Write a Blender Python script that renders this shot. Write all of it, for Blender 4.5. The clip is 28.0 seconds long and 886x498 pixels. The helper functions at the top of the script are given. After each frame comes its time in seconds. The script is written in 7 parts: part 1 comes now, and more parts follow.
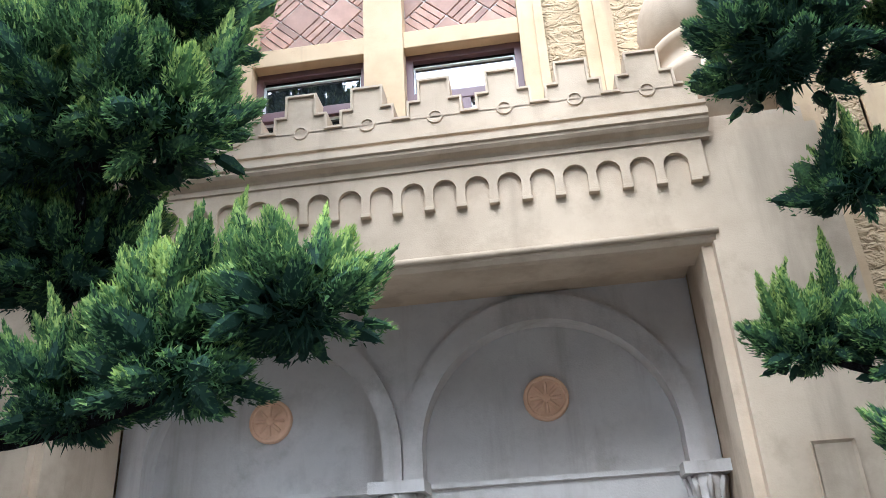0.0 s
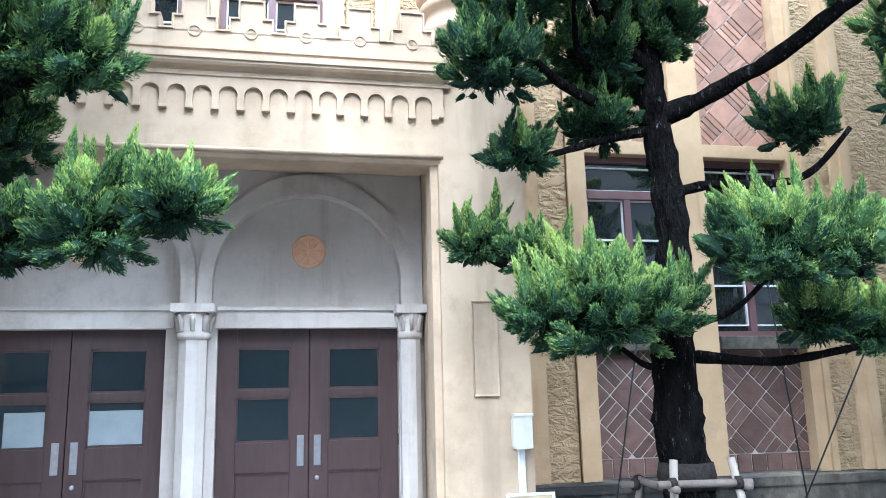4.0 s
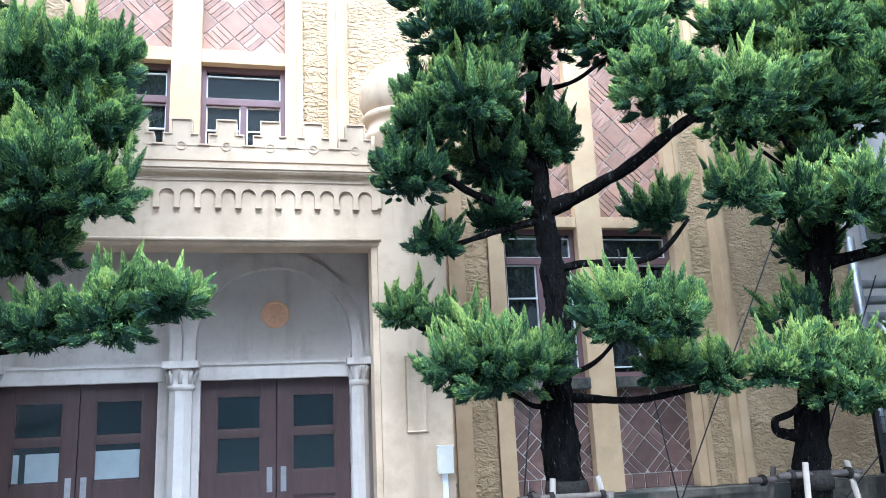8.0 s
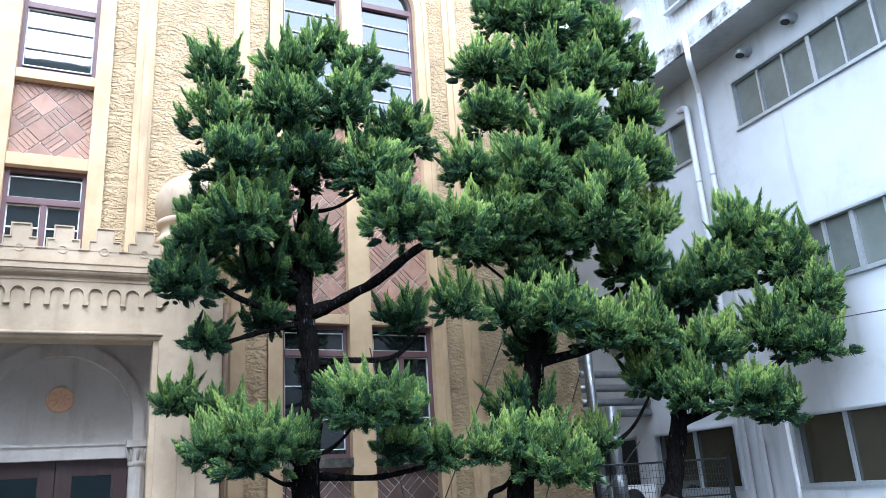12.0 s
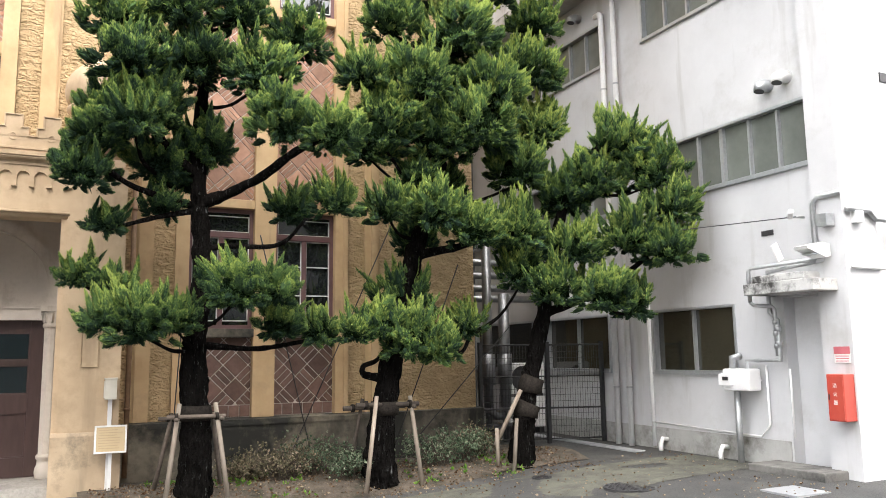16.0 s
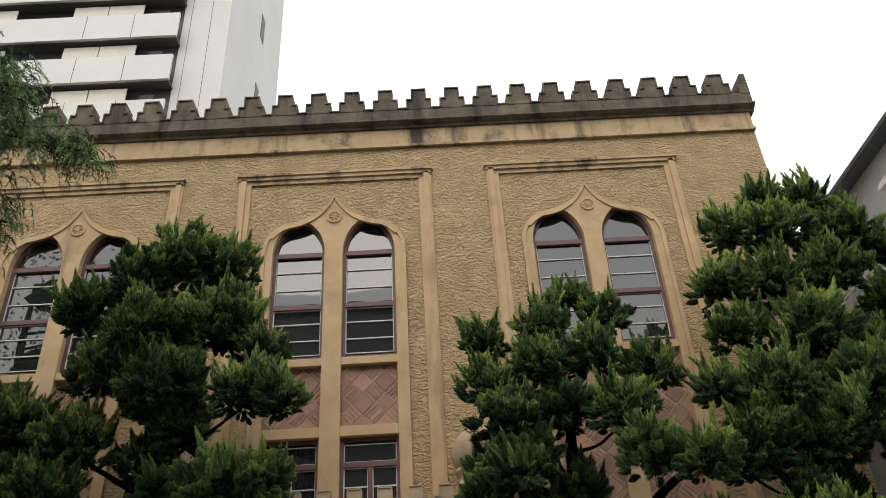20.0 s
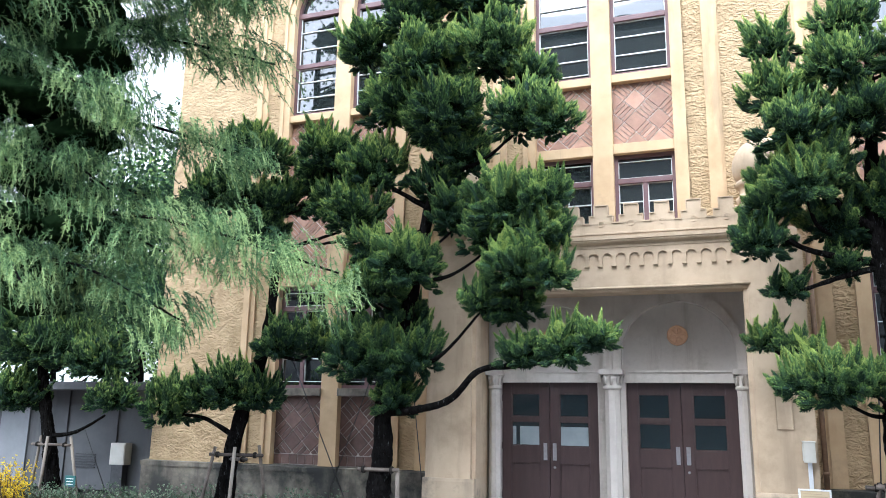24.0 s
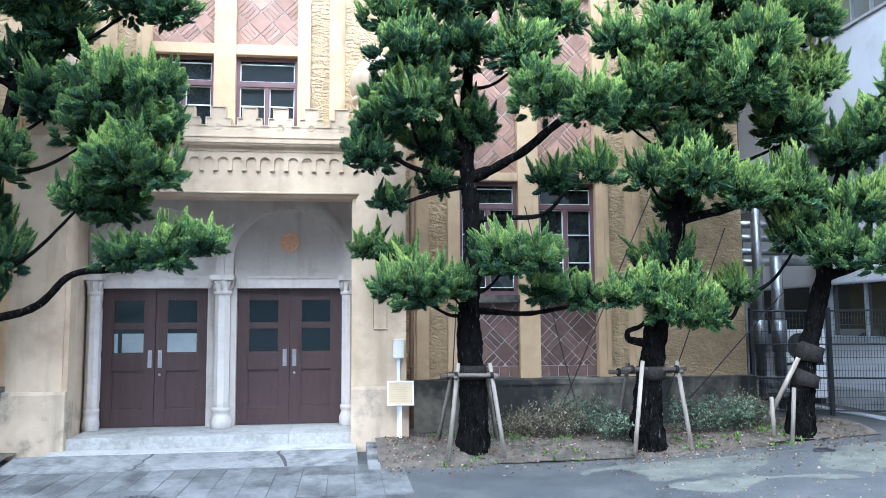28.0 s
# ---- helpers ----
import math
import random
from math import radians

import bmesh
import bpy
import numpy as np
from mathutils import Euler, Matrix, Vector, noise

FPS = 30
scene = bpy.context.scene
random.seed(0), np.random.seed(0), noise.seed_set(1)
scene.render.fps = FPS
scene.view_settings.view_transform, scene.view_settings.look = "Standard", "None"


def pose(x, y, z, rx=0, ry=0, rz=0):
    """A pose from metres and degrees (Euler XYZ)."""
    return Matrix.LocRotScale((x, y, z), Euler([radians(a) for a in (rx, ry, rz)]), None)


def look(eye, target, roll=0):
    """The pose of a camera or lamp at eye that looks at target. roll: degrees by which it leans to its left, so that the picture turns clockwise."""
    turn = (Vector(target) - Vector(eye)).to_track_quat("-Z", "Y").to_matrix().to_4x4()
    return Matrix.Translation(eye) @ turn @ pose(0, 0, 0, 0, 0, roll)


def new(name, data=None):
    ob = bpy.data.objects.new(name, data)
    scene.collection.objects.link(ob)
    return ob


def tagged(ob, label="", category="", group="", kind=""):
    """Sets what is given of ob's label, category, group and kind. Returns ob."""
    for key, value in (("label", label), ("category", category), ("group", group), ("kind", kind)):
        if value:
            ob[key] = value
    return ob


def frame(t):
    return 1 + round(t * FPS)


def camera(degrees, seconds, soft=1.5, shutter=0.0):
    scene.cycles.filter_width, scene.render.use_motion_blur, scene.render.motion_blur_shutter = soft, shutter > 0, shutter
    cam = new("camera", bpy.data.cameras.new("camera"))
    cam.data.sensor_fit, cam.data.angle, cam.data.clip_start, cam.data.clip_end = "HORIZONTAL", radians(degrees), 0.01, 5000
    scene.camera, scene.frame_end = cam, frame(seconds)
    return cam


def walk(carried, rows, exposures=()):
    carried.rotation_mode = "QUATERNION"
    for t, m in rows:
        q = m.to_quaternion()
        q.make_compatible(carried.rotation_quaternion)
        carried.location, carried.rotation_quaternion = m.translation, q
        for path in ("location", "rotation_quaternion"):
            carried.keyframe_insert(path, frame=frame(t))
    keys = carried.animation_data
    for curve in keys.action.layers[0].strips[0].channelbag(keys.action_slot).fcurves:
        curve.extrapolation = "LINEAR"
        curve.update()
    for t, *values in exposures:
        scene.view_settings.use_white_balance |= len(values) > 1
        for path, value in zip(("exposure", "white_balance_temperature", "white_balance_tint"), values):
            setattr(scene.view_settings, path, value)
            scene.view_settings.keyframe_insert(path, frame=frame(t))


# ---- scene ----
cam = camera(59.48, 28.0, soft=0.85)
PATH = [
    (0.0, 0.994, -4.112, 1.704, 114.92, 2.99, 8.16),
    (0.5, 1.006, -4.314, 1.673, 106.57, 0.07, -0.28),
    (1.0, 1.026, -4.567, 1.630, 101.18, 0.39, 2.15),
    (1.5, 1.006, -4.871, 1.601, 100.83, 1.30, -0.80),
    (2.0, 0.969, -5.107, 1.592, 99.10, -0.44, -5.21),
    (2.5, 0.936, -5.382, 1.570, 97.24, -0.01, -6.99),
    (3.0, 0.877, -5.647, 1.566, 97.98, 0.73, -9.61),
    (3.5, 0.834, -5.860, 1.586, 98.91, 1.06, -11.23),
    (5.5, 0.847, -6.610, 1.672, 106.05, 2.17, -10.67),
    (6.0, 0.865, -6.865, 1.670, 102.93, 2.42, -11.00),
    (6.5, 0.882, -7.124, 1.661, 98.93, 4.94, -20.11),
    (7.0, 0.901, -7.344, 1.666, 98.99, 4.96, -21.97),
    (7.5, 0.917, -7.538, 1.682, 100.23, 2.90, -14.11),
    (8.0, 0.926, -7.765, 1.670, 102.74, 2.59, -12.48),
    (8.5, 0.937, -7.988, 1.670, 101.73, 0.84, -13.51),
    (9.0, 0.976, -8.246, 1.662, 101.81, 1.52, -10.25),
    (9.5, 1.009, -8.447, 1.661, 100.87, 1.55, -7.44),
    (10.0, 1.051, -8.684, 1.646, 102.09, 0.68, -7.89),
    (10.5, 1.108, -8.884, 1.642, 105.38, 2.11, -8.97),
    (11.0, 1.183, -9.083, 1.623, 104.40, 1.93, -9.63),
    (11.5, 1.262, -9.284, 1.605, 107.31, 2.45, -18.41),
    (12.0, 1.325, -9.451, 1.610, 107.41, 3.53, -23.97),
    (12.5, 1.390, -9.660, 1.599, 107.55, 3.67, -24.06),
    (14.5, 1.636, -10.447, 1.618, 99.43, 0.34, -24.84),
    (15.0, 1.756, -10.641, 1.627, 97.73, 2.43, -25.22),
    (15.5, 1.902, -10.845, 1.660, 95.97, 0.69, -26.08),
    (16.0, 2.069, -10.916, 1.703, 97.75, 0.82, -25.92),
    (16.5, 2.022, -11.133, 1.745, 103.91, 3.18, -24.08),
    (17.0, 1.973, -11.224, 1.786, 108.64, 2.75, -21.57),
    (17.5, 1.931, -11.281, 1.805, 113.45, 3.44, -19.64),
    (18.0, 1.927, -11.294, 1.831, 117.18, 4.33, -16.84),
    (18.5, 1.924, -11.290, 1.854, 119.45, 5.01, -13.01),
    (19.0, 1.895, -11.263, 1.871, 120.64, 4.98, -8.46),
    (19.5, 1.832, -11.248, 1.854, 121.63, 4.23, -3.91),
    (20.0, 1.759, -11.216, 1.824, 121.78, 3.07, 0.72),
    (20.5, 1.693, -11.153, 1.796, 121.23, 1.86, 6.55),
    (21.0, 1.648, -11.100, 1.765, 120.66, 0.86, 10.90),
    (21.5, 1.620, -11.096, 1.742, 119.75, -0.10, 14.90),
    (23.5, 1.674, -11.280, 1.762, 105.60, -1.06, 19.28),
    (24.0, 1.697, -11.299, 1.765, 101.85, -0.90, 19.83),
    (24.5, 1.707, -11.291, 1.766, 98.45, -0.69, 19.75),
    (25.0, 1.723, -11.270, 1.769, 95.73, -0.32, 19.34),
    (25.5, 1.750, -11.257, 1.768, 94.77, -0.53, 16.41),
    (26.0, 1.788, -11.255, 1.760, 95.01, -1.56, 12.14),
    (26.5, 1.839, -11.246, 1.747, 95.61, -1.43, 4.96),
    (27.0, 1.865, -11.218, 1.724, 95.62, -0.17, -1.37),
    (27.5, 1.876, -11.210, 1.714, 95.43, 0.37, -5.71),
    (28.0, 1.876, -11.202, 1.703, 95.39, 0.39, -7.19),
]
EXPO = [
    (0.0, 2.85, 5200, 8), (1.0, 3.35, 5200, 8), (3.5, 3.4, 5100, 6.5), (6.0, 3.12, 4820, 6.5), (7.0, 3.2, 4850, 6.5), (9.0, 3.25, 4850, 6.5), (10.3, 3.3, 4780, 6.5), (11.0, 3.05, 4780, 6.5), (11.9, 2.85, 4900, 7), (12.5, 2.6, 6600, 11),
    (16.0, 2.6, 6800, 12), (17.0, 2.0, 6550, 11), (18.0, 1.4, 6850, 11), (20.0, 0.75, 6900, 11), (20.5, 1.0, 6950, 11.5), (21.0, 1.35, 7000, 12), (21.5, 1.5, 7000, 12),
    (23.5, 2.4, 6200, 10), (24.4, 2.95, 5200, 8), (25.0, 3.2, 5150, 7.5), (26.0, 2.97, 5050, 7), (28.0, 3.1, 4950, 6.5),
]
walk(cam, [(t, pose(x, y, z, rx, ry, rz)) for t, x, y, z, rx, ry, rz in PATH], EXPO)

# ---- sky and light ----
world = bpy.data.worlds.new("overcast")
scene.world = world
world.use_nodes = True
wn, wl = world.node_tree.nodes, world.node_tree.links
wn.clear()
sky = wn.new("ShaderNodeTexSky")
sky.sky_type, sky.sun_disc = "NISHITA", False
sky.sun_elevation, sky.sun_rotation = radians(51), radians(190)
sky.air_density, sky.dust_density, sky.ozone_density = 1.0, 4.0, 1.0
veil = wn.new("ShaderNodeMix")
veil.data_type = "RGBA"
veil.inputs["Factor"].default_value = 0.86
wl.new(sky.outputs["Color"], veil.inputs["A"])
cloud = wn.new("ShaderNodeTexNoise")
cloud.inputs["Scale"].default_value, cloud.inputs["Detail"].default_value = 2.2, 5
cramp = wn.new("ShaderNodeValToRGB")
cramp.color_ramp.elements[0].position, cramp.color_ramp.elements[0].color = 0.35, (8.0, 8.5, 9.2, 1)
cramp.color_ramp.elements[1].position, cramp.color_ramp.elements[1].color = 0.65, (10.5, 10.6, 10.8, 1)
wl.new(cloud.outputs["Fac"], cramp.inputs["Fac"])
wl.new(cramp.outputs["Color"], veil.inputs["B"])
back = wn.new("ShaderNodeBackground")
back.inputs["Strength"].default_value = 0.1
wl.new(veil.outputs["Result"], back.inputs["Color"])
wl.new(back.outputs["Background"], wn.new("ShaderNodeOutputWorld").inputs["Surface"])
lamp = bpy.data.lights.new("sun", "SUN")
lamp.energy, lamp.angle, lamp.color = 0.55, radians(45), (1.0, 0.96, 0.9)
sun = new("sun", lamp)
sun.matrix_world = look((-3, -16, 20), (0, 0, 0))


# ---- materials ----
def material(name, low, high, scale=6.0, rough=0.8, bump=0.2, fine=60.0, metal=0.0, vary=0.0, stain=None, stain_scale=0.7, stain_at=(0.5, 0.75), spread=0.01, kind="noise", spec=0.5, stretch=(1, 1, 1), streak=None, streak_at=(0.55, 0.75), streak_scale=3.0):
    """A surface with a mottled colour between low and high, a fine grain, and stains if wanted."""
    m = bpy.data.materials.new(name)
    m.use_nodes = True
    n, l = m.node_tree.nodes, m.node_tree.links
    b = n["Principled BSDF"]
    b.inputs["Roughness"].default_value, b.inputs["Metallic"].default_value = rough, metal
    b.inputs["Specular IOR Level"].default_value = spec
    co = n.new("ShaderNodeTexCoord")
    mp = n.new("ShaderNodeMapping")
    mp.inputs["Scale"].default_value = stretch
    geo = n.new("ShaderNodeNewGeometry")
    l.new(geo.outputs["Position"], mp.inputs["Vector"])
    a = n.new("ShaderNodeTexNoise")
    a.inputs["Scale"].default_value, a.inputs["Detail"].default_value, a.inputs["Roughness"].default_value = scale, 6, 0.65
    l.new(mp.outputs["Vector"], a.inputs["Vector"])
    r = n.new("ShaderNodeValToRGB")
    r.color_ramp.elements[0].position, r.color_ramp.elements[0].color = 0.3, (*low, 1)
    r.color_ramp.elements[1].position, r.color_ramp.elements[1].color = 0.7, (*high, 1)
    l.new(a.outputs["Fac"], r.inputs["Fac"])
    colour = r.outputs["Color"]
    f = n.new("ShaderNodeTexNoise")
    f.inputs["Scale"].default_value, f.inputs["Detail"].default_value = fine, 4
    l.new(mp.outputs["Vector"], f.inputs["Vector"])
    if stain:
        s = n.new("ShaderNodeTexNoise")
        s.inputs["Scale"].default_value, s.inputs["Detail"].default_value, s.inputs["Roughness"].default_value = stain_scale, 7, 0.7
        l.new(mp.outputs["Vector"], s.inputs["Vector"])
        sr = n.new("ShaderNodeMapRange")
        sr.inputs["From Min"].default_value, sr.inputs["From Max"].default_value = stain_at
        l.new(s.outputs["Fac"], sr.inputs["Value"])
        mx = n.new("ShaderNodeMix")
        mx.data_type = "RGBA"
        l.new(sr.outputs["Result"], mx.inputs["Factor"])
        l.new(colour, mx.inputs["A"])
        mx.inputs["B"].default_value = (*stain, 1)
        colour = mx.outputs["Result"]
    if streak:
        mv = n.new("ShaderNodeMapping")
        mv.inputs["Scale"].default_value = (1, 1, 0.12)
        l.new(geo.outputs["Position"], mv.inputs["Vector"])
        s = n.new("ShaderNodeTexNoise")
        s.inputs["Scale"].default_value, s.inputs["Detail"].default_value, s.inputs["Roughness"].default_value = streak_scale, 6, 0.6
        l.new(mv.outputs["Vector"], s.inputs["Vector"])
        sr = n.new("ShaderNodeMapRange")
        sr.inputs["From Min"].default_value, sr.inputs["From Max"].default_value = streak_at
        l.new(s.outputs["Fac"], sr.inputs["Value"])
        mx = n.new("ShaderNodeMix")
        mx.data_type = "RGBA"
        l.new(sr.outputs["Result"], mx.inputs["Factor"])
        l.new(colour, mx.inputs["A"])
        mx.inputs["B"].default_value = (*streak, 1)
        colour = mx.outputs["Result"]
    if vary:
        oi = n.new("ShaderNodeObjectInfo")
        vr = n.new("ShaderNodeMapRange")
        vr.inputs["To Min"].default_value, vr.inputs["To Max"].default_value = 1 - vary, 1 + vary
        l.new(oi.outputs["Random"], vr.inputs["Value"])
        hs = n.new("ShaderNodeHueSaturation")
        l.new(vr.outputs["Result"], hs.inputs["Value"])
        l.new(colour, hs.inputs["Color"])
        colour = hs.outputs["Color"]
    l.new(colour, b.inputs["Base Color"])
    if bump:
        bp = n.new("ShaderNodeBump")
        bp.inputs["Strength"].default_value, bp.inputs["Distance"].default_value = bump, spread
        l.new(f.outputs["Fac"], bp.inputs["Height"])
        l.new(bp.outputs["Normal"], b.inputs["Normal"])
    return m


def rough_stucco(name, low, high):
    """Thrown plaster with a coarse worm-eaten relief."""
    m = material(name, low, high, 3.0, 0.92, 0.0)
    n, l = m.node_tree.nodes, m.node_tree.links
    geo = n.new("ShaderNodeNewGeometry")
    mp = n.new("ShaderNodeMapping")
    mp.inputs["Scale"].default_value = (1, 1, 1.7)
    l.new(geo.outputs["Position"], mp.inputs["Vector"])
    v = n.new("ShaderNodeTexNoise")
    v.inputs["Scale"].default_value, v.inputs["Detail"].default_value, v.inputs["Distortion"].default_value = 11, 4, 0.9
    l.new(mp.outputs["Vector"], v.inputs["Vector"])
    ramp = n.new("ShaderNodeValToRGB")
    ramp.color_ramp.elements[0].position, ramp.color_ramp.elements[1].position = 0.38, 0.6
    l.new(v.outputs["Fac"], ramp.inputs["Fac"])
    bp = n.new("ShaderNodeBump")
    bp.inputs["Strength"].default_value, bp.inputs["Distance"].default_value = 0.85, 0.03
    l.new(ramp.outputs["Color"], bp.inputs["Height"])
    l.new(bp.outputs["Normal"], n["Principled BSDF"].inputs["Normal"])
    return m


def glass(name, tint=(0.02, 0.025, 0.025), rough=0.02, ior=2.4, spec=1.0):
    m = bpy.data.materials.new(name)
    m.use_nodes = True
    b = m.node_tree.nodes["Principled BSDF"]
    b.inputs["Base Color"].default_value = (*tint, 1)
    b.inputs["Roughness"].default_value = rough
    b.inputs["Specular IOR Level"].default_value = spec
    b.inputs["IOR"].default_value = ior
    n, l = m.node_tree.nodes, m.node_tree.links
    w = n.new("ShaderNodeTexNoise")
    w.inputs["Scale"].default_value = 1.3
    geo = n.new("ShaderNodeNewGeometry")
    l.new(geo.outputs["Position"], w.inputs["Vector"])
    bp = n.new("ShaderNodeBump")
    bp.inputs["Strength"].default_value, bp.inputs["Distance"].default_value = 0.035, 0.05
    l.new(w.outputs["Fac"], bp.inputs["Height"])
    l.new(bp.outputs["Normal"], b.inputs["Normal"])
    return m


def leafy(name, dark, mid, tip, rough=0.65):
    """Foliage: colour varies by tuft, and turns paler where the mesh's tip attribute is high. On junipers it carries
    painted shade too.
    """
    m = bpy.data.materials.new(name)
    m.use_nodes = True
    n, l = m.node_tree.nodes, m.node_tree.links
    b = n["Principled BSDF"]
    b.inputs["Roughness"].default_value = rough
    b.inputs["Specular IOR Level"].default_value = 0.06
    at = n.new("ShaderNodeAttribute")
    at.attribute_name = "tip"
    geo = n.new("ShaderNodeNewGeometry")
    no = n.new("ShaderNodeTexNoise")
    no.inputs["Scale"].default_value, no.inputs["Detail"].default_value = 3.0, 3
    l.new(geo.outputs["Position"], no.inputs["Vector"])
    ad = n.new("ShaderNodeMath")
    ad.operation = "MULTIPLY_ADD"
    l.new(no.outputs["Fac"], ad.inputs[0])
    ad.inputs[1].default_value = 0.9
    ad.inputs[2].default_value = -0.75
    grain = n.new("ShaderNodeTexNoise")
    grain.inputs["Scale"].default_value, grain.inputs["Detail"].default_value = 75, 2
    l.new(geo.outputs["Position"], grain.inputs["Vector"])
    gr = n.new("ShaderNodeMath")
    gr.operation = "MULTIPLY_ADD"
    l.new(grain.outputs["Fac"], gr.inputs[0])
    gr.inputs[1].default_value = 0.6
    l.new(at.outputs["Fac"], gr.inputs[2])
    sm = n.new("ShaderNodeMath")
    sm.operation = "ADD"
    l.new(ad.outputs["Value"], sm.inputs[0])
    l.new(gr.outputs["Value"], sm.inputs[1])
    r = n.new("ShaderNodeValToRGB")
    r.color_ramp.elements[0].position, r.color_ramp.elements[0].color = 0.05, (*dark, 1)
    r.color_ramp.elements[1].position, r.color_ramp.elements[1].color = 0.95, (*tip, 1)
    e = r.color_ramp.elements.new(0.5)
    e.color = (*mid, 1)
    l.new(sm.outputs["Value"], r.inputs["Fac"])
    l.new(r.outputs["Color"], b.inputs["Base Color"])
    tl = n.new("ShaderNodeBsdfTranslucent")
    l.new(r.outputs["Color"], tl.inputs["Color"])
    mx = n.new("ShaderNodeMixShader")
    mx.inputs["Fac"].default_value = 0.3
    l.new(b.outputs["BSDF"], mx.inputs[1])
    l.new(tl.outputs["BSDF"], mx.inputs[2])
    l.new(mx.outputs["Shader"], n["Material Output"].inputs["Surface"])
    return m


STUCCO = rough_stucco("rough_stucco", (0.385, 0.27, 0.145), (0.53, 0.385, 0.215))
PLASTER = material("smooth_plaster", (0.45, 0.308, 0.165), (0.585, 0.422, 0.245), 1.6, 0.85, 0.18, 90, stain=(0.27, 0.2, 0.12), stain_at=(0.55, 0.85), stain_scale=1.1, streak=(0.25, 0.18, 0.11), streak_at=(0.6, 0.8))
FRIEZE = material("streaked_frieze", (0.42, 0.3, 0.17), (0.54, 0.4, 0.24), 2.0, 0.9, 0.2, 80, stain=(0.09, 0.075, 0.055), stain_at=(0.54, 0.72), stain_scale=1.3, streak=(0.05, 0.042, 0.032), streak_at=(0.52, 0.68), streak_scale=2.2)
PORCH = material("porch_plaster", (0.405, 0.302, 0.198), (0.55, 0.425, 0.288), 1.1, 0.88, 0.18, 110, stain=(0.29, 0.215, 0.135), stain_at=(0.5, 0.8), stain_scale=1.6, streak=(0.3, 0.225, 0.15), streak_at=(0.55, 0.8), streak_scale=3.5)
STONE = material("grey_stone", (0.45, 0.405, 0.355), (0.61, 0.556, 0.493), 1.7, 0.85, 0.2, 80, stain=(0.3, 0.262, 0.215), stain_at=(0.5, 0.76), stain_scale=1.7, streak=(0.34, 0.29, 0.235), streak_at=(0.54, 0.8), streak_scale=4)
PIERFOOT = material("stained_pier_foot", (0.36, 0.275, 0.185), (0.5, 0.39, 0.27), 1.6, 0.9, 0.25, 90, stain=(0.13, 0.115, 0.09), stain_at=(0.5, 0.7), stain_scale=2.0, streak=(0.2, 0.165, 0.12), streak_at=(0.52, 0.72), streak_scale=2.4)
SOOT = material("sooty_parapet", (0.06, 0.052, 0.04), (0.17, 0.14, 0.1), 2.5, 0.92, 0.35, 40, stain=(0.26, 0.21, 0.14), stain_at=(0.62, 0.82), streak=(0.03, 0.027, 0.022), streak_at=(0.52, 0.68))
COPPER = material("green_copper", (0.16, 0.32, 0.3), (0.24, 0.4, 0.37), 4, 0.6, 0.1)
BASE = material("stained_base", (0.13, 0.112, 0.085), (0.27, 0.235, 0.18), 1.1, 0.9, 0.3, 70, stain=(0.028, 0.028, 0.024), stain_at=(0.4, 0.56), stain_scale=0.75, streak=(0.03, 0.03, 0.025), streak_at=(0.52, 0.66), streak_scale=1.5)
BRICK = material("terracotta", (0.27, 0.148, 0.1), (0.405, 0.238, 0.165), 9, 0.75, 0.25, 90, vary=0.28, stain=(0.4, 0.31, 0.26), stain_scale=3, stain_at=(0.6, 0.9))
# lower panels get a darker brown than the upper ones
BROWNBRICK = material("dark_brown_brick", (0.095, 0.052, 0.04), (0.17, 0.1, 0.078), 9, 0.6, 0.25, 90, vary=0.3, stain=(0.2, 0.15, 0.12), stain_scale=3, stain_at=(0.6, 0.95))
MORTAR = material("mortar", (0.5, 0.46, 0.41), (0.62, 0.58, 0.53), 20, 0.95, 0.3)
WOOD = material("maroon_paint", (0.047, 0.027, 0.025), (0.068, 0.041, 0.037), 3, 0.38, 0.06, 150, stretch=(6, 6, 1), streak=(0.04, 0.023, 0.021))
SASH = material("sash_paint", (0.11, 0.055, 0.055), (0.15, 0.08, 0.08), 3, 0.5, 0.05)
WHITE = material("white_putty", (0.62, 0.62, 0.6), (0.75, 0.74, 0.72), 8, 0.6, 0.05)
TERRA = material("roundel_clay", (0.68, 0.4, 0.235), (0.78, 0.5, 0.31), 14, 0.8, 0.3, 120)
PANE = glass("window_glass", ior=2.0, spec=0.5)
DOORPANE = glass("door_glass", (0.006, 0.014, 0.017), 0.12, 1.5)
FROST = material("frosted_blind", (0.2, 0.235, 0.245), (0.3, 0.33, 0.335), 2, 0.35, 0.02)
STEEL = material("brushed_steel", (0.45, 0.45, 0.45), (0.6, 0.6, 0.6), 20, 0.3, 0.05, metal=1.0)
DUCT = material("duct_metal", (0.2, 0.205, 0.21), (0.32, 0.325, 0.33), 6, 0.4, 0.1, metal=0.8)
TWIG = material("twig_bark", (0.04, 0.03, 0.022), (0.1, 0.08, 0.06), 12, 0.9, 0.2)
ZINC = material("galvanised", (0.36, 0.38, 0.39), (0.52, 0.53, 0.54), 9, 0.45, 0.05, metal=0.7)
GRANITE = material("step_granite", (0.25, 0.24, 0.22), (0.39, 0.37, 0.34), 22, 0.8, 0.25, 150, stain=(0.16, 0.152, 0.138), stain_at=(0.5, 0.75), stain_scale=2.2)
CEMENT = material("damp_cement", (0.12, 0.117, 0.11), (0.21, 0.205, 0.192), 4.0, 0.85, 0.4, 50, stain=(0.035, 0.035, 0.034), stain_at=(0.46, 0.66), stain_scale=1.9)
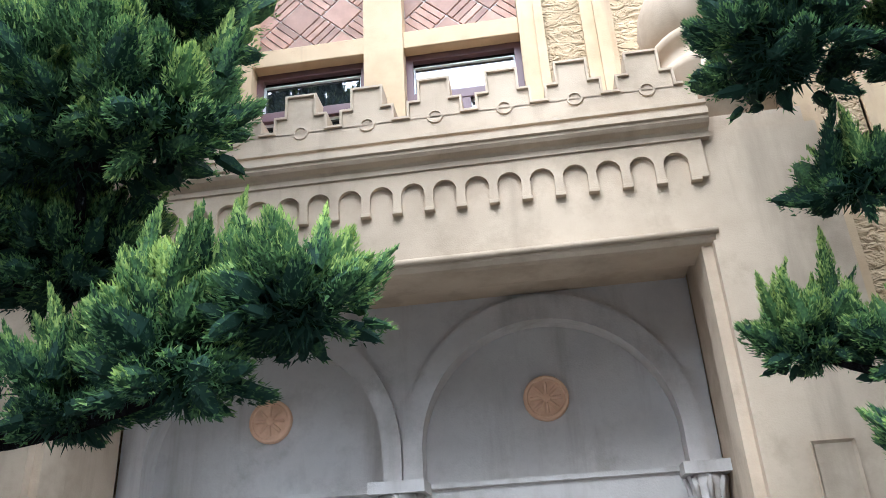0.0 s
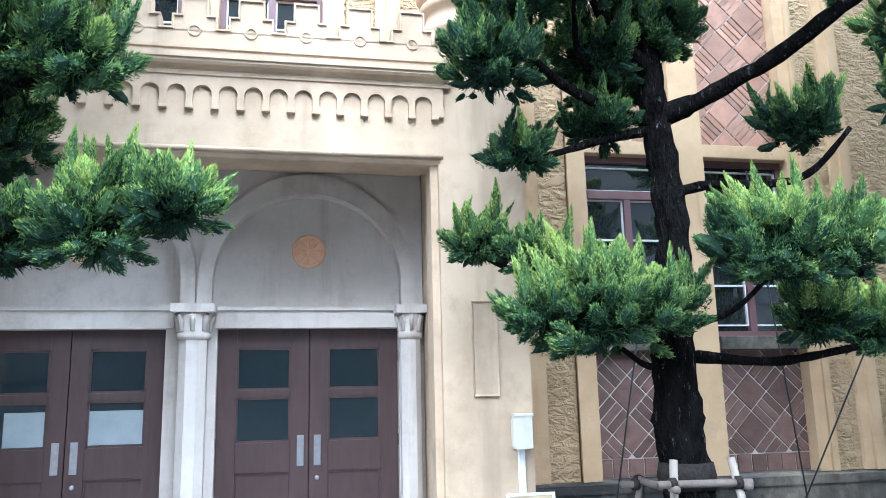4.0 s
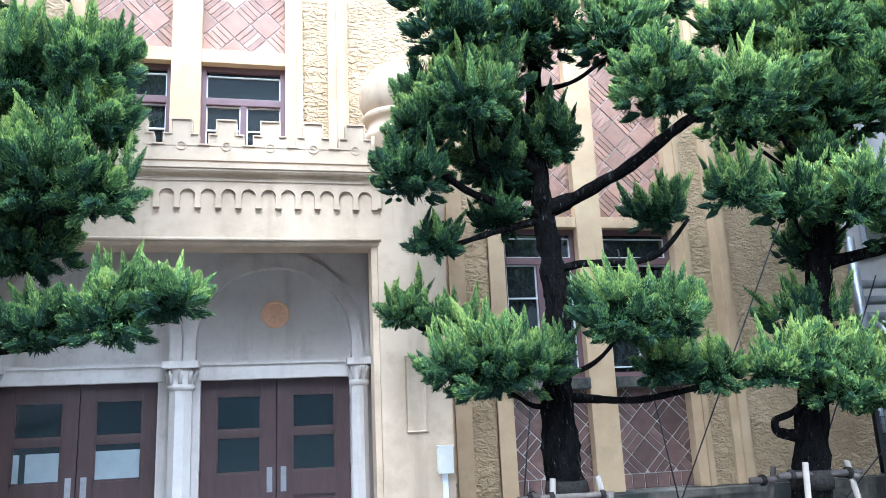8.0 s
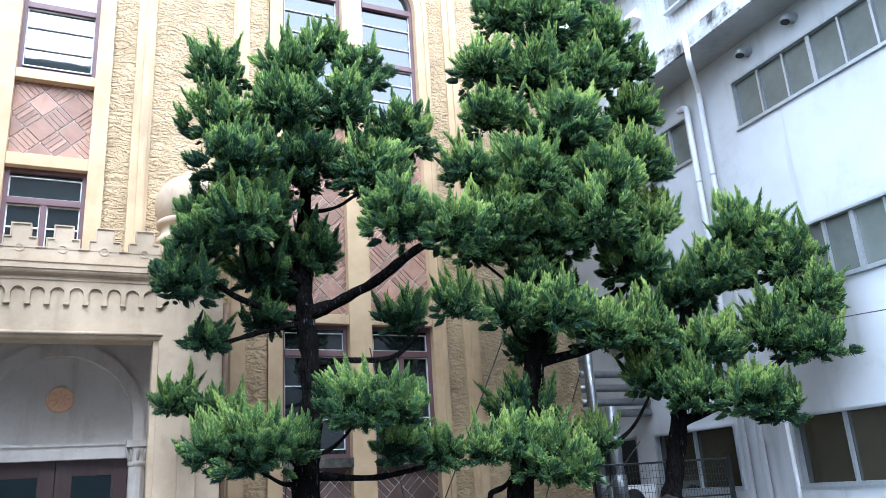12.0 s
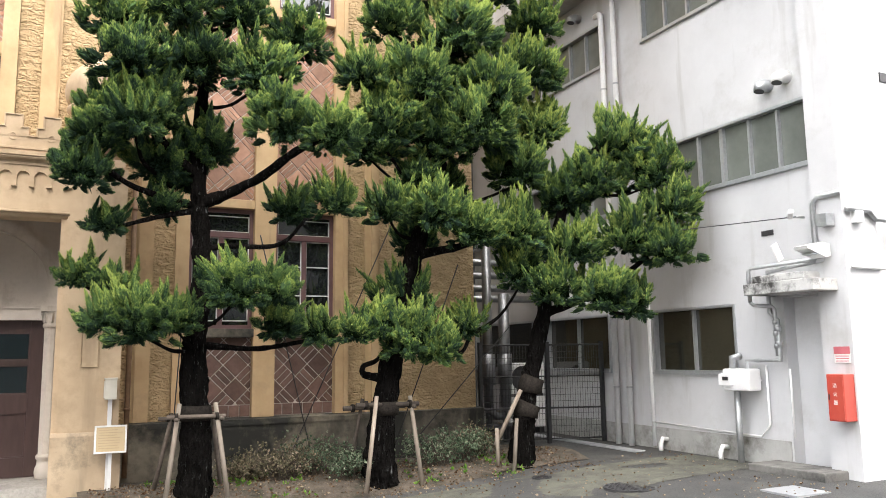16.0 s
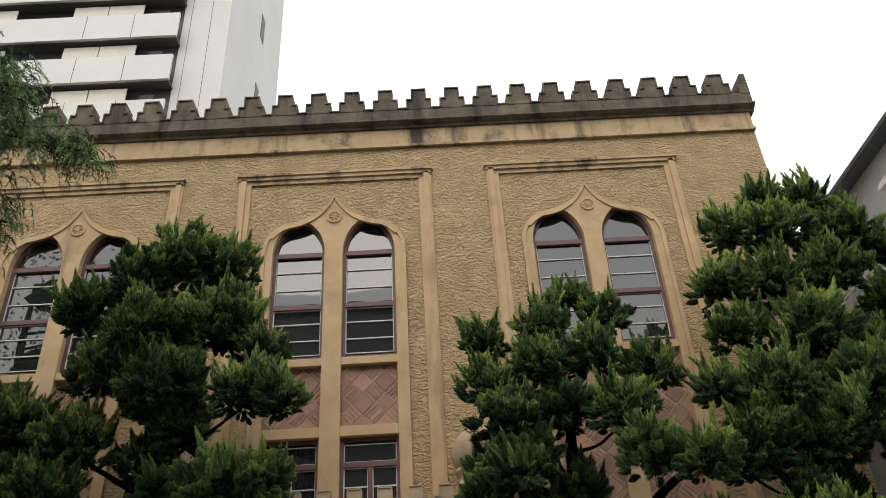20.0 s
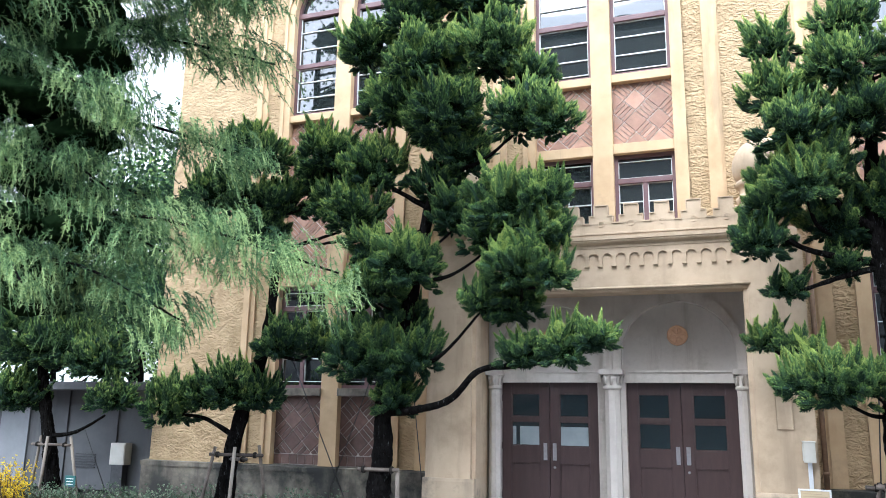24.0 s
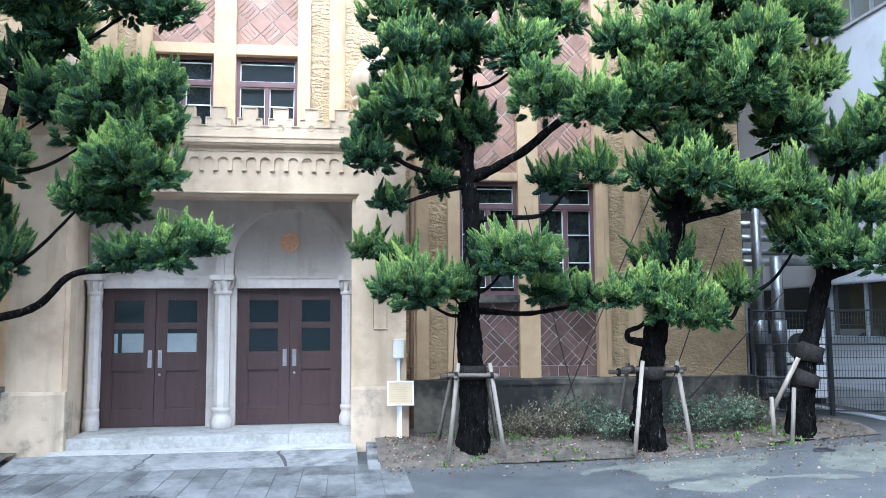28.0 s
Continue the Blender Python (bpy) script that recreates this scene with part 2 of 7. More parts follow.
PAVER = material("slate_paver", (0.06, 0.06, 0.058), (0.125, 0.123, 0.118), 5.0, 0.7, 0.45, 60, vary=0.28, stain=(0.026, 0.026, 0.025), stain_at=(0.46, 0.64), stain_scale=1.5, stretch=(1.5, 0.8, 1))
ASPHALT = material("asphalt", (0.035, 0.036, 0.036), (0.065, 0.065, 0.062), 1.6, 0.85, 0.6, 220, stain=(0.085, 0.085, 0.075), stain_at=(0.54, 0.74), stain_scale=0.9, spread=0.008)
GRAVEL = material("brown_asphalt", (0.07, 0.05, 0.04), (0.118, 0.087, 0.07), 2.2, 0.88, 0.7, 160, stain=(0.2, 0.165, 0.135), stain_at=(0.56, 0.8), spread=0.006)
MOSSY = material("mossy_asphalt", (0.062, 0.063, 0.05), (0.125, 0.125, 0.1), 3.5, 0.9, 0.6, 160, stain=(0.04, 0.04, 0.036), stain_at=(0.5, 0.68), stain_scale=1.4, spread=0.008)
TAR = material("fresh_asphalt", (0.024, 0.025, 0.026), (0.046, 0.047, 0.047), 3.0, 0.75, 0.6, 200, stain=(0.07, 0.07, 0.066), stain_at=(0.54, 0.74), stain_scale=1.2, spread=0.006)
SOIL = material("soil", (0.05, 0.041, 0.031), (0.135, 0.11, 0.084), 7, 0.95, 0.9, 50, spread=0.04, stain=(0.028, 0.03, 0.018), stain_at=(0.52, 0.66), stain_scale=2.6)
KERB = material("kerb_stone", (0.25, 0.265, 0.275), (0.37, 0.385, 0.395), 6, 0.8, 0.25, 120, vary=0.12, stain=(0.15, 0.155, 0.145), stain_at=(0.55, 0.76), stain_scale=3.5)
BARK = material("dark_bark", (0.003, 0.0028, 0.0027), (0.013, 0.012, 0.0112), 11, 1.0, 1.0, 46, stretch=(1, 1, 0.3), spread=0.08, spec=0.015, stain=(0.12, 0.125, 0.125), stain_scale=24, stain_at=(0.6, 0.7))
POLE = material("stake_wood", (0.14, 0.11, 0.085), (0.3, 0.26, 0.215), 6, 0.85, 0.3, 60, vary=0.45, stretch=(1, 1, 0.2))
BAR = material("dark_bar_wood", (0.05, 0.04, 0.033), (0.13, 0.105, 0.085), 6, 0.9, 0.3, 60, vary=0.4)
TIE = material("hemp_tie", (0.012, 0.011, 0.01), (0.035, 0.03, 0.026), 30, 1.0, 0.6, spec=0.05)
ANNEX = material("annex_paint", (0.48, 0.485, 0.495), (0.57, 0.575, 0.585), 0.8, 0.75, 0.12, 60, stain=(0.38, 0.375, 0.36), stain_at=(0.54, 0.85), stain_scale=0.9, streak=(0.34, 0.335, 0.32), streak_at=(0.58, 0.82), streak_scale=2.5)
ANNEXDIRT = material("eave_concrete", (0.3, 0.3, 0.29), (0.6, 0.6, 0.59), 1.5, 0.9, 0.3, 40, stain=(0.04, 0.04, 0.037), stain_at=(0.48, 0.62), stain_scale=1.8)
EAVE = material("eave_soffit", (0.36, 0.36, 0.35), (0.45, 0.45, 0.44), 1.5, 0.9, 0.2, 40, stain=(0.24, 0.24, 0.23), stain_at=(0.52, 0.8), stain_scale=1.1)
FOOT = material("dirty_skirting", (0.3, 0.3, 0.285), (0.46, 0.46, 0.445), 1.4, 0.9, 0.3, 50, stain=(0.13, 0.125, 0.11), stain_at=(0.5, 0.72), stain_scale=1.6)
ALU = material("aluminium", (0.4, 0.42, 0.44), (0.5, 0.52, 0.54), 20, 0.4, 0.02, metal=0.6)
GREYPANE = material("grey_pane", (0.09, 0.1, 0.09), (0.165, 0.18, 0.16), 1.2, 0.3, 0.0)
DARKPANE = glass("annex_dark_pane", (0.03, 0.03, 0.022), 0.05, 1.5)
DARK = material("dark_metal_and_shade", (0.02, 0.02, 0.022), (0.04, 0.04, 0.042), 15, 0.5, 0.05)
PVC = material("white_pipe", (0.72, 0.72, 0.72), (0.8, 0.8, 0.8), 5, 0.4, 0.03)
CREAM = material("cream_box", (0.58, 0.55, 0.47), (0.66, 0.63, 0.55), 6, 0.5, 0.03)
SIGNFACE = material("sign_face", (0.46, 0.35, 0.2), (0.52, 0.41, 0.25), 2, 0.4, 0.0)
RED = material("red_enamel", (0.4, 0.05, 0.035), (0.46, 0.075, 0.05), 5, 0.4, 0.02)
ROOF = material("dark_roof", (0.03, 0.03, 0.032), (0.06, 0.06, 0.06), 6, 0.7, 0.2)
TOWER = material("tower_concrete", (0.6, 0.6, 0.58), (0.68, 0.68, 0.66), 0.15, 0.85, 0.0)
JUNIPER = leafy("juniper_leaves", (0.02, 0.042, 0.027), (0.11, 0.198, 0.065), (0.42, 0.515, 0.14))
# near-black green that stands in for the shade inside the crowns
JUNIPER_SHADE = material("juniper_inner_shade", (0.004, 0.009, 0.004), (0.012, 0.024, 0.009), 8, 1.0, 0.6, 30, spec=0.0)
CEDAR = leafy("cedar_needles", (0.024, 0.054, 0.03), (0.13, 0.22, 0.095), (0.4, 0.52, 0.22))
SHRUB = leafy("shrub_leaves", (0.035, 0.055, 0.035), (0.125, 0.18, 0.115), (0.33, 0.37, 0.26))
REDLEAF = leafy("red_shrub_leaves", (0.06, 0.06, 0.04), (0.18, 0.165, 0.105), (0.42, 0.33, 0.25))
YELLOW = leafy("yellow_leaves", (0.4, 0.28, 0.02), (0.65, 0.48, 0.03), (0.8, 0.65, 0.08))
HALL = material("hall_render", (0.07, 0.068, 0.064), (0.1, 0.098, 0.094), 0.4, 0.9, 0.0)


# ---- mesh helpers ----
def box(bm, x0, x1, y0, y1, z0, z1, bevel=0.0):
    vs = [bm.verts.new((x, y, z)) for x in (x0, x1) for y in (y0, y1) for z in (z0, z1)]
    fs = [bm.faces.new([vs[i] for i in q]) for q in ((0, 1, 3, 2), (4, 6, 7, 5), (0, 4, 5, 1), (2, 3, 7, 6), (0, 2, 6, 4), (1, 5, 7, 3))]
    if bevel:
        es = list({e for f in fs for e in f.edges})
        bmesh.ops.bevel(bm, geom=es, offset=bevel, segments=2, affect="EDGES", profile=0.6)
    return vs


def prism(bm, pts, y0, y1, axis="y"):
    """A polygon in x and z drawn out along y (or in y and z along x, or in x and y along z)."""
    def at(p, d):
        return {"y": (p[0], d, p[1]), "x": (d, p[0], p[1]), "z": (p[0], p[1], d)}[axis]
    a = [bm.verts.new(at(p, y0)) for p in pts]
    b = [bm.verts.new(at(p, y1)) for p in pts]
    n = len(pts)
    for i in range(n):
        j = (i + 1) % n
        bm.faces.new((a[i], b[i], b[j], a[j]))
    bm.faces.new(a)
    bm.faces.new(list(reversed(b)))
    bmesh.ops.recalc_face_normals(bm, faces=bm.faces)


def turn_solid(bm, profile, cx, cy, steps=24, a0=0.0, a1=360.0):
    """A profile of (radius, z) turned about an upright axis."""
    full = a1 - a0 >= 359.9
    rings = []
    for r, z in profile:
        k = steps if full else steps + 1
        rings.append([bm.verts.new((cx + r * math.cos(radians(a0 + (a1 - a0) * i / steps)), cy + r * math.sin(radians(a0 + (a1 - a0) * i / steps)), z)) for i in range(k)])
    for p, q in zip(rings, rings[1:]):
        for i in range(len(p) if full else len(p) - 1):
            j = (i + 1) % len(p)
            bm.faces.new((p[i], p[j], q[j], q[i]))
    if full:
        bm.faces.new(list(reversed(rings[0])))
        bm.faces.new(rings[-1])


def tube(bm, pts, radii, steps=8):
    """A tube through points, with a radius at each."""
    rings = []
    pts = [Vector(p) for p in pts]
    for i, p in enumerate(pts):
        d = (pts[min(i + 1, len(pts) - 1)] - pts[max(i - 1, 0)]).normalized()
        u = d.cross(Vector((0.13, 1, 0.07))).normalized()
        if u.length < 0.1:
            u = d.cross(Vector((1, 0, 0))).normalized()
        v = d.cross(u)
        r = radii[i] if isinstance(radii, (list, tuple)) else radii
        rings.append([bm.verts.new(p + r * (math.cos(2 * math.pi * k / steps) * u + math.sin(2 * math.pi * k / steps) * v)) for k in range(steps)])
    for p, q in zip(rings, rings[1:]):
        for k in range(steps):
            bm.faces.new((p[k], p[(k + 1) % steps], q[(k + 1) % steps], q[k]))
    bm.faces.new(list(reversed(rings[0])))
    bm.faces.new(rings[-1])


def to_mesh(name, bm, mat, smooth=False):
    me = bpy.data.meshes.new(name)
    bmesh.ops.recalc_face_normals(bm, faces=bm.faces)
    bm.to_mesh(me)
    bm.free()
    me.materials.append(mat)
    if smooth:
        for p in me.polygons:
            p.use_smooth = True
    return me


def part(name, bm, mat, parent=None, label="", smooth=False):
    ob = new(name, to_mesh(name, bm, mat, smooth))
    ob.parent = parent
    if label:
        tagged(ob, label)
    return ob


def boxpart(name, mat, parent, x0, x1, y0, y1, z0, z1, bevel=0.0, label=""):
    bm = bmesh.new()
    box(bm, x0, x1, y0, y1, z0, z1, bevel)
    return part(name, bm, mat, parent, label)


def tubepart(name, mat, parent, pts, r, steps=10, label=""):
    bm = bmesh.new()
    tube(bm, pts, r, steps)
    return part(name, bm, mat, parent, label, True)


def thing(name, x, y, z, label, category, group="", kind=""):
    ob = new(name)
    ob.location = (x, y, z)
    ob.empty_display_size = 0.1
    return tagged(ob, label, category, group, kind)


def under(ob, parent):
    """Hang a part that is built in world places under a thing that stands elsewhere."""
    ob.parent = parent
    ob.matrix_parent_inverse = Matrix.Translation(-parent.location)
    return ob


def arc(cx, cz, rx, rz, a0, a1, n):
    return [(cx + rx * math.cos(radians(a0 + (a1 - a0) * i / n)), cz + rz * math.sin(radians(a0 + (a1 - a0) * i / n))) for i in range(n + 1)]


# ---- ground ----
def step(a, b, v):
    t = max(0.0, min(1.0, (v - a) / (b - a)))
    return t * t * (3 - 2 * t)


def ground_z(x, y):
    return -0.1 + 0.26 * step(4.5, 10.5, x) * step(-12, -3, y)


def soil_z(x, y):
    if x < 0:
        return -0.02 + 0.07 * step(-0.8, 0.6, y)
    return ground_z(x, -1.5) - 0.03 + (0.24 - 0.1 * step(4.5, 9, x)) * step(-1.6, -0.6, y) - 0.08 * step(-0.5, 0.8, y)


def sheet(name, mat, xs, ys, height, keep=lambda x, y: True, label="", category="", kind="structure"):
    bm = bmesh.new()
    grid = {}
    for i, x in enumerate(xs):
        for j, y in enumerate(ys):
            grid[i, j] = bm.verts.new((x, y, height(x, y)))
    for i in range(len(xs) - 1):
        for j in range(len(ys) - 1):
            if keep((xs[i] + xs[i + 1]) / 2, (ys[j] + ys[j + 1]) / 2):
                bm.faces.new((grid[i, j], grid[i + 1, j], grid[i + 1, j + 1], grid[i, j + 1]))
    for v in [v for v in bm.verts if not v.link_faces]:
        bm.verts.remove(v)
    return tagged(part(name, bm, mat, None, "", True), label, category, "", kind)


def spread(*stops):
    out = []
    for (a, b, n) in stops:
        out += [a + (b - a) * i / n for i in range(n)]
    return out + [stops[-1][1]]


sheet("ground", ASPHALT, spread((-600, -40, 6), (-40, 14, 60), (14, 600, 6)), spread((-600, -30, 6), (-30, 12, 50), (12, 600, 6)), ground_z,
      label="dark patched asphalt yard with paler worn areas", category="ground")
sheet("road", GRAVEL, spread((-24, -2.55, 40)), spread((-14, -1.0, 20)), lambda x, y: ground_z(x, y) + 0.006,
      keep=lambda x, y: y < -0.9 + 0.055 * (x + 2.5) and x < -2.6, label="brown worn asphalt drive beside the kerb", category="road")
sheet("planting_bed", SOIL, spread((2.3, 9.2, 60)), spread((-1.6, 0.95, 26)), lambda x, y: soil_z(x, y) + 0.025 * noise.noise((x * 3, y * 3, 1)),
      keep=lambda x, y: y > -1.45 + 0.10 * math.sin(x * 1.7) + 0.02 * x and (x > 2.7 or y < 0.02), label="bare brown soil bed with fallen leaves along the wall", category="soil")
sheet("planting_bed", SOIL, spread((-16, -2.45, 70)), spread((-1.8, 0.95, 26)), lambda x, y: soil_z(x, y) + 0.025 * noise.noise((x * 3, y * 3, 1)),
      keep=lambda x, y: y > -0.87 + 0.055 * (x + 2.5), label="soil bed behind the pale kerb, planted with low shrubs", category="soil")

sheet("asphalt_patch", MOSSY, spread((4.2, 10.6, 128)), spread((-3.9, -1.3, 60)), lambda x, y: ground_z(x, y) + 0.005,
      keep=lambda x, y: x > 5.0 + 1.2 * noise.noise((x * 1.3, y * 1.6, 9)) and y < -1.55 - 0.02 * x and y > -3.3 + 0.12 * (x - 6) + 0.5 * noise.noise((x * 1.1, y * 1.1, 4)) - (0.5 if x > 8 else 0) and noise.noise((x * 0.9, y * 1.3, 7)) > -0.28,
      label="pale worn asphalt speckled with moss and leaf litter", category="ground")
sheet("asphalt_patch", TAR, spread((2.66, 6.4, 76)), spread((-9.0, -1.6, 150)), lambda x, y: ground_z(x, y) + 0.004,
      keep=lambda x, y: y < -1.72 - 0.12 * (x - 2.6) - 0.3 * abs(noise.noise((x * 0.8, y * 0.8, 2))) and x < 5.2 + 0.12 * (-y) + 0.9 * noise.noise((x, y, 5)) and y > -8.0 + 1.5 * noise.noise((x * 0.7, y * 0.5, 6)),
      label="darker patch of newer asphalt beside the paving", category="ground")

# ---- the old building: large forms ----
W, RGH, GL = 0.86, 0.9, 1.06
BAYS = (-4.80, 0.0, 4.80)
LEFT, RIGHT = -8.5, 8.42
building = thing("main_building", 0, 0.9, 0, "ochre stucco building in Moorish style with stepped battlements", "building")


def facade_part(name, bm, mat, label="", parent=None, smooth=False):
    return under(part(name, bm, mat, None, label, smooth), parent or building) if parent is None else part(name, bm, mat, parent, label, smooth)


# rough fields between and beside the bays, and over each bay
for x0, x1 in ((LEFT, BAYS[0] - 1.86), (BAYS[0] + 1.86, BAYS[1] - 1.86), (BAYS[1] + 1.86, BAYS[2] - 1.86), (BAYS[2] + 1.86, RIGHT)):
    bm = bmesh.new()
    if -2.5 < x0 < 2.5 or -2.5 < x1 < 2.5:
        a, b = (x0, -2.6) if x0 < 0 else (2.7, x1)
        box(bm, a, b, RGH, 1.4, 0.8, 4.25)
        box(bm, x0, x1, RGH, 1.4, 4.25, 11.73)
    else:
        box(bm, x0, x1, RGH, 1.4, 0.8, 11.73)
    facade_part("wall_pier", bm, STUCCO, "coarse ochre stucco")
bm = bmesh.new()
box(bm, LEFT + 0.05, RIGHT - 0.05, 1.4, 9.0, -0.2, 12.9)
facade_part("wall_back", bm, STUCCO)
for cx in BAYS:
    bm = bmesh.new()
    box(bm, cx - 1.86, cx + 1.86, RGH, 1.4, 11.19, 11.73)
    facade_part("wall_pier", bm, STUCCO, "coarse ochre stucco")


def ogee(cx, half, spring, top, k=1.0):
    """The outline of the surround's head from right to left."""
    pts = arc(0.62, spring, half - 0.62, 0.66 * k, 0, 62, 9)
    x1, z1 = pts[-1]
    for i in range(1, 9):
        t = i / 8
        px = (1 - t) ** 2 * x1 + 2 * (1 - t) * t * 0.25 + t * t * 0.0
        pz = (1 - t) ** 2 * z1 + 2 * (1 - t) * t * (z1 + 0.08) + t * t * top
        pts.append((px, pz))
    right = [(cx + x, z) for x, z in pts]
    return right, [(2 * cx - x, z) for x, z in reversed(right)][1:]


def lancet(cx, x0, x1, spring, top, n=9):
    """A slightly pointed arch from its right springing to its left one."""
    m, h = (x0 + x1) / 2, (x1 - x0) / 2
    right = [(m + h * (1 - (i / n) ** 1.9) ** 0.55 if i < n else m, spring + (top - spring) * (i / n)) for i in range(n + 1)]
    left = [(2 * m - x, z) for x, z in reversed(right)][1:]
    return [(cx + x, z) for x, z in right + left]


SPRING = 9.42
for k, cx in enumerate(BAYS):
    foot = 4.3 if k == 1 else 0.82
    # smooth surround: one half each side of the mullion's middle line
    for s in (1, -1):
        right, _ = ogee(0, 1.32, SPRING, 10.67)
        pts = [(1.32, foot)] + right + [(0, foot), (0.165, foot)]
        pts += list(reversed(lancet(0, 0.165, 1.12, SPRING - 0.02, 10.1)))
        pts += [(1.12, foot)]
        bm = bmesh.new()
        prism(bm, [(cx + s * x, z) for x, z in pts], W + 0.03, 1.3)
        facade_part("window_surround", bm, PLASTER, "smooth pale ochre surround")
        # raised rib along the head and sides
        outer = [(1.32, foot)] + right
        inner = [(1.25, foot)] + [(x - 0.07 * (1 if x > 0.9 else x / 0.9), z - (0.0 if x > 1.2 else 0.085)) for x, z in right]
        bm = bmesh.new()
        prism(bm, [(cx + s * x, z) for x, z in outer + list(reversed(inner))], W, W + 0.06)
        facade_part("surround_rib", bm, PLASTER)
    # rough field round the surround
    right, left = ogee(cx, 1.32, SPRING, 10.67)
    pts = [(cx - 1.62, foot), (cx - 1.62, 10.97), (cx + 1.62, 10.97), (cx + 1.62, foot), (cx + 1.32, foot)] + right + left + [(cx - 1.32, foot)]
    bm = bmesh.new()
    prism(bm, pts, RGH + 0.02, 1.32)
    facade_part("wall_field", bm, STUCCO, "coarse ochre stucco")
    # the moulded frame that runs round the bay
    for s in (1, -1):
        bm = bmesh.new()
        a, b = sorted((cx + s * 1.62, cx + s * 1.72))
        box(bm, a, b, W + 0.02, 1.0, foot, 10.97)
        a, b = sorted((cx + s * 1.72, cx + s * 1.82))
        box(bm, a, b, W - 0.02, 1.0, foot, 11.1)
        a, b = sorted((cx + s * 1.82, cx + s * 1.86))
        box(bm, a, b, W + 0.01, 1.0, foot, 11.1)
        facade_part("frame_strip", bm, PLASTER, "smooth moulded strip")
    bm = bmesh.new()
    box(bm, cx - 1.72, cx + 1.72, W + 0.02, 1.0, 10.97, 11.06)
    box(bm, cx - 1.86, cx + 1.86, W - 0.02, 1.0, 11.06, 11.14)
    box(bm, cx - 1.9, cx + 1.9, W - 0.05, 1.0, 11.14, 11.19)
    facade_part("frame_head", bm, FRIEZE, "moulded head with dark drip stains")
    # roundel in the spandrel
    bm = bmesh.new()
    turn_solid(bm, [(0.135, 0), (0.135, 0.03), (0.105, 0.03), (0.1, 0.012), (0.03, 0.012), (0.03, 0.03), (0.0, 0.03)][:-1], 0, 0, 24)
    for i in range(8):
        c, q = math.cos(math.pi * i / 4), math.sin(math.pi * i / 4)
        tube(bm, [(0.03 * c, 0.03 * q, 0.02), (0.1 * c, 0.1 * q, 0.02)], 0.012, 5)
    bmesh.ops.transform(bm, matrix=Matrix.Translation((cx, W + 0.03, 10.14)) @ Matrix.Rotation(radians(90), 4, "X"), verts=bm.verts)
    facade_part("rosette", bm, PLASTER, "small carved wheel rosette", smooth=False)
    # sills, heads and spandrel bands
    rows = ((7.14, 7.28), (5.9, 6.07)) if k == 1 else ((7.14, 7.28), (3.96, 4.1), (2.0, 2.13))
    for z0, z1 in rows:
        for x0, x1 in ((-1.12, -0.165), (0.165, 1.12)):
            bm = bmesh.new()
            box(bm, cx + x0, cx + x1, W + (0.05 if z0 != 2.0 else -0.01), 1.25, z0, z1, 0.01)
            facade_part("sill_band", bm, PLASTER if z0 != 2.0 else BASE, "plain sill band")

# string courses, frieze and battlements
bm = bmesh.new()
box(bm, LEFT - 0.02, RIGHT + 0.02, W - 0.035, 1.4, 11.73, 11.79)
facade_part("string_course", bm, FRIEZE, "projecting string course with drip stains")
bm = bmesh.new()
box(bm, LEFT, RIGHT, W, 1.4, 11.79, 12.195)
facade_part("frieze", bm, FRIEZE, "smooth frieze band streaked with dark stains")
bm = bmesh.new()
prism(bm, [(W - 0.04, 12.19), (W - 0.06, 12.23), (W - 0.13, 12.26), (W - 0.18, 12.29), (W - 0.18, 12.325), (1.4, 12.325), (1.4, 12.19)], LEFT - 0.1, RIGHT + 0.1, "x")
facade_part("cornice", bm, SOOT, "thin moulded cornice black with soot")
parapet = under(part("parapet", (lambda b: (box(b, LEFT - 0.08, RIGHT + 0.08, W - 0.14, W + 0.2, 12.32, 12.6), b)[1])(bmesh.new()), SOOT, None, "blackened stepped parapet"), building)


STEPS = [(-0.235, 12.58), (-0.235, 12.83), (-0.132, 12.83), (-0.132, 13.1), (0.132, 13.1), (0.132, 12.83), (0.235, 12.83), (0.235, 12.58)]
bm = bmesh.new()
prism(bm, STEPS, W - 0.14, W + 0.2)
big = to_mesh("merlon", bm, SOOT)
bm = bmesh.new()
prism(bm, [(x + math.copysign(0.022, x), z + (0.026 if z > 12.6 else 0.025)) for x, z in STEPS] + [(x - math.copysign(0.002, x), z - (0.002 if z > 12.6 else -0.025)) for x, z in reversed(STEPS)], W - 0.168, W + 0.22)
rim = to_mesh("merlon_coping", bm, SOOT)
bm = bmesh.new()
box(bm, -0.426, -0.259, W - 0.168, W + 0.22, 12.6, 12.628)
notch = to_mesh("notch_coping", bm, SOOT)
x = 7.86
while x > LEFT:
    m = new("merlon", big)
    m.location.x = x
    m.parent, m.matrix_parent_inverse = building, Matrix.Translation(-building.location)
    for name, me in (("merlon_coping", rim), ("notch_coping", notch)):
        new(name, me).parent = m
    x -= 0.685
bm = bmesh.new()
prism(bm, [(8.3, 12.58), (8.3, 12.83), (8.4, 12.83), (8.4, 13.12), (8.5, 13.12), (8.5, 12.58)], W - 0.15, W + 1.2)
facade_part("merlon", bm, SOOT, "half merlon at the corner")
# copper flashing behind the gaps
bm = bmesh.new()
box(bm, LEFT, RIGHT, W + 0.22, W + 0.3, 12.5, 12.86)
facade_part("flashing", bm, COPPER, "green copper flashing behind the battlements")

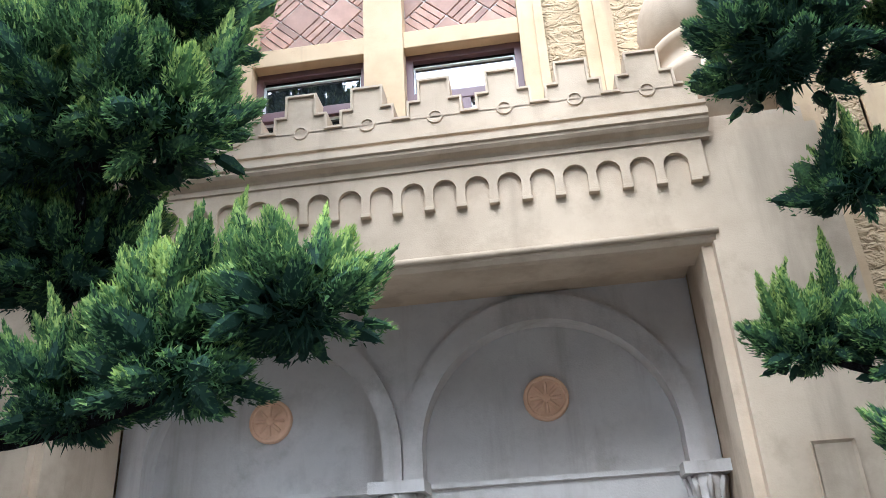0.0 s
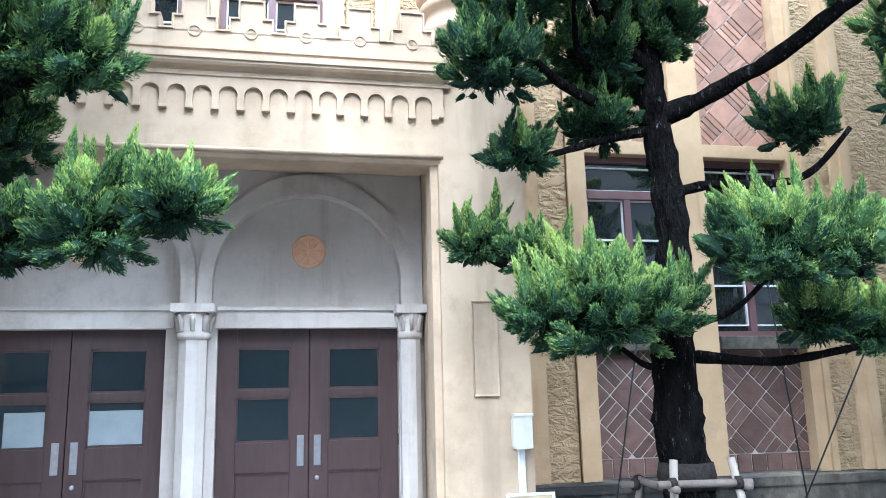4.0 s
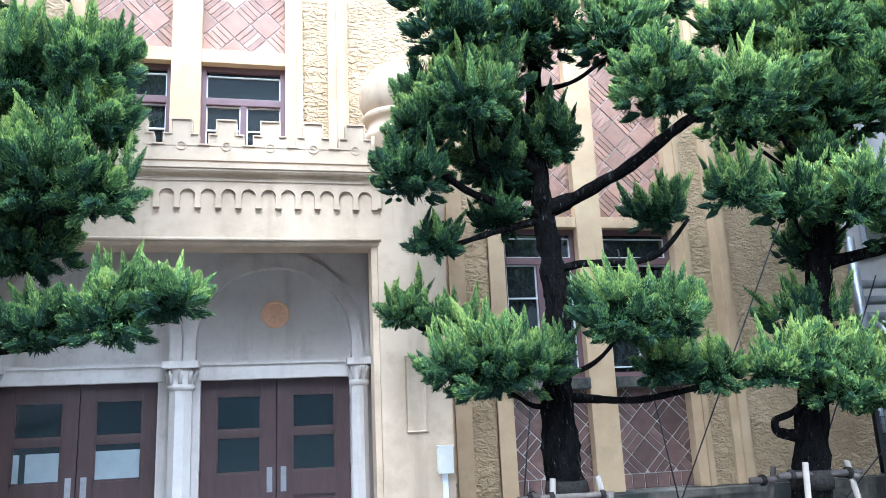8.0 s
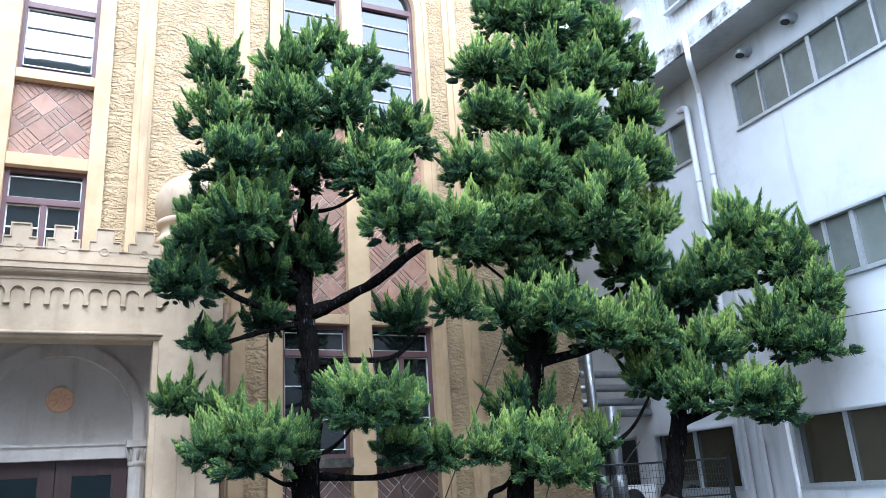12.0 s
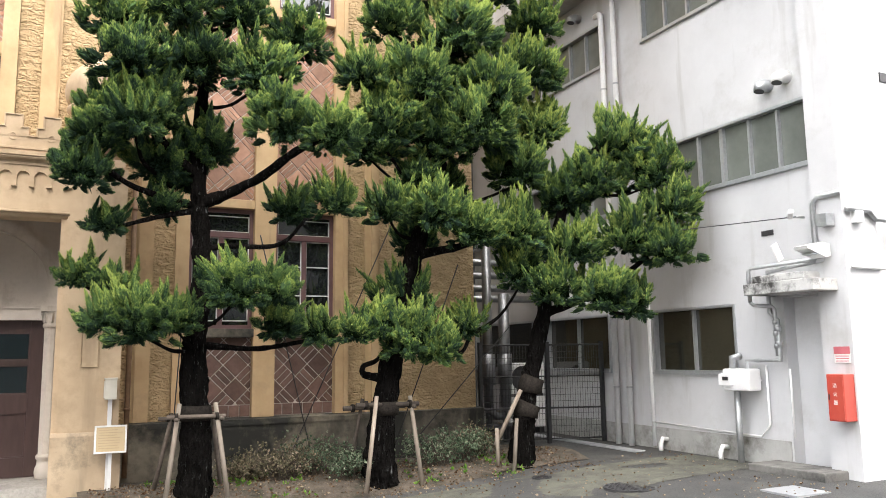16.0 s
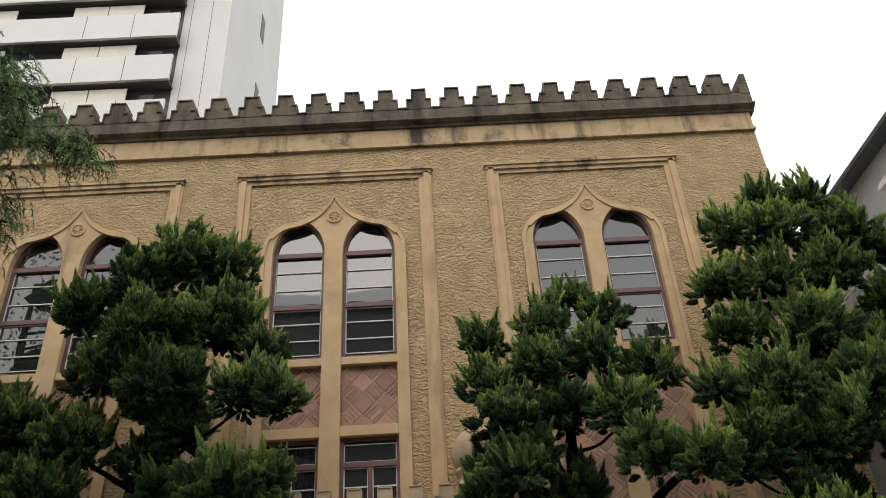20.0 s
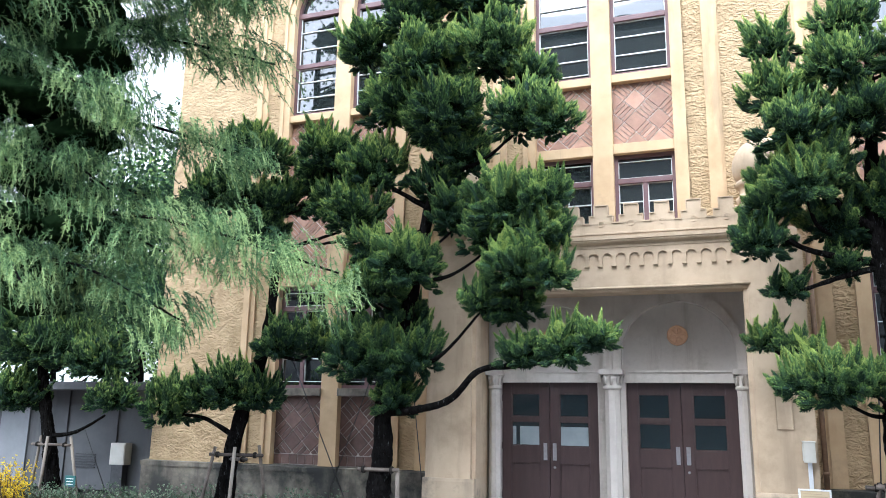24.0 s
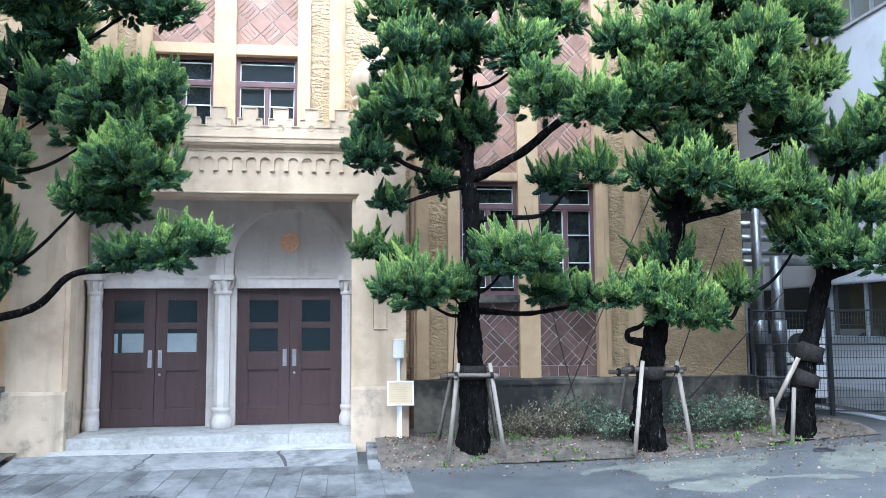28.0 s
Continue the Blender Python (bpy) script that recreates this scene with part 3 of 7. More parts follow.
# base of the main wall
for x0, x1 in ((LEFT - 0.1, -2.68), (2.74, RIGHT + 0.1)):
    bm = bmesh.new()
    box(bm, x0, x1, W - 0.05, 1.4, -0.2, 0.72)
    prism(bm, [(W - 0.07, 0.72), (W - 0.07, 0.8), (1.3, 0.85), (1.3, 0.72)], x0 - 0.01, x1, "x")
    facade_part("wall_base", bm, BASE, "damp-stained dark cement base")


# ---- windows ----
def window(cx, x0, x1, z0, z1, bars, split=None, arched=False, name="window"):
    """A timber window: frame, rails, panes and pale glazing bars."""
    w = thing(name, cx + (x0 + x1) / 2, GL, z0, "maroon timber window with pale glazing bars and dark glass", "window", "facade windows", "structure")
    ox, oz = cx + (x0 + x1) / 2, z0
    hw, h = (x1 - x0) / 2, z1 - z0

    def b(name, mat, a0, a1, y0, y1, c0, c1, label="", bevel=0.0):
        bm = bmesh.new()
        box(bm, a0, a1, y0, y1, c0, c1, bevel)
        return part(name, bm, mat, w, label)
    t = 0.055
    if arched:
        spring = SPRING - 0.02 - z0
        head = lancet(0, -hw, hw, spring, 10.1 - z0)
        inn = lancet(0, -hw + t, hw - t, spring, 10.1 - t - z0)
        bm = bmesh.new()
        prism(bm, [(hw, 0)] + head + [(-hw, 0), (-hw + t, 0)] + list(reversed(inn)) + [(hw - t, 0)], -0.04, 0.06)
        part("window_frame", bm, SASH, w, "maroon arched frame")
        bm = bmesh.new()
        prism(bm, [(hw - t, 0.02)] + inn + [(-hw + t, 0.02)], 0.015, 0.024)
        pane = part("pane", bm, PANE, w, "dark reflecting glass")
        b("rail", SASH, -hw + t, hw - t, -0.035, 0.05, 0, 0.07)
    else:
        for a0, a1 in ((-hw, -hw + t), (hw - t, hw)):
            b("stile", SASH, a0, a1, -0.04, 0.06, 0, h)
        b("rail", SASH, -hw + t, hw - t, -0.04, 0.06, 0, 0.06)
        b("rail", SASH, -hw + t, hw - t, -0.04, 0.06, h - 0.06, h)
        pane = b("pane", PANE, -hw + t, hw - t, 0.015, 0.024, 0.05, h - 0.05, "dark reflecting glass")
    rails = [r - z0 for r in bars]
    edges = sorted([0.07] + rails + [SPRING - z0 if arched else h - 0.06])
    for r in rails:
        b("rail", SASH, -hw + t, hw - t, -0.05, 0.05, r - 0.045, r + 0.045, "", 0.008)
    if arched:
        b("rail", SASH, -hw + t, hw - t, -0.05, 0.05, SPRING - z0 - 0.07, SPRING - z0 + 0.03, "", 0.008)
    top = max(rails) if rails else h
    if split is not None:
        b("stile", SASH, -0.035, 0.035, -0.045, 0.05, 0.06, split - z0 - 0.045)
    for lo, hi in zip(edges, edges[1:]):
        halves = [(-hw + t, hw - t)] if split is None or lo >= split - z0 - 0.01 else [(-hw + t, -0.035), (0.035, hw - t)]
        for a0, a1 in halves:
            for q0, q1, c0, c1 in ((a0, a0 + 0.014, lo + 0.045, hi - 0.045), (a1 - 0.014, a1, lo + 0.045, hi - 0.045), (a0, a1, lo + 0.045, lo + 0.059), (a0, a1, hi - 0.059, hi - 0.045)):
                b("putty_line", WHITE, q0, q1, -0.01, 0.014, c0, c1).parent = pane
            count = 3 if arched else (3 if split is not None and lo < split - z0 - 0.01 and hi - lo > 0.8 else 1)
            for i in range(1, count):
                zz = lo + (hi - lo) * i / count
                b("glazing_bar", WHITE, a0, a1, -0.012, 0.014, zz - 0.009, zz + 0.009).parent = pane
    return w


for k, cx in enumerate(BAYS):
    for x0, x1 in ((-1.12, -0.165), (0.165, 1.12)):
        window(cx, x0, x1, 7.28, 10.1, (8.32,), None, True)
        if k == 1:
            window(cx, x0, x1, 4.35, 5.9, (5.46,), 5.46)
        else:
            window(cx, x0, x1, 2.13, 3.96, (3.56,), 3.56)


# ---- terracotta panels of diagonal tiles and brick strips ----
def clip_rect(poly, x0, x1, z0, z1):
    for axis, lim, sign in ((0, x0, 1), (0, x1, -1), (1, z0, 1), (1, z1, -1)):
        out = []
        for i in range(len(poly)):
            p, q = poly[i - 1], poly[i]
            a, b = sign * (p[axis] - lim), sign * (q[axis] - lim)
            if (a >= 0) != (b >= 0):
                t = a / (a - b)
                out.append((p[0] + t * (q[0] - p[0]), p[1] + t * (q[1] - p[1])))
            if b >= 0:
                out.append(q)
        poly = out
        if len(poly) < 3:
            return []
    return poly


def brick_panel(x0, x1, z0, z1, soldier):
    p = thing("brick_panel", (x0 + x1) / 2, 1.1, z0, ("darker brown" if soldier else "pinkish terracotta") + " brick panel of diagonal tiles and brick strips", "brick panel", "terracotta panels", "structure")
    hw, h = (x1 - x0) / 2, z1 - z0
    bm = bmesh.new()
    box(bm, -hw, hw, -0.065, 0.1, 0, h)
    part("mortar_bed", bm, MORTAR, p)
    base = 0.0
    polys = []
    if soldier:
        n = 6
        for i in range(n):
            a = -hw + 2 * hw * i / n
            polys.append([(a + 0.005, 0.01), (a + 2 * hw / n - 0.005, 0.01), (a + 2 * hw / n - 0.005, 0.175), (a + 0.005, 0.175)])
        base = 0.185
    s, c = 0.262, math.sqrt(0.5)
    u0, v0 = 0.07, 0.03
    for i in range(-14, 15):
        for j in range(-14, 15):
            if abs((i - j) * c * s) > hw + 0.4 or not -0.4 < (i + j) * c * s < h + 0.4:
                continue
            bars = 1 if (i + j) % 2 else (3 if soldier else 4)
            for q in range(bars):
                a0, a1 = i * s + 0.006, (i + 1) * s - 0.006
                b0, b1 = j * s + s * q / bars + 0.006, j * s + s * (q + 1) / bars - 0.006
                if i % 2:
                    a0, a1, b0, b1 = i * s + s * q / bars + 0.006, i * s + s * (q + 1) / bars - 0.006, j * s + 0.006, (j + 1) * s - 0.006
                quad = [(u0 + (a - b) * c, v0 + (a + b) * c) for a, b in ((a0, b0), (a1, b0), (a1, b1), (a0, b1))]
                quad = clip_rect(quad, -hw + 0.003, hw - 0.003, base, h - 0.003)
                if len(quad) >= 3:
                    polys.append(quad)
    for poly in polys:
        area = 0.5 * abs(sum(poly[i - 1][0] * poly[i][1] - poly[i][0] * poly[i - 1][1] for i in range(len(poly))))
        if area < 0.0006:
            continue
        n = len(poly)
        out = random.uniform(-0.003, 0.002)
        mx, mz = sum(q[0] for q in poly) / n, sum(q[1] for q in poly) / n
        f = [(mx + (q[0] - mx) * 0.965, -0.078 + out, mz + (q[1] - mz) * 0.965) for q in poly]
        vs = f + [(q[0], -0.07, q[1]) for q in poly] + [(q[0], -0.05, q[1]) for q in poly]
        faces = [list(range(n))]
        for r in (0, n):
            for i in range(n):
                faces.append([r + i, r + n + i, r + n + (i + 1) % n, r + (i + 1) % n])
        me = bpy.data.meshes.new("brick")
        me.from_pydata(vs, [], faces)
        me.materials.append(BROWNBRICK if soldier else BRICK)
        ob = new("brick", me)
        ob.parent = p
    return p

# ---- the porch ----
PC = 0.05
porch = thing("porch", PC, 0.4, 0, "plastered entrance porch with corbel table, stepped parapet and two turrets", "porch")


def porch_part(name, bm, mat, label="", smooth=False):
    return under(part(name, bm, mat, None, label, smooth), porch)


for s in (-1, 1):
    a, b = sorted((PC + s * 1.925, PC + s * 2.70))
    bm = bmesh.new()
    box(bm, a, b, 0.0, 0.3, 0.0, 3.5)
    bmesh.ops.bevel(bm, geom=[e for e in bm.edges if all(v.co.y < 0.01 and abs(v.co.x - PC) < 1.93 for v in e.verts)], offset=0.06, segments=4, affect="EDGES")
    porch_part("pier", bm, PORCH, "tan plastered pier with water stains")
    a, b = sorted((PC + s * 2.0, PC + s * 2.70))
    bm = bmesh.new()
    box(bm, a, b, 0.0, 0.3, 3.5, 4.2)
    porch_part("pier_head", bm, PORCH, "plain tan plaster beside the lintel")
    a, b = sorted((PC + s * 2.01, PC + s * 2.698))
    bm = bmesh.new()
    box(bm, a, b, 0.3, 1.0, 0.0, 4.2)
    porch_part("pier_return", bm, PORCH, "tan plastered return of the recess")
    a, b = sorted((PC + s * 1.92, PC + s * 2.735))
    bm = bmesh.new()
    prism(bm, [(-0.035, -0.15), (-0.035, 0.755), (-0.02, 0.8), (0.298, 0.8), (0.298, -0.15)], a, b, "x")
    porch_part("pier_base", bm, PIERFOOT, "stained tan base block")
    bm = bmesh.new()
    a, b = sorted((PC + s * 2.005, PC + s * 2.735))
    box(bm, a, b, 0.3, 0.86, -0.15, 0.78)
    porch_part("pier_base", bm, PIERFOOT, "stained tan base block")
bm = bmesh.new()
prism(bm, [(0.0, 3.56), (0.012, 3.525), (0.035, 3.503), (0.07, 3.495), (0.3, 3.49), (0.3, 3.6), (0.6, 3.6), (0.6, 3.69), (1.2, 3.69), (1.2, 4.3), (0.0, 4.3)], PC - 2.0, PC + 2.0, "x")
porch_part("lintel_beam", bm, PORCH, "broad plain lintel over the recess")
bm = bmesh.new()
tube(bm, [(PC - 2.02, 0.0, 3.56), (PC + 2.02, 0.0, 3.56)], 0.022, 8)
porch_part("bead_moulding", bm, PORCH, "", True)
# corbel table
pitch, n = 0.196, 20
pts = [(PC - 2.03, 4.16), (PC + 2.03, 4.16), (PC + 2.03, 3.895)]
for i in range(n):
    x1 = PC + 1.96 - pitch * i
    pts += [(x1 - 0.026, 3.895), (x1 - 0.026, 3.998)] + [(x1 - 0.098 + 0.072 * math.cos(radians(a)), 3.998 + 0.074 * math.sin(radians(a))) for a in range(15, 166, 15)] + [(x1 - 0.17, 3.998), (x1 - 0.17, 3.895)]
pts += [(PC - 2.03, 3.895)]
bm = bmesh.new()
prism(bm, pts, -0.032, 0.0)
table = porch_part("corbel_table", bm, PORCH, "row of small blind arches on stub corbels")
for i in range(n + 1):
    x1 = PC + 1.96 - pitch * i
    bm = bmesh.new()
    box(bm, x1 - 0.031, x1 + 0.031, -0.042, -0.002, 3.872, 3.897, 0.004)
    part("corbel_foot", bm, PORCH, table)
# cornice of the balcony
bm = bmesh.new()
prism(bm, [(0.0, 4.15), (-0.045, 4.15), (-0.045, 4.185), (-0.06, 4.2), (-0.1, 4.215), (-0.118, 4.235), (-0.118, 4.252), (-0.135, 4.258), (-0.135, 4.3), (-0.112, 4.306), (-0.112, 4.33), (-0.128, 4.336), (-0.128, 4.36), (-0.085, 4.372), (0.2, 4.4), (0.2, 4.15)], PC - 2.08, PC + 2.08, "x")
porch_part("cornice", bm, PORCH, "moulded cornice with dark streaks")
bm = bmesh.new()
box(bm, PC - 2.05, PC + 2.05, -0.09, 0.04, 4.365, 4.502)
porch_part("parapet", bm, PORCH, "plain parapet band")
bm = bmesh.new()
prism(bm, [(-0.159, 4.49), (-0.159, 4.612), (-0.088, 4.612), (-0.088, 4.77), (0.088, 4.77), (0.088, 4.612), (0.159, 4.612), (0.159, 4.49)], -0.09, 0.04)
small = to_mesh("merlon", bm, PORCH)
bm = bmesh.new()
prism(bm, [(-0.2165, 4.503), (-0.2165, 4.519), (-0.175, 4.519), (-0.175, 4.628), (-0.104, 4.628), (-0.104, 4.786), (0.104, 4.786), (0.104, 4.628), (0.175, 4.628), (0.175, 4.519), (0.2165, 4.519), (0.2165, 4.503),
           (0.16, 4.503), (0.16, 4.613), (0.089, 4.613), (0.089, 4.771), (-0.089, 4.771), (-0.089, 4.613), (-0.16, 4.613), (-0.16, 4.503)], -0.108, 0.055)
coping = to_mesh("merlon_coping", bm, PORCH)
bm = bmesh.new()
turn_solid(bm, [(0.05, 0.0), (0.05, 0.012), (0.036, 0.012), (0.036, 0.0)], 0, 0, 20)
bmesh.ops.transform(bm, matrix=Matrix.Translation((0, -0.088, 4.5)) @ Matrix.Rotation(radians(90), 4, "X"), verts=bm.verts)
ring = to_mesh("ring_boss", bm, PORCH)
for i in range(-4, 5):
    m = new("merlon", small)
    m.location.x = PC + 0.03 + 0.434 * i
    m.parent, m.matrix_parent_inverse = porch, Matrix.Translation(-porch.location)
    for name, me in (("merlon_coping", coping), ("ring_boss", ring)):
        new(name, me).parent = m
# roof slab and turrets
bm = bmesh.new()
box(bm, PC - 2.66, PC + 2.66, 0.05, 0.9, 4.19, 4.34)
porch_part("roof_slab", bm, PORCH)
for s in (-1, 1):
    cx, cy = PC + s * 2.3, 0.42
    bm = bmesh.new()
    turn_solid(bm, [(0.36, 4.2), (0.36, 4.78), (0.38, 4.8), (0.38, 4.86), (0.35, 4.88), (0.33, 4.92), (0.33, 5.0), (0.37, 5.02), (0.39, 5.06), (0.37, 5.1)], cx, cy, 32)
    drum = porch_part("turret_drum", bm, PORCH, "round turret drum with ring mouldings", True)
    bm = bmesh.new()
    prof = [(0.3, 5.08), (0.36, 5.12), (0.405, 5.22), (0.42, 5.33), (0.4, 5.45), (0.35, 5.56), (0.27, 5.65), (0.16, 5.72), (0.07, 5.77), (0.03, 5.84), (0.012, 5.9)]
    turn_solid(bm, prof, cx, cy, 32)
    porch_part("turret_dome", bm, PORCH, "onion-shaped plaster dome", True)
    for k in range(10):
        a = radians(36 * k)
        px, py = cx + 0.375 * math.cos(a), cy + 0.375 * math.sin(a)
        bm = bmesh.new()
        tube(bm, [(px, py, 4.55), (px, py, 4.78)], 0.022, 6)
        part("turret_colonnette", bm, PORCH, drum, "", True)

# the recess: stone wall with two blind arches
bm = bmesh.new()
L, R = PC - 2.01, PC + 2.01
pts = [(L, 2.42), (L, 3.72), (R, 3.72), (R, 2.42)]
for c in (1.015, -0.93):
    pts += [(c + 0.845, 2.42)] + arc(c, 2.65, 0.845, 0.835, 0, 180, 32) + [(c - 0.845, 2.42)]
prism(bm, pts, 1.03, 1.23)
porch_part("arch_wall", bm, STONE, "grey stone wall with two round blind arches")
for c in (1.015, -0.93):
    outer, inner = arc(c, 2.65, 0.965, 1.01, 0, 180, 32), arc(c, 2.65, 0.84, 0.83, 180, 0, 32)
    bm = bmesh.new()
    prism(bm, [(c + 0.965, 2.42)] + outer + [(c - 0.965, 2.42), (c - 0.84, 2.42)] + inner + [(c + 0.84, 2.42)], 0.985, 1.08)
    porch_part("archivolt", bm, STONE, "plain grey arch band")
    bm = bmesh.new()
    box(bm, c - 0.85, c + 0.85, 1.185, 1.24, 2.42, 3.5)
    porch_part("tympanum", bm, STONE, "plain weathered grey tympanum")
    bm = bmesh.new()
    box(bm, c - 0.8, c + 0.8, 0.99, 1.2, 2.245, 2.4)
    box(bm, c - 0.8, c + 0.8, 0.965, 1.2, 2.4, 2.432)
    porch_part("door_lintel", bm, STONE, "grey stone lintel with a fillet")
    rd = thing("roundel", c, 1.185, 2.97, "round terracotta roundel with a carved eight-spoked star", "roundel", "terracotta roundels")
    bm = bmesh.new()
    turn_solid(bm, [(0.155, 0.0), (0.155, 0.032), (0.147, 0.042), (0.13, 0.042), (0.124, 0.03), (0.032, 0.03), (0.028, 0.04), (0.005, 0.042)], 0, 0, 32)
    bmesh.ops.transform(bm, matrix=Matrix.Rotation(radians(90), 4, "X"), verts=bm.verts)
    part("disc", bm, TERRA, rd)
    for i in range(8):
        a = math.pi * i / 4
        bm = bmesh.new()
        tube(bm, [(0.02 * math.cos(a), -0.03, 0.02 * math.sin(a)), (0.06 * math.cos(a), -0.036, 0.06 * math.sin(a)), (0.105 * math.cos(a), -0.03, 0.105 * math.sin(a))], [0.006, 0.013, 0.015], 6)
        part("spoke", bm, TERRA, rd)
for x0, x1 in ((L, -1.76), (-0.2, 0.23), (1.83, R)):
    bm = bmesh.new()
    box(bm, x0, x1, 1.02, 1.25, 0.1, 2.42)
    porch_part("jamb", bm, STONE, "grey stone jamb")


def column(cx, cy, r):
    """Octagonal shaft with a swelling base and a leaf capital."""
    bm = bmesh.new()
    turn_solid(bm, [(r, 0.46), (r, 2.15)], cx, cy, 8, 22.5, 382.5)
    porch_part("shaft", bm, STONE, "octagonal grey stone shaft")
    bm = bmesh.new()
    turn_solid(bm, [(r * 1.22, 0.15), (r * 1.22, 0.185), (r * 1.28, 0.2), (r * 1.32, 0.24), (r * 1.26, 0.29), (r * 1.06, 0.335), (r * 1.02, 0.365), (r * 1.02, 0.39), (r * 1.2, 0.415), (r * 1.22, 0.44), (r * 1.18, 0.455), (r * 1.0, 0.47)], cx, cy, 20)
    porch_part("column_base", bm, STONE, "moulded column base", True)
    bm = bmesh.new()
    turn_solid(bm, [(r * 1.0, 2.13), (r * 1.18, 2.15), (r * 1.18, 2.18), (r * 1.0, 2.2), (r * 1.05, 2.28), (r * 1.22, 2.36)], cx, cy, 16)
    bell = porch_part("capital", bm, STONE, "bell of a carved leaf capital", True)
    for k in range(8):
        bm = bmesh.new()
        a = radians(45 * k)
        c, q = math.cos(a), math.sin(a)
        tube(bm, [(cx + r * 1.02 * c, cy + r * 1.02 * q, 2.2), (cx + r * 1.12 * c, cy + r * 1.12 * q, 2.29), (cx + r * 1.36 * c, cy + r * 1.36 * q, 2.345), (cx + r * 1.3 * c, cy + r * 1.3 * q, 2.31)], [r * 0.16, r * 0.2, r * 0.16, r * 0.08], 6)
        part("capital_leaf", bm, STONE, bell, "carved leaf", True)
    bm = bmesh.new()
    h = r * 1.45
    prism(bm, [(cx - h, cy - h), (cx - h * 0.4, cy - h * 0.9), (cx + h * 0.4, cy - h * 0.9), (cx + h, cy - h), (cx + h, 1.05), (cx - h, 1.05)], 2.36, 2.432, "z")
    porch_part("abacus", bm, STONE)


column(PC, 0.87, 0.122)
column(PC - 1.87, 0.93, 0.095)
column(PC + 1.87, 0.93, 0.095)
# raised tablet on the pier
bm = bmesh.new()
prism(bm, [(2.277, 1.61), (2.482, 1.61), (2.482, 2.36), (2.277, 2.36)], -0.026, 0.0)
bmesh.ops.inset_region(bm, faces=[f for f in bm.faces if f.normal.y < -0.9], thickness=0.02, depth=-0.016)
porch_part("tablet", bm, PORCH, "blank plaster tablet")


# ---- doors ----
def door_leaf(x0, x1, hinge, lock=False, sheets=()):
    """A door leaf with two panes over a sunk panel. hinge: -1 at its left edge, 1 at its right one."""
    d = thing("door_leaf", (x0 + x1) / 2, 1.145, 0.165, "closed maroon-painted timber door leaf with two dark panes", "door", "entrance doors")
    hw, z = (x1 - x0) / 2 - 0.004, -0.165
    px, h = 0.235, 2.245
    for a0, a1 in ((-hw, -px), (px, hw)):
        boxpart("stile", WOOD, d, a0, a1, -0.025, 0.025, 0, h + z, 0.003)
    for c0, c1 in ((2.078, h), (1.641, 1.707), (1.0, 1.254), (0.165, 0.423)):
        boxpart("rail", WOOD, d, -px, px, -0.025, 0.025, c0 + z, c1 + z, 0.003)
    for c0, c1 in ((1.707, 2.078), (1.254, 1.641)):
        pane = boxpart("pane", DOORPANE, d, -px, px, -0.004, 0.006, c0 + z, c1 + z, 0, "dark wired glass")
        for a0, a1, e0, e1 in ((-px, px, c0, c0 + 0.018), (-px, px, c1 - 0.018, c1), (-px, -px + 0.018, c0, c1), (px - 0.018, px, c0, c1)):
            boxpart("bead", WOOD, pane, a0, a1, -0.018, -0.003, e0 + z, e1 + z)
    bm = bmesh.new()
    box(bm, -px - 0.01, px + 0.01, 0.0, 0.014, 0.415 + z, 1.01 + z)
    sunk = part("sunk_panel", bm, WOOD, d)
    for a0, a1, e0, e1 in ((-px, px, 0.423, 0.44), (-px, px, 0.983, 1.0), (-px, -px + 0.017, 0.423, 1.0), (px - 0.017, px, 0.423, 1.0)):
        boxpart("moulding", WOOD, sunk, a0, a1, -0.016, 0.002, e0 + z, e1 + z, 0.005)
    e = -hinge * (hw - 0.07)
    boxpart("push_plate", STEEL, d, e - 0.03, e + 0.03, -0.032, -0.024, 1.045 + z, 1.306 + z, 0.002, "brushed steel push plate")
    for c in (0.5, 1.25, 2.0):
        tubepart("hinge", WOOD, d, [(hinge * (hw + 0.0), -0.035, c + z - 0.05), (hinge * (hw + 0.0), -0.035, c + z + 0.05)], 0.011, 8)
    if lock:
        bm = bmesh.new()
        turn_solid(bm, [(0.021, 0), (0.021, 0.01), (0.014, 0.018), (0.004, 0.018)], 0, 0, 16)
        bmesh.ops.transform(bm, matrix=Matrix.Translation((e, -0.024, 0.94 + z)) @ Matrix.Rotation(radians(90), 4, "X"), verts=bm.verts)
        part("lock_cylinder", bm, STEEL, d, "small steel lock cylinder", True)
    for a0, a1 in sheets:
        boxpart("blind", FROST, pane, a0, a1, -0.009, -0.0045, 1.275 + z, 1.56 + z, 0, "pale blind behind the lower pane")
    return d


door_leaf(0.23, 1.03, -1)
door_leaf(1.03, 1.83, 1, True)
door_leaf(-1.76, -0.98, -1, False, ((-0.216, -0.16), (-0.1, 0.216)))
door_leaf(-0.98, -0.2, 1, True, ((-0.216, 0.216),))
# dark slab in place of the unlit space behind the doors
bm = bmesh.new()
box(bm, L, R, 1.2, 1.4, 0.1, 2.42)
porch_part("door_backing", bm, DARK, "dark slab standing in for unlit space behind the doors")

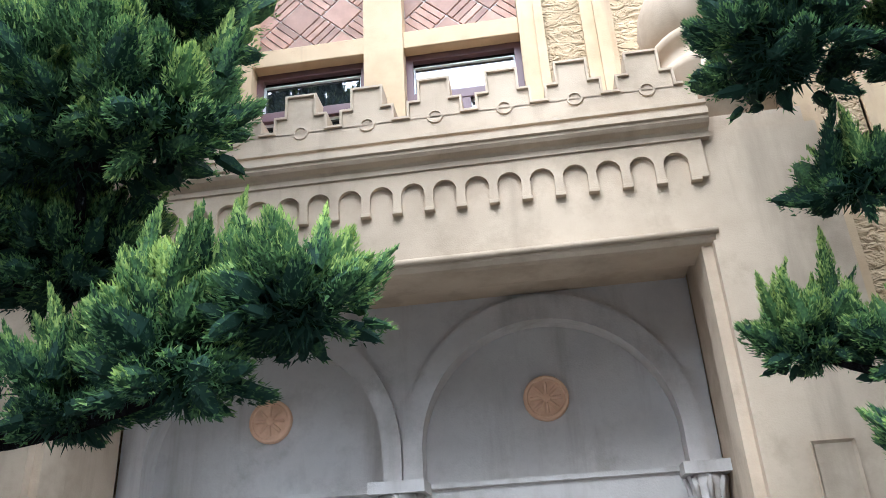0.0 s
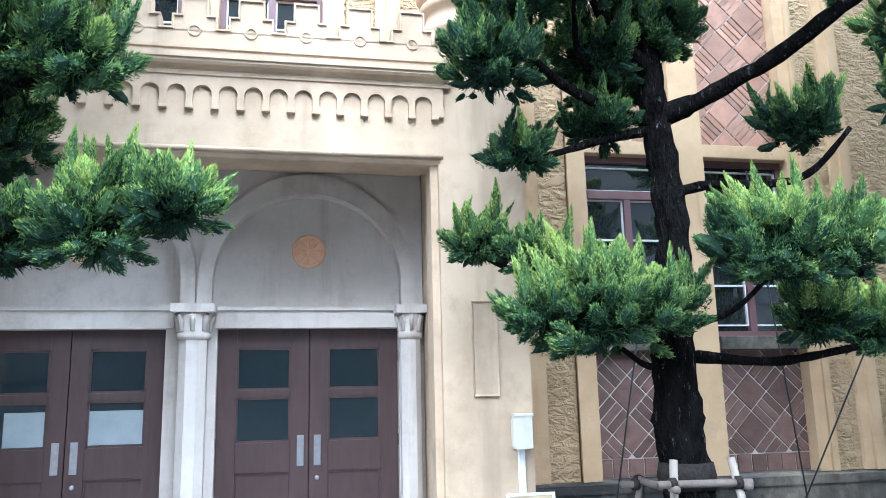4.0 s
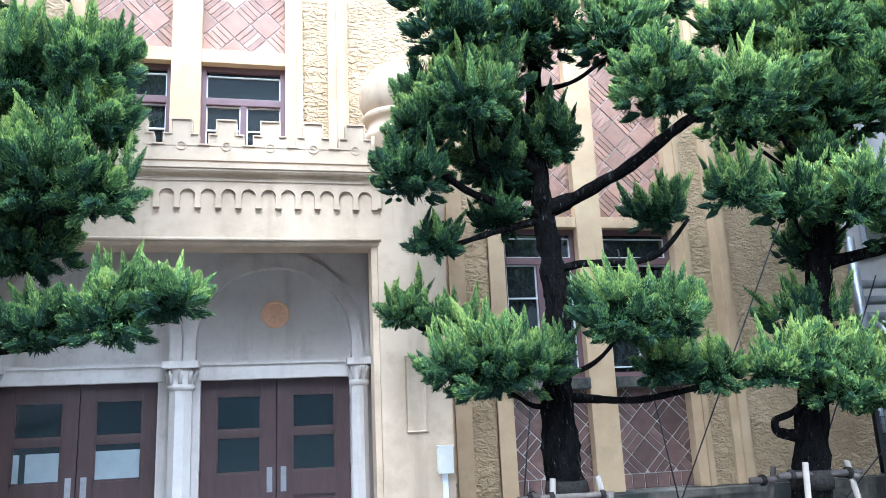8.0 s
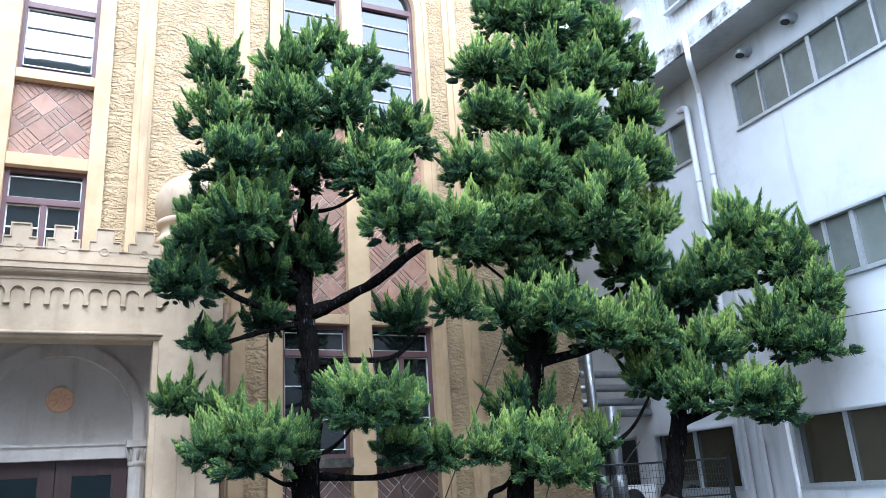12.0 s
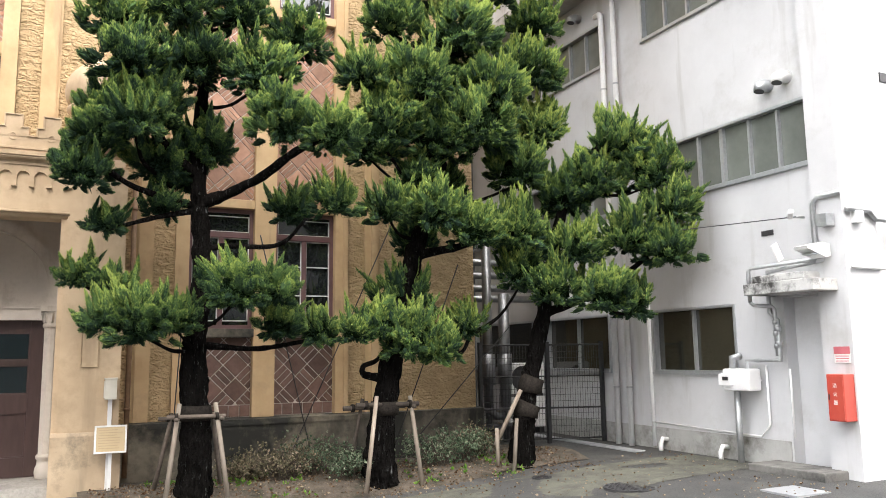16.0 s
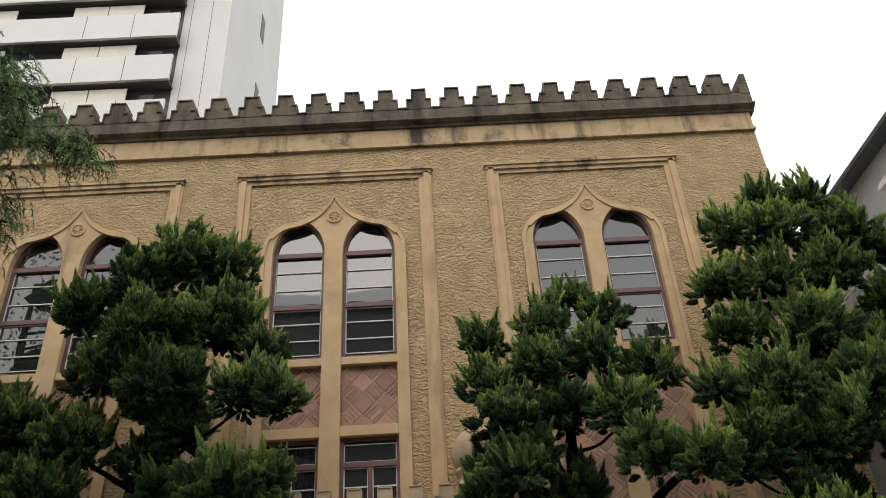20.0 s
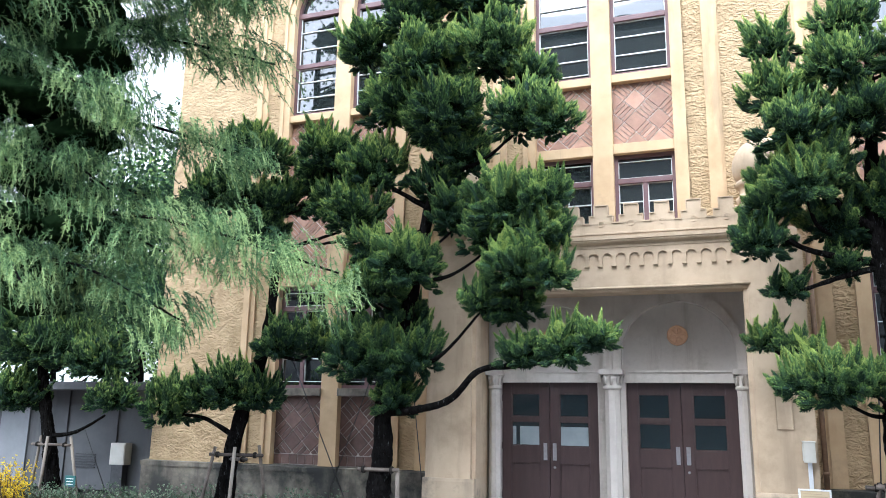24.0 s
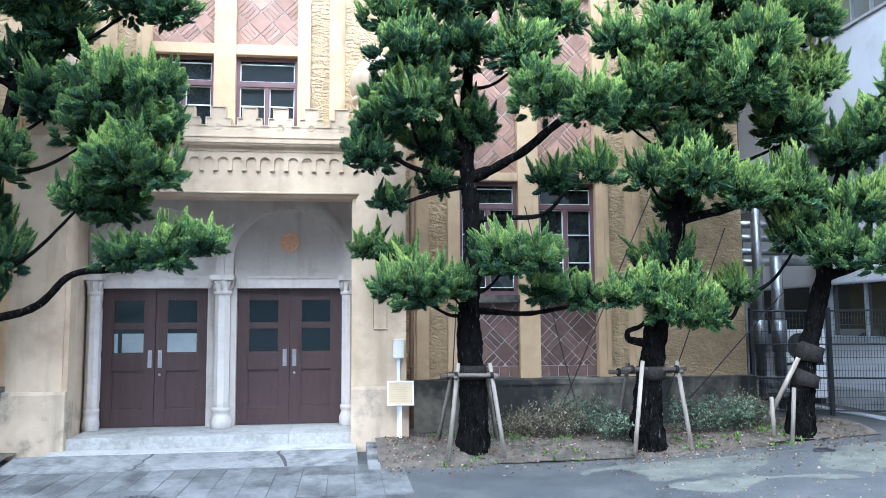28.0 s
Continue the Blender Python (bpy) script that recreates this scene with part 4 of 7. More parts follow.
# ---- steps and apron ----
for i, (x0, x1) in enumerate(((-1.87, -0.9), (-0.9, 0.1), (0.1, 1.1), (1.1, 2.04))):
    slab = tagged(boxpart("step_slab", GRANITE, None, x0 + 0.0012, x1 - 0.0012, 0.07, 1.3, -0.1, 0.158, 0.006), "pale worn granite landing slab before the doors", "step", "entrance steps", "structure")
for i in range(5):
    x0, x1 = -2.02 + 0.812 * i, -2.02 + 0.812 * (i + 1)
    tagged(boxpart("step_slab", GRANITE, None, x0 + 0.0012, x1 - 0.0012, -0.35, 0.075, -0.1, 0.004, 0.005), "pale granite kerb slab at the foot of the landing", "step", "entrance steps", "structure")
bm = bmesh.new()
prism(bm, [(-1.06, -0.2), (-1.06, -0.094), (-0.8, -0.06), (-0.35, -0.004), (-0.35, -0.2)], -2.35, 2.05, "x")
tagged(part("apron", bm, CEMENT), "sloping damp-stained cement apron below the steps", "pavement", "", "structure")



def crack(pts, w, label):
    """A dark crack with ragged edges, lying on the sloping apron."""
    bm = bmesh.new()
    rows = []
    for x, y in pts:
        z = (-0.094 + 0.034 * (y + 1.06) / 0.26 if y < -0.8 else -0.06 + 0.056 * (y + 0.8) / 0.45) + 0.003
        k = w * random.uniform(0.5, 1.5)
        rows.append((bm.verts.new((x - k, y, z)), bm.verts.new((x + k, y, z))))
    for (a, b), (c, d) in zip(rows, rows[1:]):
        bm.faces.new((a, b, d, c))
    tagged(part("crack", bm, CRACK), label, "crack", "apron cracks", "structure")


CRACK = material("wet_crack", (0.02, 0.02, 0.019), (0.05, 0.049, 0.046), 9, 0.8, 0.2)
crack([(-0.62, -0.36), (-0.63, -0.5), (-0.68, -0.62), (-0.66, -0.74), (-0.72, -0.86), (-0.7, -0.98), (-0.76, -1.05)], 0.018, "dark wet crack across the cement apron")
crack([(1.02, -0.36), (1.0, -0.48), (1.06, -0.6), (1.09, -0.72), (1.12, -0.85), (1.15, -1.05)], 0.022, "dark wet crack across the cement apron")
crack([(0.35, -0.78), (0.5, -0.73), (0.68, -0.68), (0.86, -0.6), (1.02, -0.56)], 0.012, "thin branching crack in the apron")

# ---- annex ----
AX = 10.77
annex = thing("annex_building", 13, 1, 0.15, "white-painted concrete annex with aluminium windows and a stained eave", "building")


def annex_part(name, bm, mat, label="", smooth=False):
    return under(part(name, bm, mat, None, label, smooth), annex)


HOLES = [(-2.68, -0.93, 1.37, 2.37), (0.2, 2.2, 1.37, 2.37), (2.7, 5.2, 1.37, 2.37),
         (-4.13, -1.1, 4.13, 5.04), (0.1, 3.2, 4.13, 5.04), (4.0, 7.2, 4.13, 5.04),
         (-4.12, -1.0, 6.98, 7.84), (0.1, 3.2, 6.92, 7.77), (4.0, 7.2, 6.92, 7.77)]
OPEN = HOLES + [(-4.17, -3.53, -0.1, 2.4)]
ys = sorted({-4.17, 9.0} | {h[0] for h in OPEN} | {h[1] for h in OPEN})
zs = sorted({-0.1, 8.45} | {h[2] for h in OPEN} | {h[3] for h in OPEN})
for z0, z1 in zip(zs, zs[1:]):
    run = None
    for y0, y1 in zip(ys, ys[1:]):
        hole = any(h[0] <= y0 and y1 <= h[1] and h[2] <= z0 and z1 <= h[3] for h in OPEN)
        if not hole:
            run = (run[0], y1) if run else (y0, y1)
        if run and (hole or y1 == ys[-1]):
            bm = bmesh.new()
            box(bm, AX, AX + 0.25, run[0], run[1], z0, z1)
            annex_part("wall", bm, ANNEX, "white painted wall, grey with rain streaks")
            run = None
bm = bmesh.new()
box(bm, AX - 0.13, AX + 0.5, -4.6, -4.175, -0.1, 8.45)
annex_part("corner_pier", bm, ANNEX, "white corner pier")
bm = bmesh.new()
box(bm, AX + 0.5, AX + 6, -4.4, -4.175, -0.1, 8.45)
annex_part("end_wall", bm, ANNEX, "white painted end wall")
# solid dark block in place of the unlit rooms
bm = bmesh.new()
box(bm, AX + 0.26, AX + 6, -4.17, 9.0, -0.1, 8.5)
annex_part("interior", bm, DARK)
bm = bmesh.new()
box(bm, AX - 0.015, AX, -3.5, 6.0, 0.1, 0.5)
annex_part("wall_foot", bm, FOOT, "damp cement skirting")
# eave
bm = bmesh.new()
prism(bm, [(AX + 0.3, 8.42), (10.04, 8.36), (10.04, 8.66), (AX + 0.3, 8.8)], -5.14, 8.0, "y")
annex_part("eave", bm, EAVE, "grey concrete eave")
bm = bmesh.new()
box(bm, 9.98, 10.04, -5.2, 8.0, 8.34, 8.67)
annex_part("fascia", bm, ANNEXDIRT, "eave edge streaked black with mould")
bm = bmesh.new()
prism(bm, [(-4.2, 8.42), (-5.14, 8.36), (-5.14, 8.66), (-4.2, 8.8)], AX + 0.3, AX + 6, "x")
annex_part("eave", bm, EAVE, "grey concrete eave")
bm = bmesh.new()
box(bm, 10.04, AX + 6, -5.2, -5.14, 8.34, 8.67)
annex_part("fascia", bm, ANNEXDIRT, "eave edge streaked black with mould")
bm = bmesh.new()
box(bm, AX + 0.02, AX + 6, -4.65, 8.0, 8.7, 11.12)
annex_part("upper_wall", bm, ANNEX, "white metal-clad upper wall")
bm = bmesh.new()
for i in range(126):
    y = -4.6 + 0.1 * i
    box(bm, AX + 0.013, AX + 0.022, y, y + 0.05, 8.78, 11.1)
annex_part("siding_ribs", bm, ANNEX, "fine upright siding ribs")
bm = bmesh.new()
prism(bm, [(AX - 0.35, 11.1), (AX - 0.35, 11.2), (AX + 6, 13.2), (AX + 6, 13.0)], -4.95, 8.3, "y")
annex_part("roof", bm, ROOF, "dark corrugated roof with an overhanging edge")


def alu_window(y0, y1, z0, z1, x=AX, n=4):
    w = thing("annex_window", x + 0.08, (y0 + y1) / 2, z0, "aluminium-framed window with grey panes", "window", "annex windows", "structure")
    hw, h = (y1 - y0) / 2, z1 - z0

    def b(name, mat, a0, a1, d0, d1, c0, c1):
        bm = bmesh.new()
        box(bm, d0, d1, a0, a1, c0, c1)
        return part(name, bm, mat, w)
    b("window_frame", ALU, -hw, hw, -0.1, 0.02, 0, 0.04)
    b("window_frame", ALU, -hw, hw, -0.1, 0.02, h - 0.04, h)
    b("window_sill", ALU, -hw - 0.02, hw + 0.02, -0.13, 0.0, -0.03, 0.0)
    for i in range(n + 1):
        a = -hw + (2 * hw - 0.04) * i / n
        wide = 0.07 if n > 3 and i == n // 2 else 0.035
        b("mullion", ALU, a, a + wide, -0.06 if i not in (0, n) else -0.1, 0.02, 0.04, h - 0.04)
    for i in range(n):
        a = -hw + (2 * hw - 0.04) * i / n
        b("pane", GREYPANE if z0 > 2 else DARKPANE, a + 0.03, a + 2 * hw / n, 0.0, 0.006, 0.04, h - 0.04)


for i, h in enumerate(HOLES):
    alu_window(*h, n=2 if h[2] < 2 else 6)
alu_window(-1.42, 0.06, 9.84, 10.52, AX - 0.12, 2)
alu_window(2.2, 3.6, 9.84, 10.52, AX - 0.12, 2)
# vent hoods
for y, z, big in ((-3.55, 5.35, 0), (-3.85, 5.38, 1), (-3.22, 8.2, 1), (-2.42, 8.18, 0), (-1.48, 8.15, 0), (0.75, 8.1, 0)):
    v = thing("vent_hood", AX, y, z, "round metal vent hood on the annex wall", "vent", "annex vents")
    bm = bmesh.new()
    tube(bm, [(0.01, 0, 0), (-0.12, 0, 0.0), (-0.18, 0, -0.03), (-0.2, 0, -0.1)], [0.085, 0.085, 0.085, 0.08], 14)
    part("hood", bm, PVC if big else ALU, v, "", True)
    bm = bmesh.new()
    tube(bm, [(-0.2, 0, -0.103), (-0.202, 0, -0.112)], 0.068, 14)
    part("grille", bm, DARK, v)
for y, z in ((-3.4, 10.28), (1.0, 10.38)):
    v = thing("vent_hood", AX, y, z, "square white vent hood on the upper wall", "vent", "annex vents")
    bm = bmesh.new()
    prism(bm, [(0.02, 0.14), (-0.1, 0.12), (-0.2, -0.02), (-0.2, -0.1), (0.02, -0.1)], -0.16, 0.16, "y")
    part("hood", bm, PVC, v)
# rainwater pipes
PIPEWAY = (((0, 0, 7.5), (0.0, 0.0, 7.62), (0.05, 0.12, 7.7), (0.1, 0.3, 7.74)), ((0, 0, 7.72), (-0.03, -0.03, 7.79), (-0.66, -0.57, 7.88), (-0.71, -0.61, 7.95), (-0.71, -0.61, 8.42)))
for y, x, r, way in ((-0.05, 10.66, 0.05, PIPEWAY[0]), (-0.39, 10.66, 0.046, PIPEWAY[1])):
    p = thing("downpipe", x, y, 0.2, "white plastic rainwater pipe clipped to the annex", "pipe", "annex pipes")
    tubepart("pipe", PVC, p, [(0, 0, -0.05), *way], r, 12)
    for z in (0.9, 2.6, 4.4, 6.2):
        bm = bmesh.new()
        turn_solid(bm, [(r + 0.008, z), (r + 0.008, z + 0.03)], 0, 0, 14)
        part("clip", bm, ZINC, p)
p = thing("conduit", AX - 0.03, -0.86, 0.2, "thin pale conduit down the annex wall", "pipe", "annex pipes")
tubepart("pipe", PVC, p, [(0, 0, 0), (0, 0, 2.3)], 0.03, 10)
tubepart("pipe", PVC, p, [(-0.02, -0.02, 0.38), (-0.02, -2.2, 0.33), (-0.02, -2.35, 0.5), (-0.02, -2.35, 1.3)], 0.014, 8)
# entrance canopy
c = thing("door_canopy", AX, -4.0, 2.42, "thin concrete canopy over the annex entrance", "canopy")
bm = bmesh.new()
box(bm, -0.57, 0.0, -0.46, 0.62, 0.0, 0.15, 0.012)
part("slab", bm, ANNEXDIRT, c)
boxpart("door_recess", DARK, None, AX + 0.2, AX + 0.255, -4.17, -3.53, 0.1, 2.4).parent = None
tagged(bpy.context.scene.objects["door_recess"], "shaded grey entrance door below the canopy", "door", "", "structure")
bpy.context.scene.objects["door_recess"].data.materials[0] = ANNEX
bm = bmesh.new()
box(bm, 10.22, AX, -4.4, -3.25, 0.05, 0.24, 0.015)
tagged(part("door_step", bm, CEMENT), "low cement step at the annex entrance", "step", "", "structure")


# ---- trees ----
def foliage(name, mat, verts_tris, tips, parent):
    """One mesh from a numpy soup of triangles, with a tip value for each corner."""
    me = bpy.data.meshes.new(name)
    n = len(verts_tris)
    me.vertices.add(n * 3)
    me.vertices.foreach_set("co", verts_tris.reshape(-1).astype(np.float32))
    me.loops.add(n * 3)
    me.loops.foreach_set("vertex_index", np.arange(n * 3, dtype=np.int32))
    me.polygons.add(n)
    me.polygons.foreach_set("loop_start", np.arange(0, n * 3, 3, dtype=np.int32))
    me.polygons.foreach_set("loop_total", np.full(n, 3, dtype=np.int32))
    at = me.attributes.new("tip", "FLOAT", "POINT")
    at.data.foreach_set("value", tips.reshape(-1).astype(np.float32))
    me.update()
    me.materials.append(mat)
    ob = new(name, me)
    ob.parent = parent
    return ob


RNG = np.random.default_rng(7)


def sprays(centres, dirs, size, fan=5, width=0.16, droop=0.0, tone=None, side=0.55):
    """Little fans of tapered leaf blades, two crossed triangles a blade. Returns triangles and tip values."""
    n = len(centres)
    size = np.broadcast_to(size, (n,))
    ref = RNG.normal(size=(n, 3))
    u = np.cross(dirs, ref)
    u /= np.linalg.norm(u, axis=1, keepdims=True) + 1e-9
    v = np.cross(dirs, u)
    tris, tips = [], []
    tone = np.zeros(n) if tone is None else tone
    for k in range(fan):
        a = 2 * np.pi * (k / fan) + RNG.uniform(0, 1.2, n)
        tilt = RNG.uniform(0.15, side, n) if k else np.zeros(n)
        d = dirs * np.cos(tilt)[:, None] + (u * np.cos(a)[:, None] + v * np.sin(a)[:, None]) * np.sin(tilt)[:, None]
        d[:, 2] -= droop
        ln = size * RNG.uniform(0.7, 1.25, n)
        b = centres + RNG.normal(scale=0.18, size=(n, 3)) * size[:, None]
        tip = b + d * ln[:, None]
        w = np.cross(d, RNG.normal(size=(n, 3)))
        w /= np.linalg.norm(w, axis=1, keepdims=True) + 1e-9
        q = w * (ln * width)[:, None]
        mid = b + d * (ln * 0.4)[:, None]
        tris.append(np.stack([mid - q, mid + q, tip], 1))
        tris.append(np.stack([mid + q, mid - q, b], 1))
        s = tone + RNG.normal(scale=0.08, size=n)
        tips.append(np.stack([s + 0.1, s + 0.1, s + 0.42], 1))
        tips.append(np.stack([s + 0.1, s + 0.1, s - 0.12], 1))
    return np.concatenate(tris), np.concatenate(tips)


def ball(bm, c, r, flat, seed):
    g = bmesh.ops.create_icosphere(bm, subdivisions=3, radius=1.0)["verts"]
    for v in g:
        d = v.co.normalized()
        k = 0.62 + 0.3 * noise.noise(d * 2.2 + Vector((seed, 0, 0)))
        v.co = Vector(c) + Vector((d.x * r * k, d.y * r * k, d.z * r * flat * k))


def flames(base, axis, length, wide, tall, tone, seen, dense, small):
    """Rounded tufts and tapering tongues of foliage: a mottled heart in each, coloured dim for shade, covered with fine
    sprigs.
    """
    k = len(base)
    u = np.cross(axis, np.array((0.3, 0.9, 0.2)))
    u /= np.linalg.norm(u, axis=1, keepdims=True)
    v = np.cross(axis, u)
    bend = RNG.normal(scale=0.16, size=(k, 2)) * np.where(tall, 1.0, 0.4)[:, None]

    def girth(s, of):
        full = np.interp(s, (0.0, 0.15, 0.4, 0.7, 0.9, 1.0), (0.6, 0.9, 1.0, 0.72, 0.35, 0.05))
        thin = np.interp(s, (0.0, 0.15, 0.4, 0.8, 1.0), (0.85, 1.0, 0.8, 0.36, 0.03))
        return np.where(of, thin, full)

    def spine(i, s):
        b = bend[i] * (s ** 2 * length[i])[:, None]
        return base[i] + axis[i] * (s * length[i])[:, None] + u[i] * b[:, :1] + v[i] * b[:, 1:]
    # hearts coloured dim for the shade inside: three rings and a point
    n = 5
    ang = np.arange(n) * 2 * np.pi / n
    ids = np.arange(k)
    rings, tones = [], []
    for h in (0.02, 0.35, 0.75):
        rad = (wide * girth(np.full(k, h), tall) * 0.7)[:, None, None] * RNG.uniform(0.75, 1.15, (k, n, 1))
        rings.append(spine(ids, np.full(k, h))[:, None] + (u[:, None] * np.cos(ang)[None, :, None] + v[:, None] * np.sin(ang)[None, :, None]) * rad)
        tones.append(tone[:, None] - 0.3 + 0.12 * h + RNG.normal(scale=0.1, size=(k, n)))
    rings.append(np.repeat(spine(ids, np.full(k, 0.96))[:, None], n, 1))
    tones.append(np.repeat(tone[:, None] - 0.15, n, 1))
    tris, tips = [], []
    for lo, hi, a, b in zip(rings, rings[1:], tones, tones[1:]):
        nx, ny, an, bn = np.roll(lo, -1, 1), np.roll(hi, -1, 1), np.roll(a, -1, 1), np.roll(b, -1, 1)
        tris += [np.stack([lo, nx, ny], 2).reshape(-1, 3, 3), np.stack([lo, ny, hi], 2).reshape(-1, 3, 3)]
        tips += [np.stack([a, an, bn], 2).reshape(-1, 3), np.stack([a, bn, b], 2).reshape(-1, 3)]
    # sprigs, gathered along small twigs
    m = np.maximum(12, dense * seen * 4.7 * length * wide).astype(int)
    i = np.repeat(np.arange(k), m)
    c = len(i)
    s = RNG.uniform(0, 1, c)
    th = RNG.uniform(0, 2 * np.pi, c)
    twig = np.round(th * 1.6 + s * 3 + i) / 1.6
    side = u[i] * np.cos(th)[:, None] + v[i] * np.sin(th)[:, None]
    deep = np.where(RNG.uniform(size=c) < 0.3, RNG.uniform(0.62, 0.85, c), RNG.uniform(0.82, 1.12, c))
    at = spine(i, s) + side * (wide[i] * girth(s, tall[i]) * deep)[:, None]
    up = np.array((0, 0, 1.0))
    d = axis[i] * (0.45 + 0.7 * s)[:, None] + side * (0.85 * (1 - 0.75 * s))[:, None] + up * 0.3 + RNG.normal(scale=0.36, size=(c, 3)) * (1.1 - 0.65 * s)[:, None]
    d /= np.linalg.norm(d, axis=1, keepdims=True)
    ln = small * RNG.uniform(0.5, 1.15, c)
    w = np.cross(d, side + RNG.normal(scale=0.6, size=(c, 3)))
    w /= np.linalg.norm(w, axis=1, keepdims=True) + 1e-9
    q = w * (ln * RNG.uniform(0.14, 0.24, c))[:, None]
    b0 = at - d * (ln * 0.4)[:, None]
    tris.append(np.stack([b0 - q, b0 + q, at + d * (ln * 0.6)[:, None]], 1))
    # deep and downward sprigs painted darker as shade; tips are paler growth
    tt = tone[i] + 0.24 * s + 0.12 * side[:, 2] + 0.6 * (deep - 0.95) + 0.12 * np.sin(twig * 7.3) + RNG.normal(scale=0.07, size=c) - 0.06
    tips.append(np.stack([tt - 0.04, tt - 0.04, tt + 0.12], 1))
    return np.concatenate(tris), np.concatenate(tips)


def juniper_clump(tree, ox, oy, oz, c, r, seed, tone_shift=0.0, flat=0.72, spikes=0.24, dens=1.0):
    """A cloud of juniper foliage: rounded tufts and pointed spires that sweep out and up over a heart coloured dark for
    shade.
    """
    c = np.array(c) - np.array((ox, oy, oz))
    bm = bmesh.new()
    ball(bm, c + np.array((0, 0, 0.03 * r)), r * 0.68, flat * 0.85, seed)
    heart = part("shade_core", bm, JUNIPER_SHADE, tree, "", True)
    k = int(18 + 78 * (r / 0.4) ** 1.7)
    body = np.array((RNG.uniform(1.05, 1.3), RNG.uniform(1.05, 1.3), RNG.uniform(0.95, 1.15) * flat)) * r
    q = RNG.normal(size=(k, 3))
    q[:, 2] += 0.3
    q /= np.linalg.norm(q, axis=1, keepdims=True)
    q[:, 2] = np.maximum(q[:, 2], -0.5)
    lump = np.array([0.86 + 0.55 * noise.noise(Vector(d) * 1.8 + Vector((seed * 1.3, 2, 0))) for d in q])
    base = c + q * body * (0.66 * lump)[:, None]
    up = np.clip(q[:, 2], -0.5, 1)
    lean = np.append(RNG.normal(scale=0.09, size=2), 0.0)
    axis = q * np.array((0.85, 0.85, 0.35)) + np.array((0, 0, 1.0)) * (0.56 + 0.35 * up)[:, None] + RNG.normal(scale=0.2, size=q.shape) + lean
    low = up < -0.2
    axis[low] = q[low] * np.array((1, 1, 0.3)) + RNG.normal(scale=0.22, size=(low.sum(), 3))
    length = RNG.uniform(0.12, 0.25, k) * (0.65 + 0.8 * r)
    wide = length * RNG.uniform(0.33, 0.47, k)
    length[low] *= 0.75
    wide[low] *= 0.7
    tall = (RNG.uniform(size=k) < spikes) & (up > 0.0)
    length[tall] = RNG.uniform(0.17, 0.46, tall.sum()) * (0.6 + 0.8 * r)
    wide[tall] = RNG.uniform(0.026, 0.044, tall.sum()) + 0.07 * length[tall]
    axis[tall] = axis[tall] * 0.5 + np.array((0, 0, 0.6)) + lean + RNG.normal(scale=0.1, size=(tall.sum(), 3))
    axis /= np.linalg.norm(axis, axis=1, keepdims=True)
    # tops painted lighter, undersides darker, like daylight; the 0.2 marks random yellow tufts
    tone = tone_shift + 0.33 + 0.22 * q[:, 2] + RNG.normal(scale=0.09, size=k) + np.where(RNG.uniform(size=k) < 0.14, 0.2, 0.0) * (up > 0.1)
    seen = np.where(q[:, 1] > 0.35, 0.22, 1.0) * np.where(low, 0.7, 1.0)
    near = -3.2 < c[0] + ox < 5.2 and c[2] + oz < 4.8
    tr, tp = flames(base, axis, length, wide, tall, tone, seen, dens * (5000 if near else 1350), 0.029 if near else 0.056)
    # short sprigs that cover the heart, coloured dim as shade and lighter on top
    n = int((1100 if near else 400) * (r / 0.4) ** 2)
    d = RNG.normal(size=(n, 3))
    d /= np.linalg.norm(d, axis=1, keepdims=True)
    k = np.array([0.62 + 0.3 * noise.noise(Vector(e) * 2.2 + Vector((seed, 0, 0))) for e in d])
    at = c + np.array((0, 0, 0.03 * r)) + d * np.array((1, 1, flat * 0.85)) * (0.68 * r * k)[:, None]
    run = d + RNG.normal(scale=0.6, size=(n, 3)) + np.array((0, 0, 0.3))
    run /= np.linalg.norm(run, axis=1, keepdims=True)
    w = np.cross(run, RNG.normal(size=(n, 3)))
    w /= np.linalg.norm(w, axis=1, keepdims=True) + 1e-9
    w *= 0.009
    far = at + run * RNG.uniform(0.05, 0.1, n)[:, None]
    tr = np.concatenate([tr, np.stack([at - w, at + w, far], 1)])
    t0 = tone_shift - 0.02 + 0.12 * d[:, 2] + RNG.normal(scale=0.1, size=n)
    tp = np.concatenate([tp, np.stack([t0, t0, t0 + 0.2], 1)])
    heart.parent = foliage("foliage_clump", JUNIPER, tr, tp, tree)


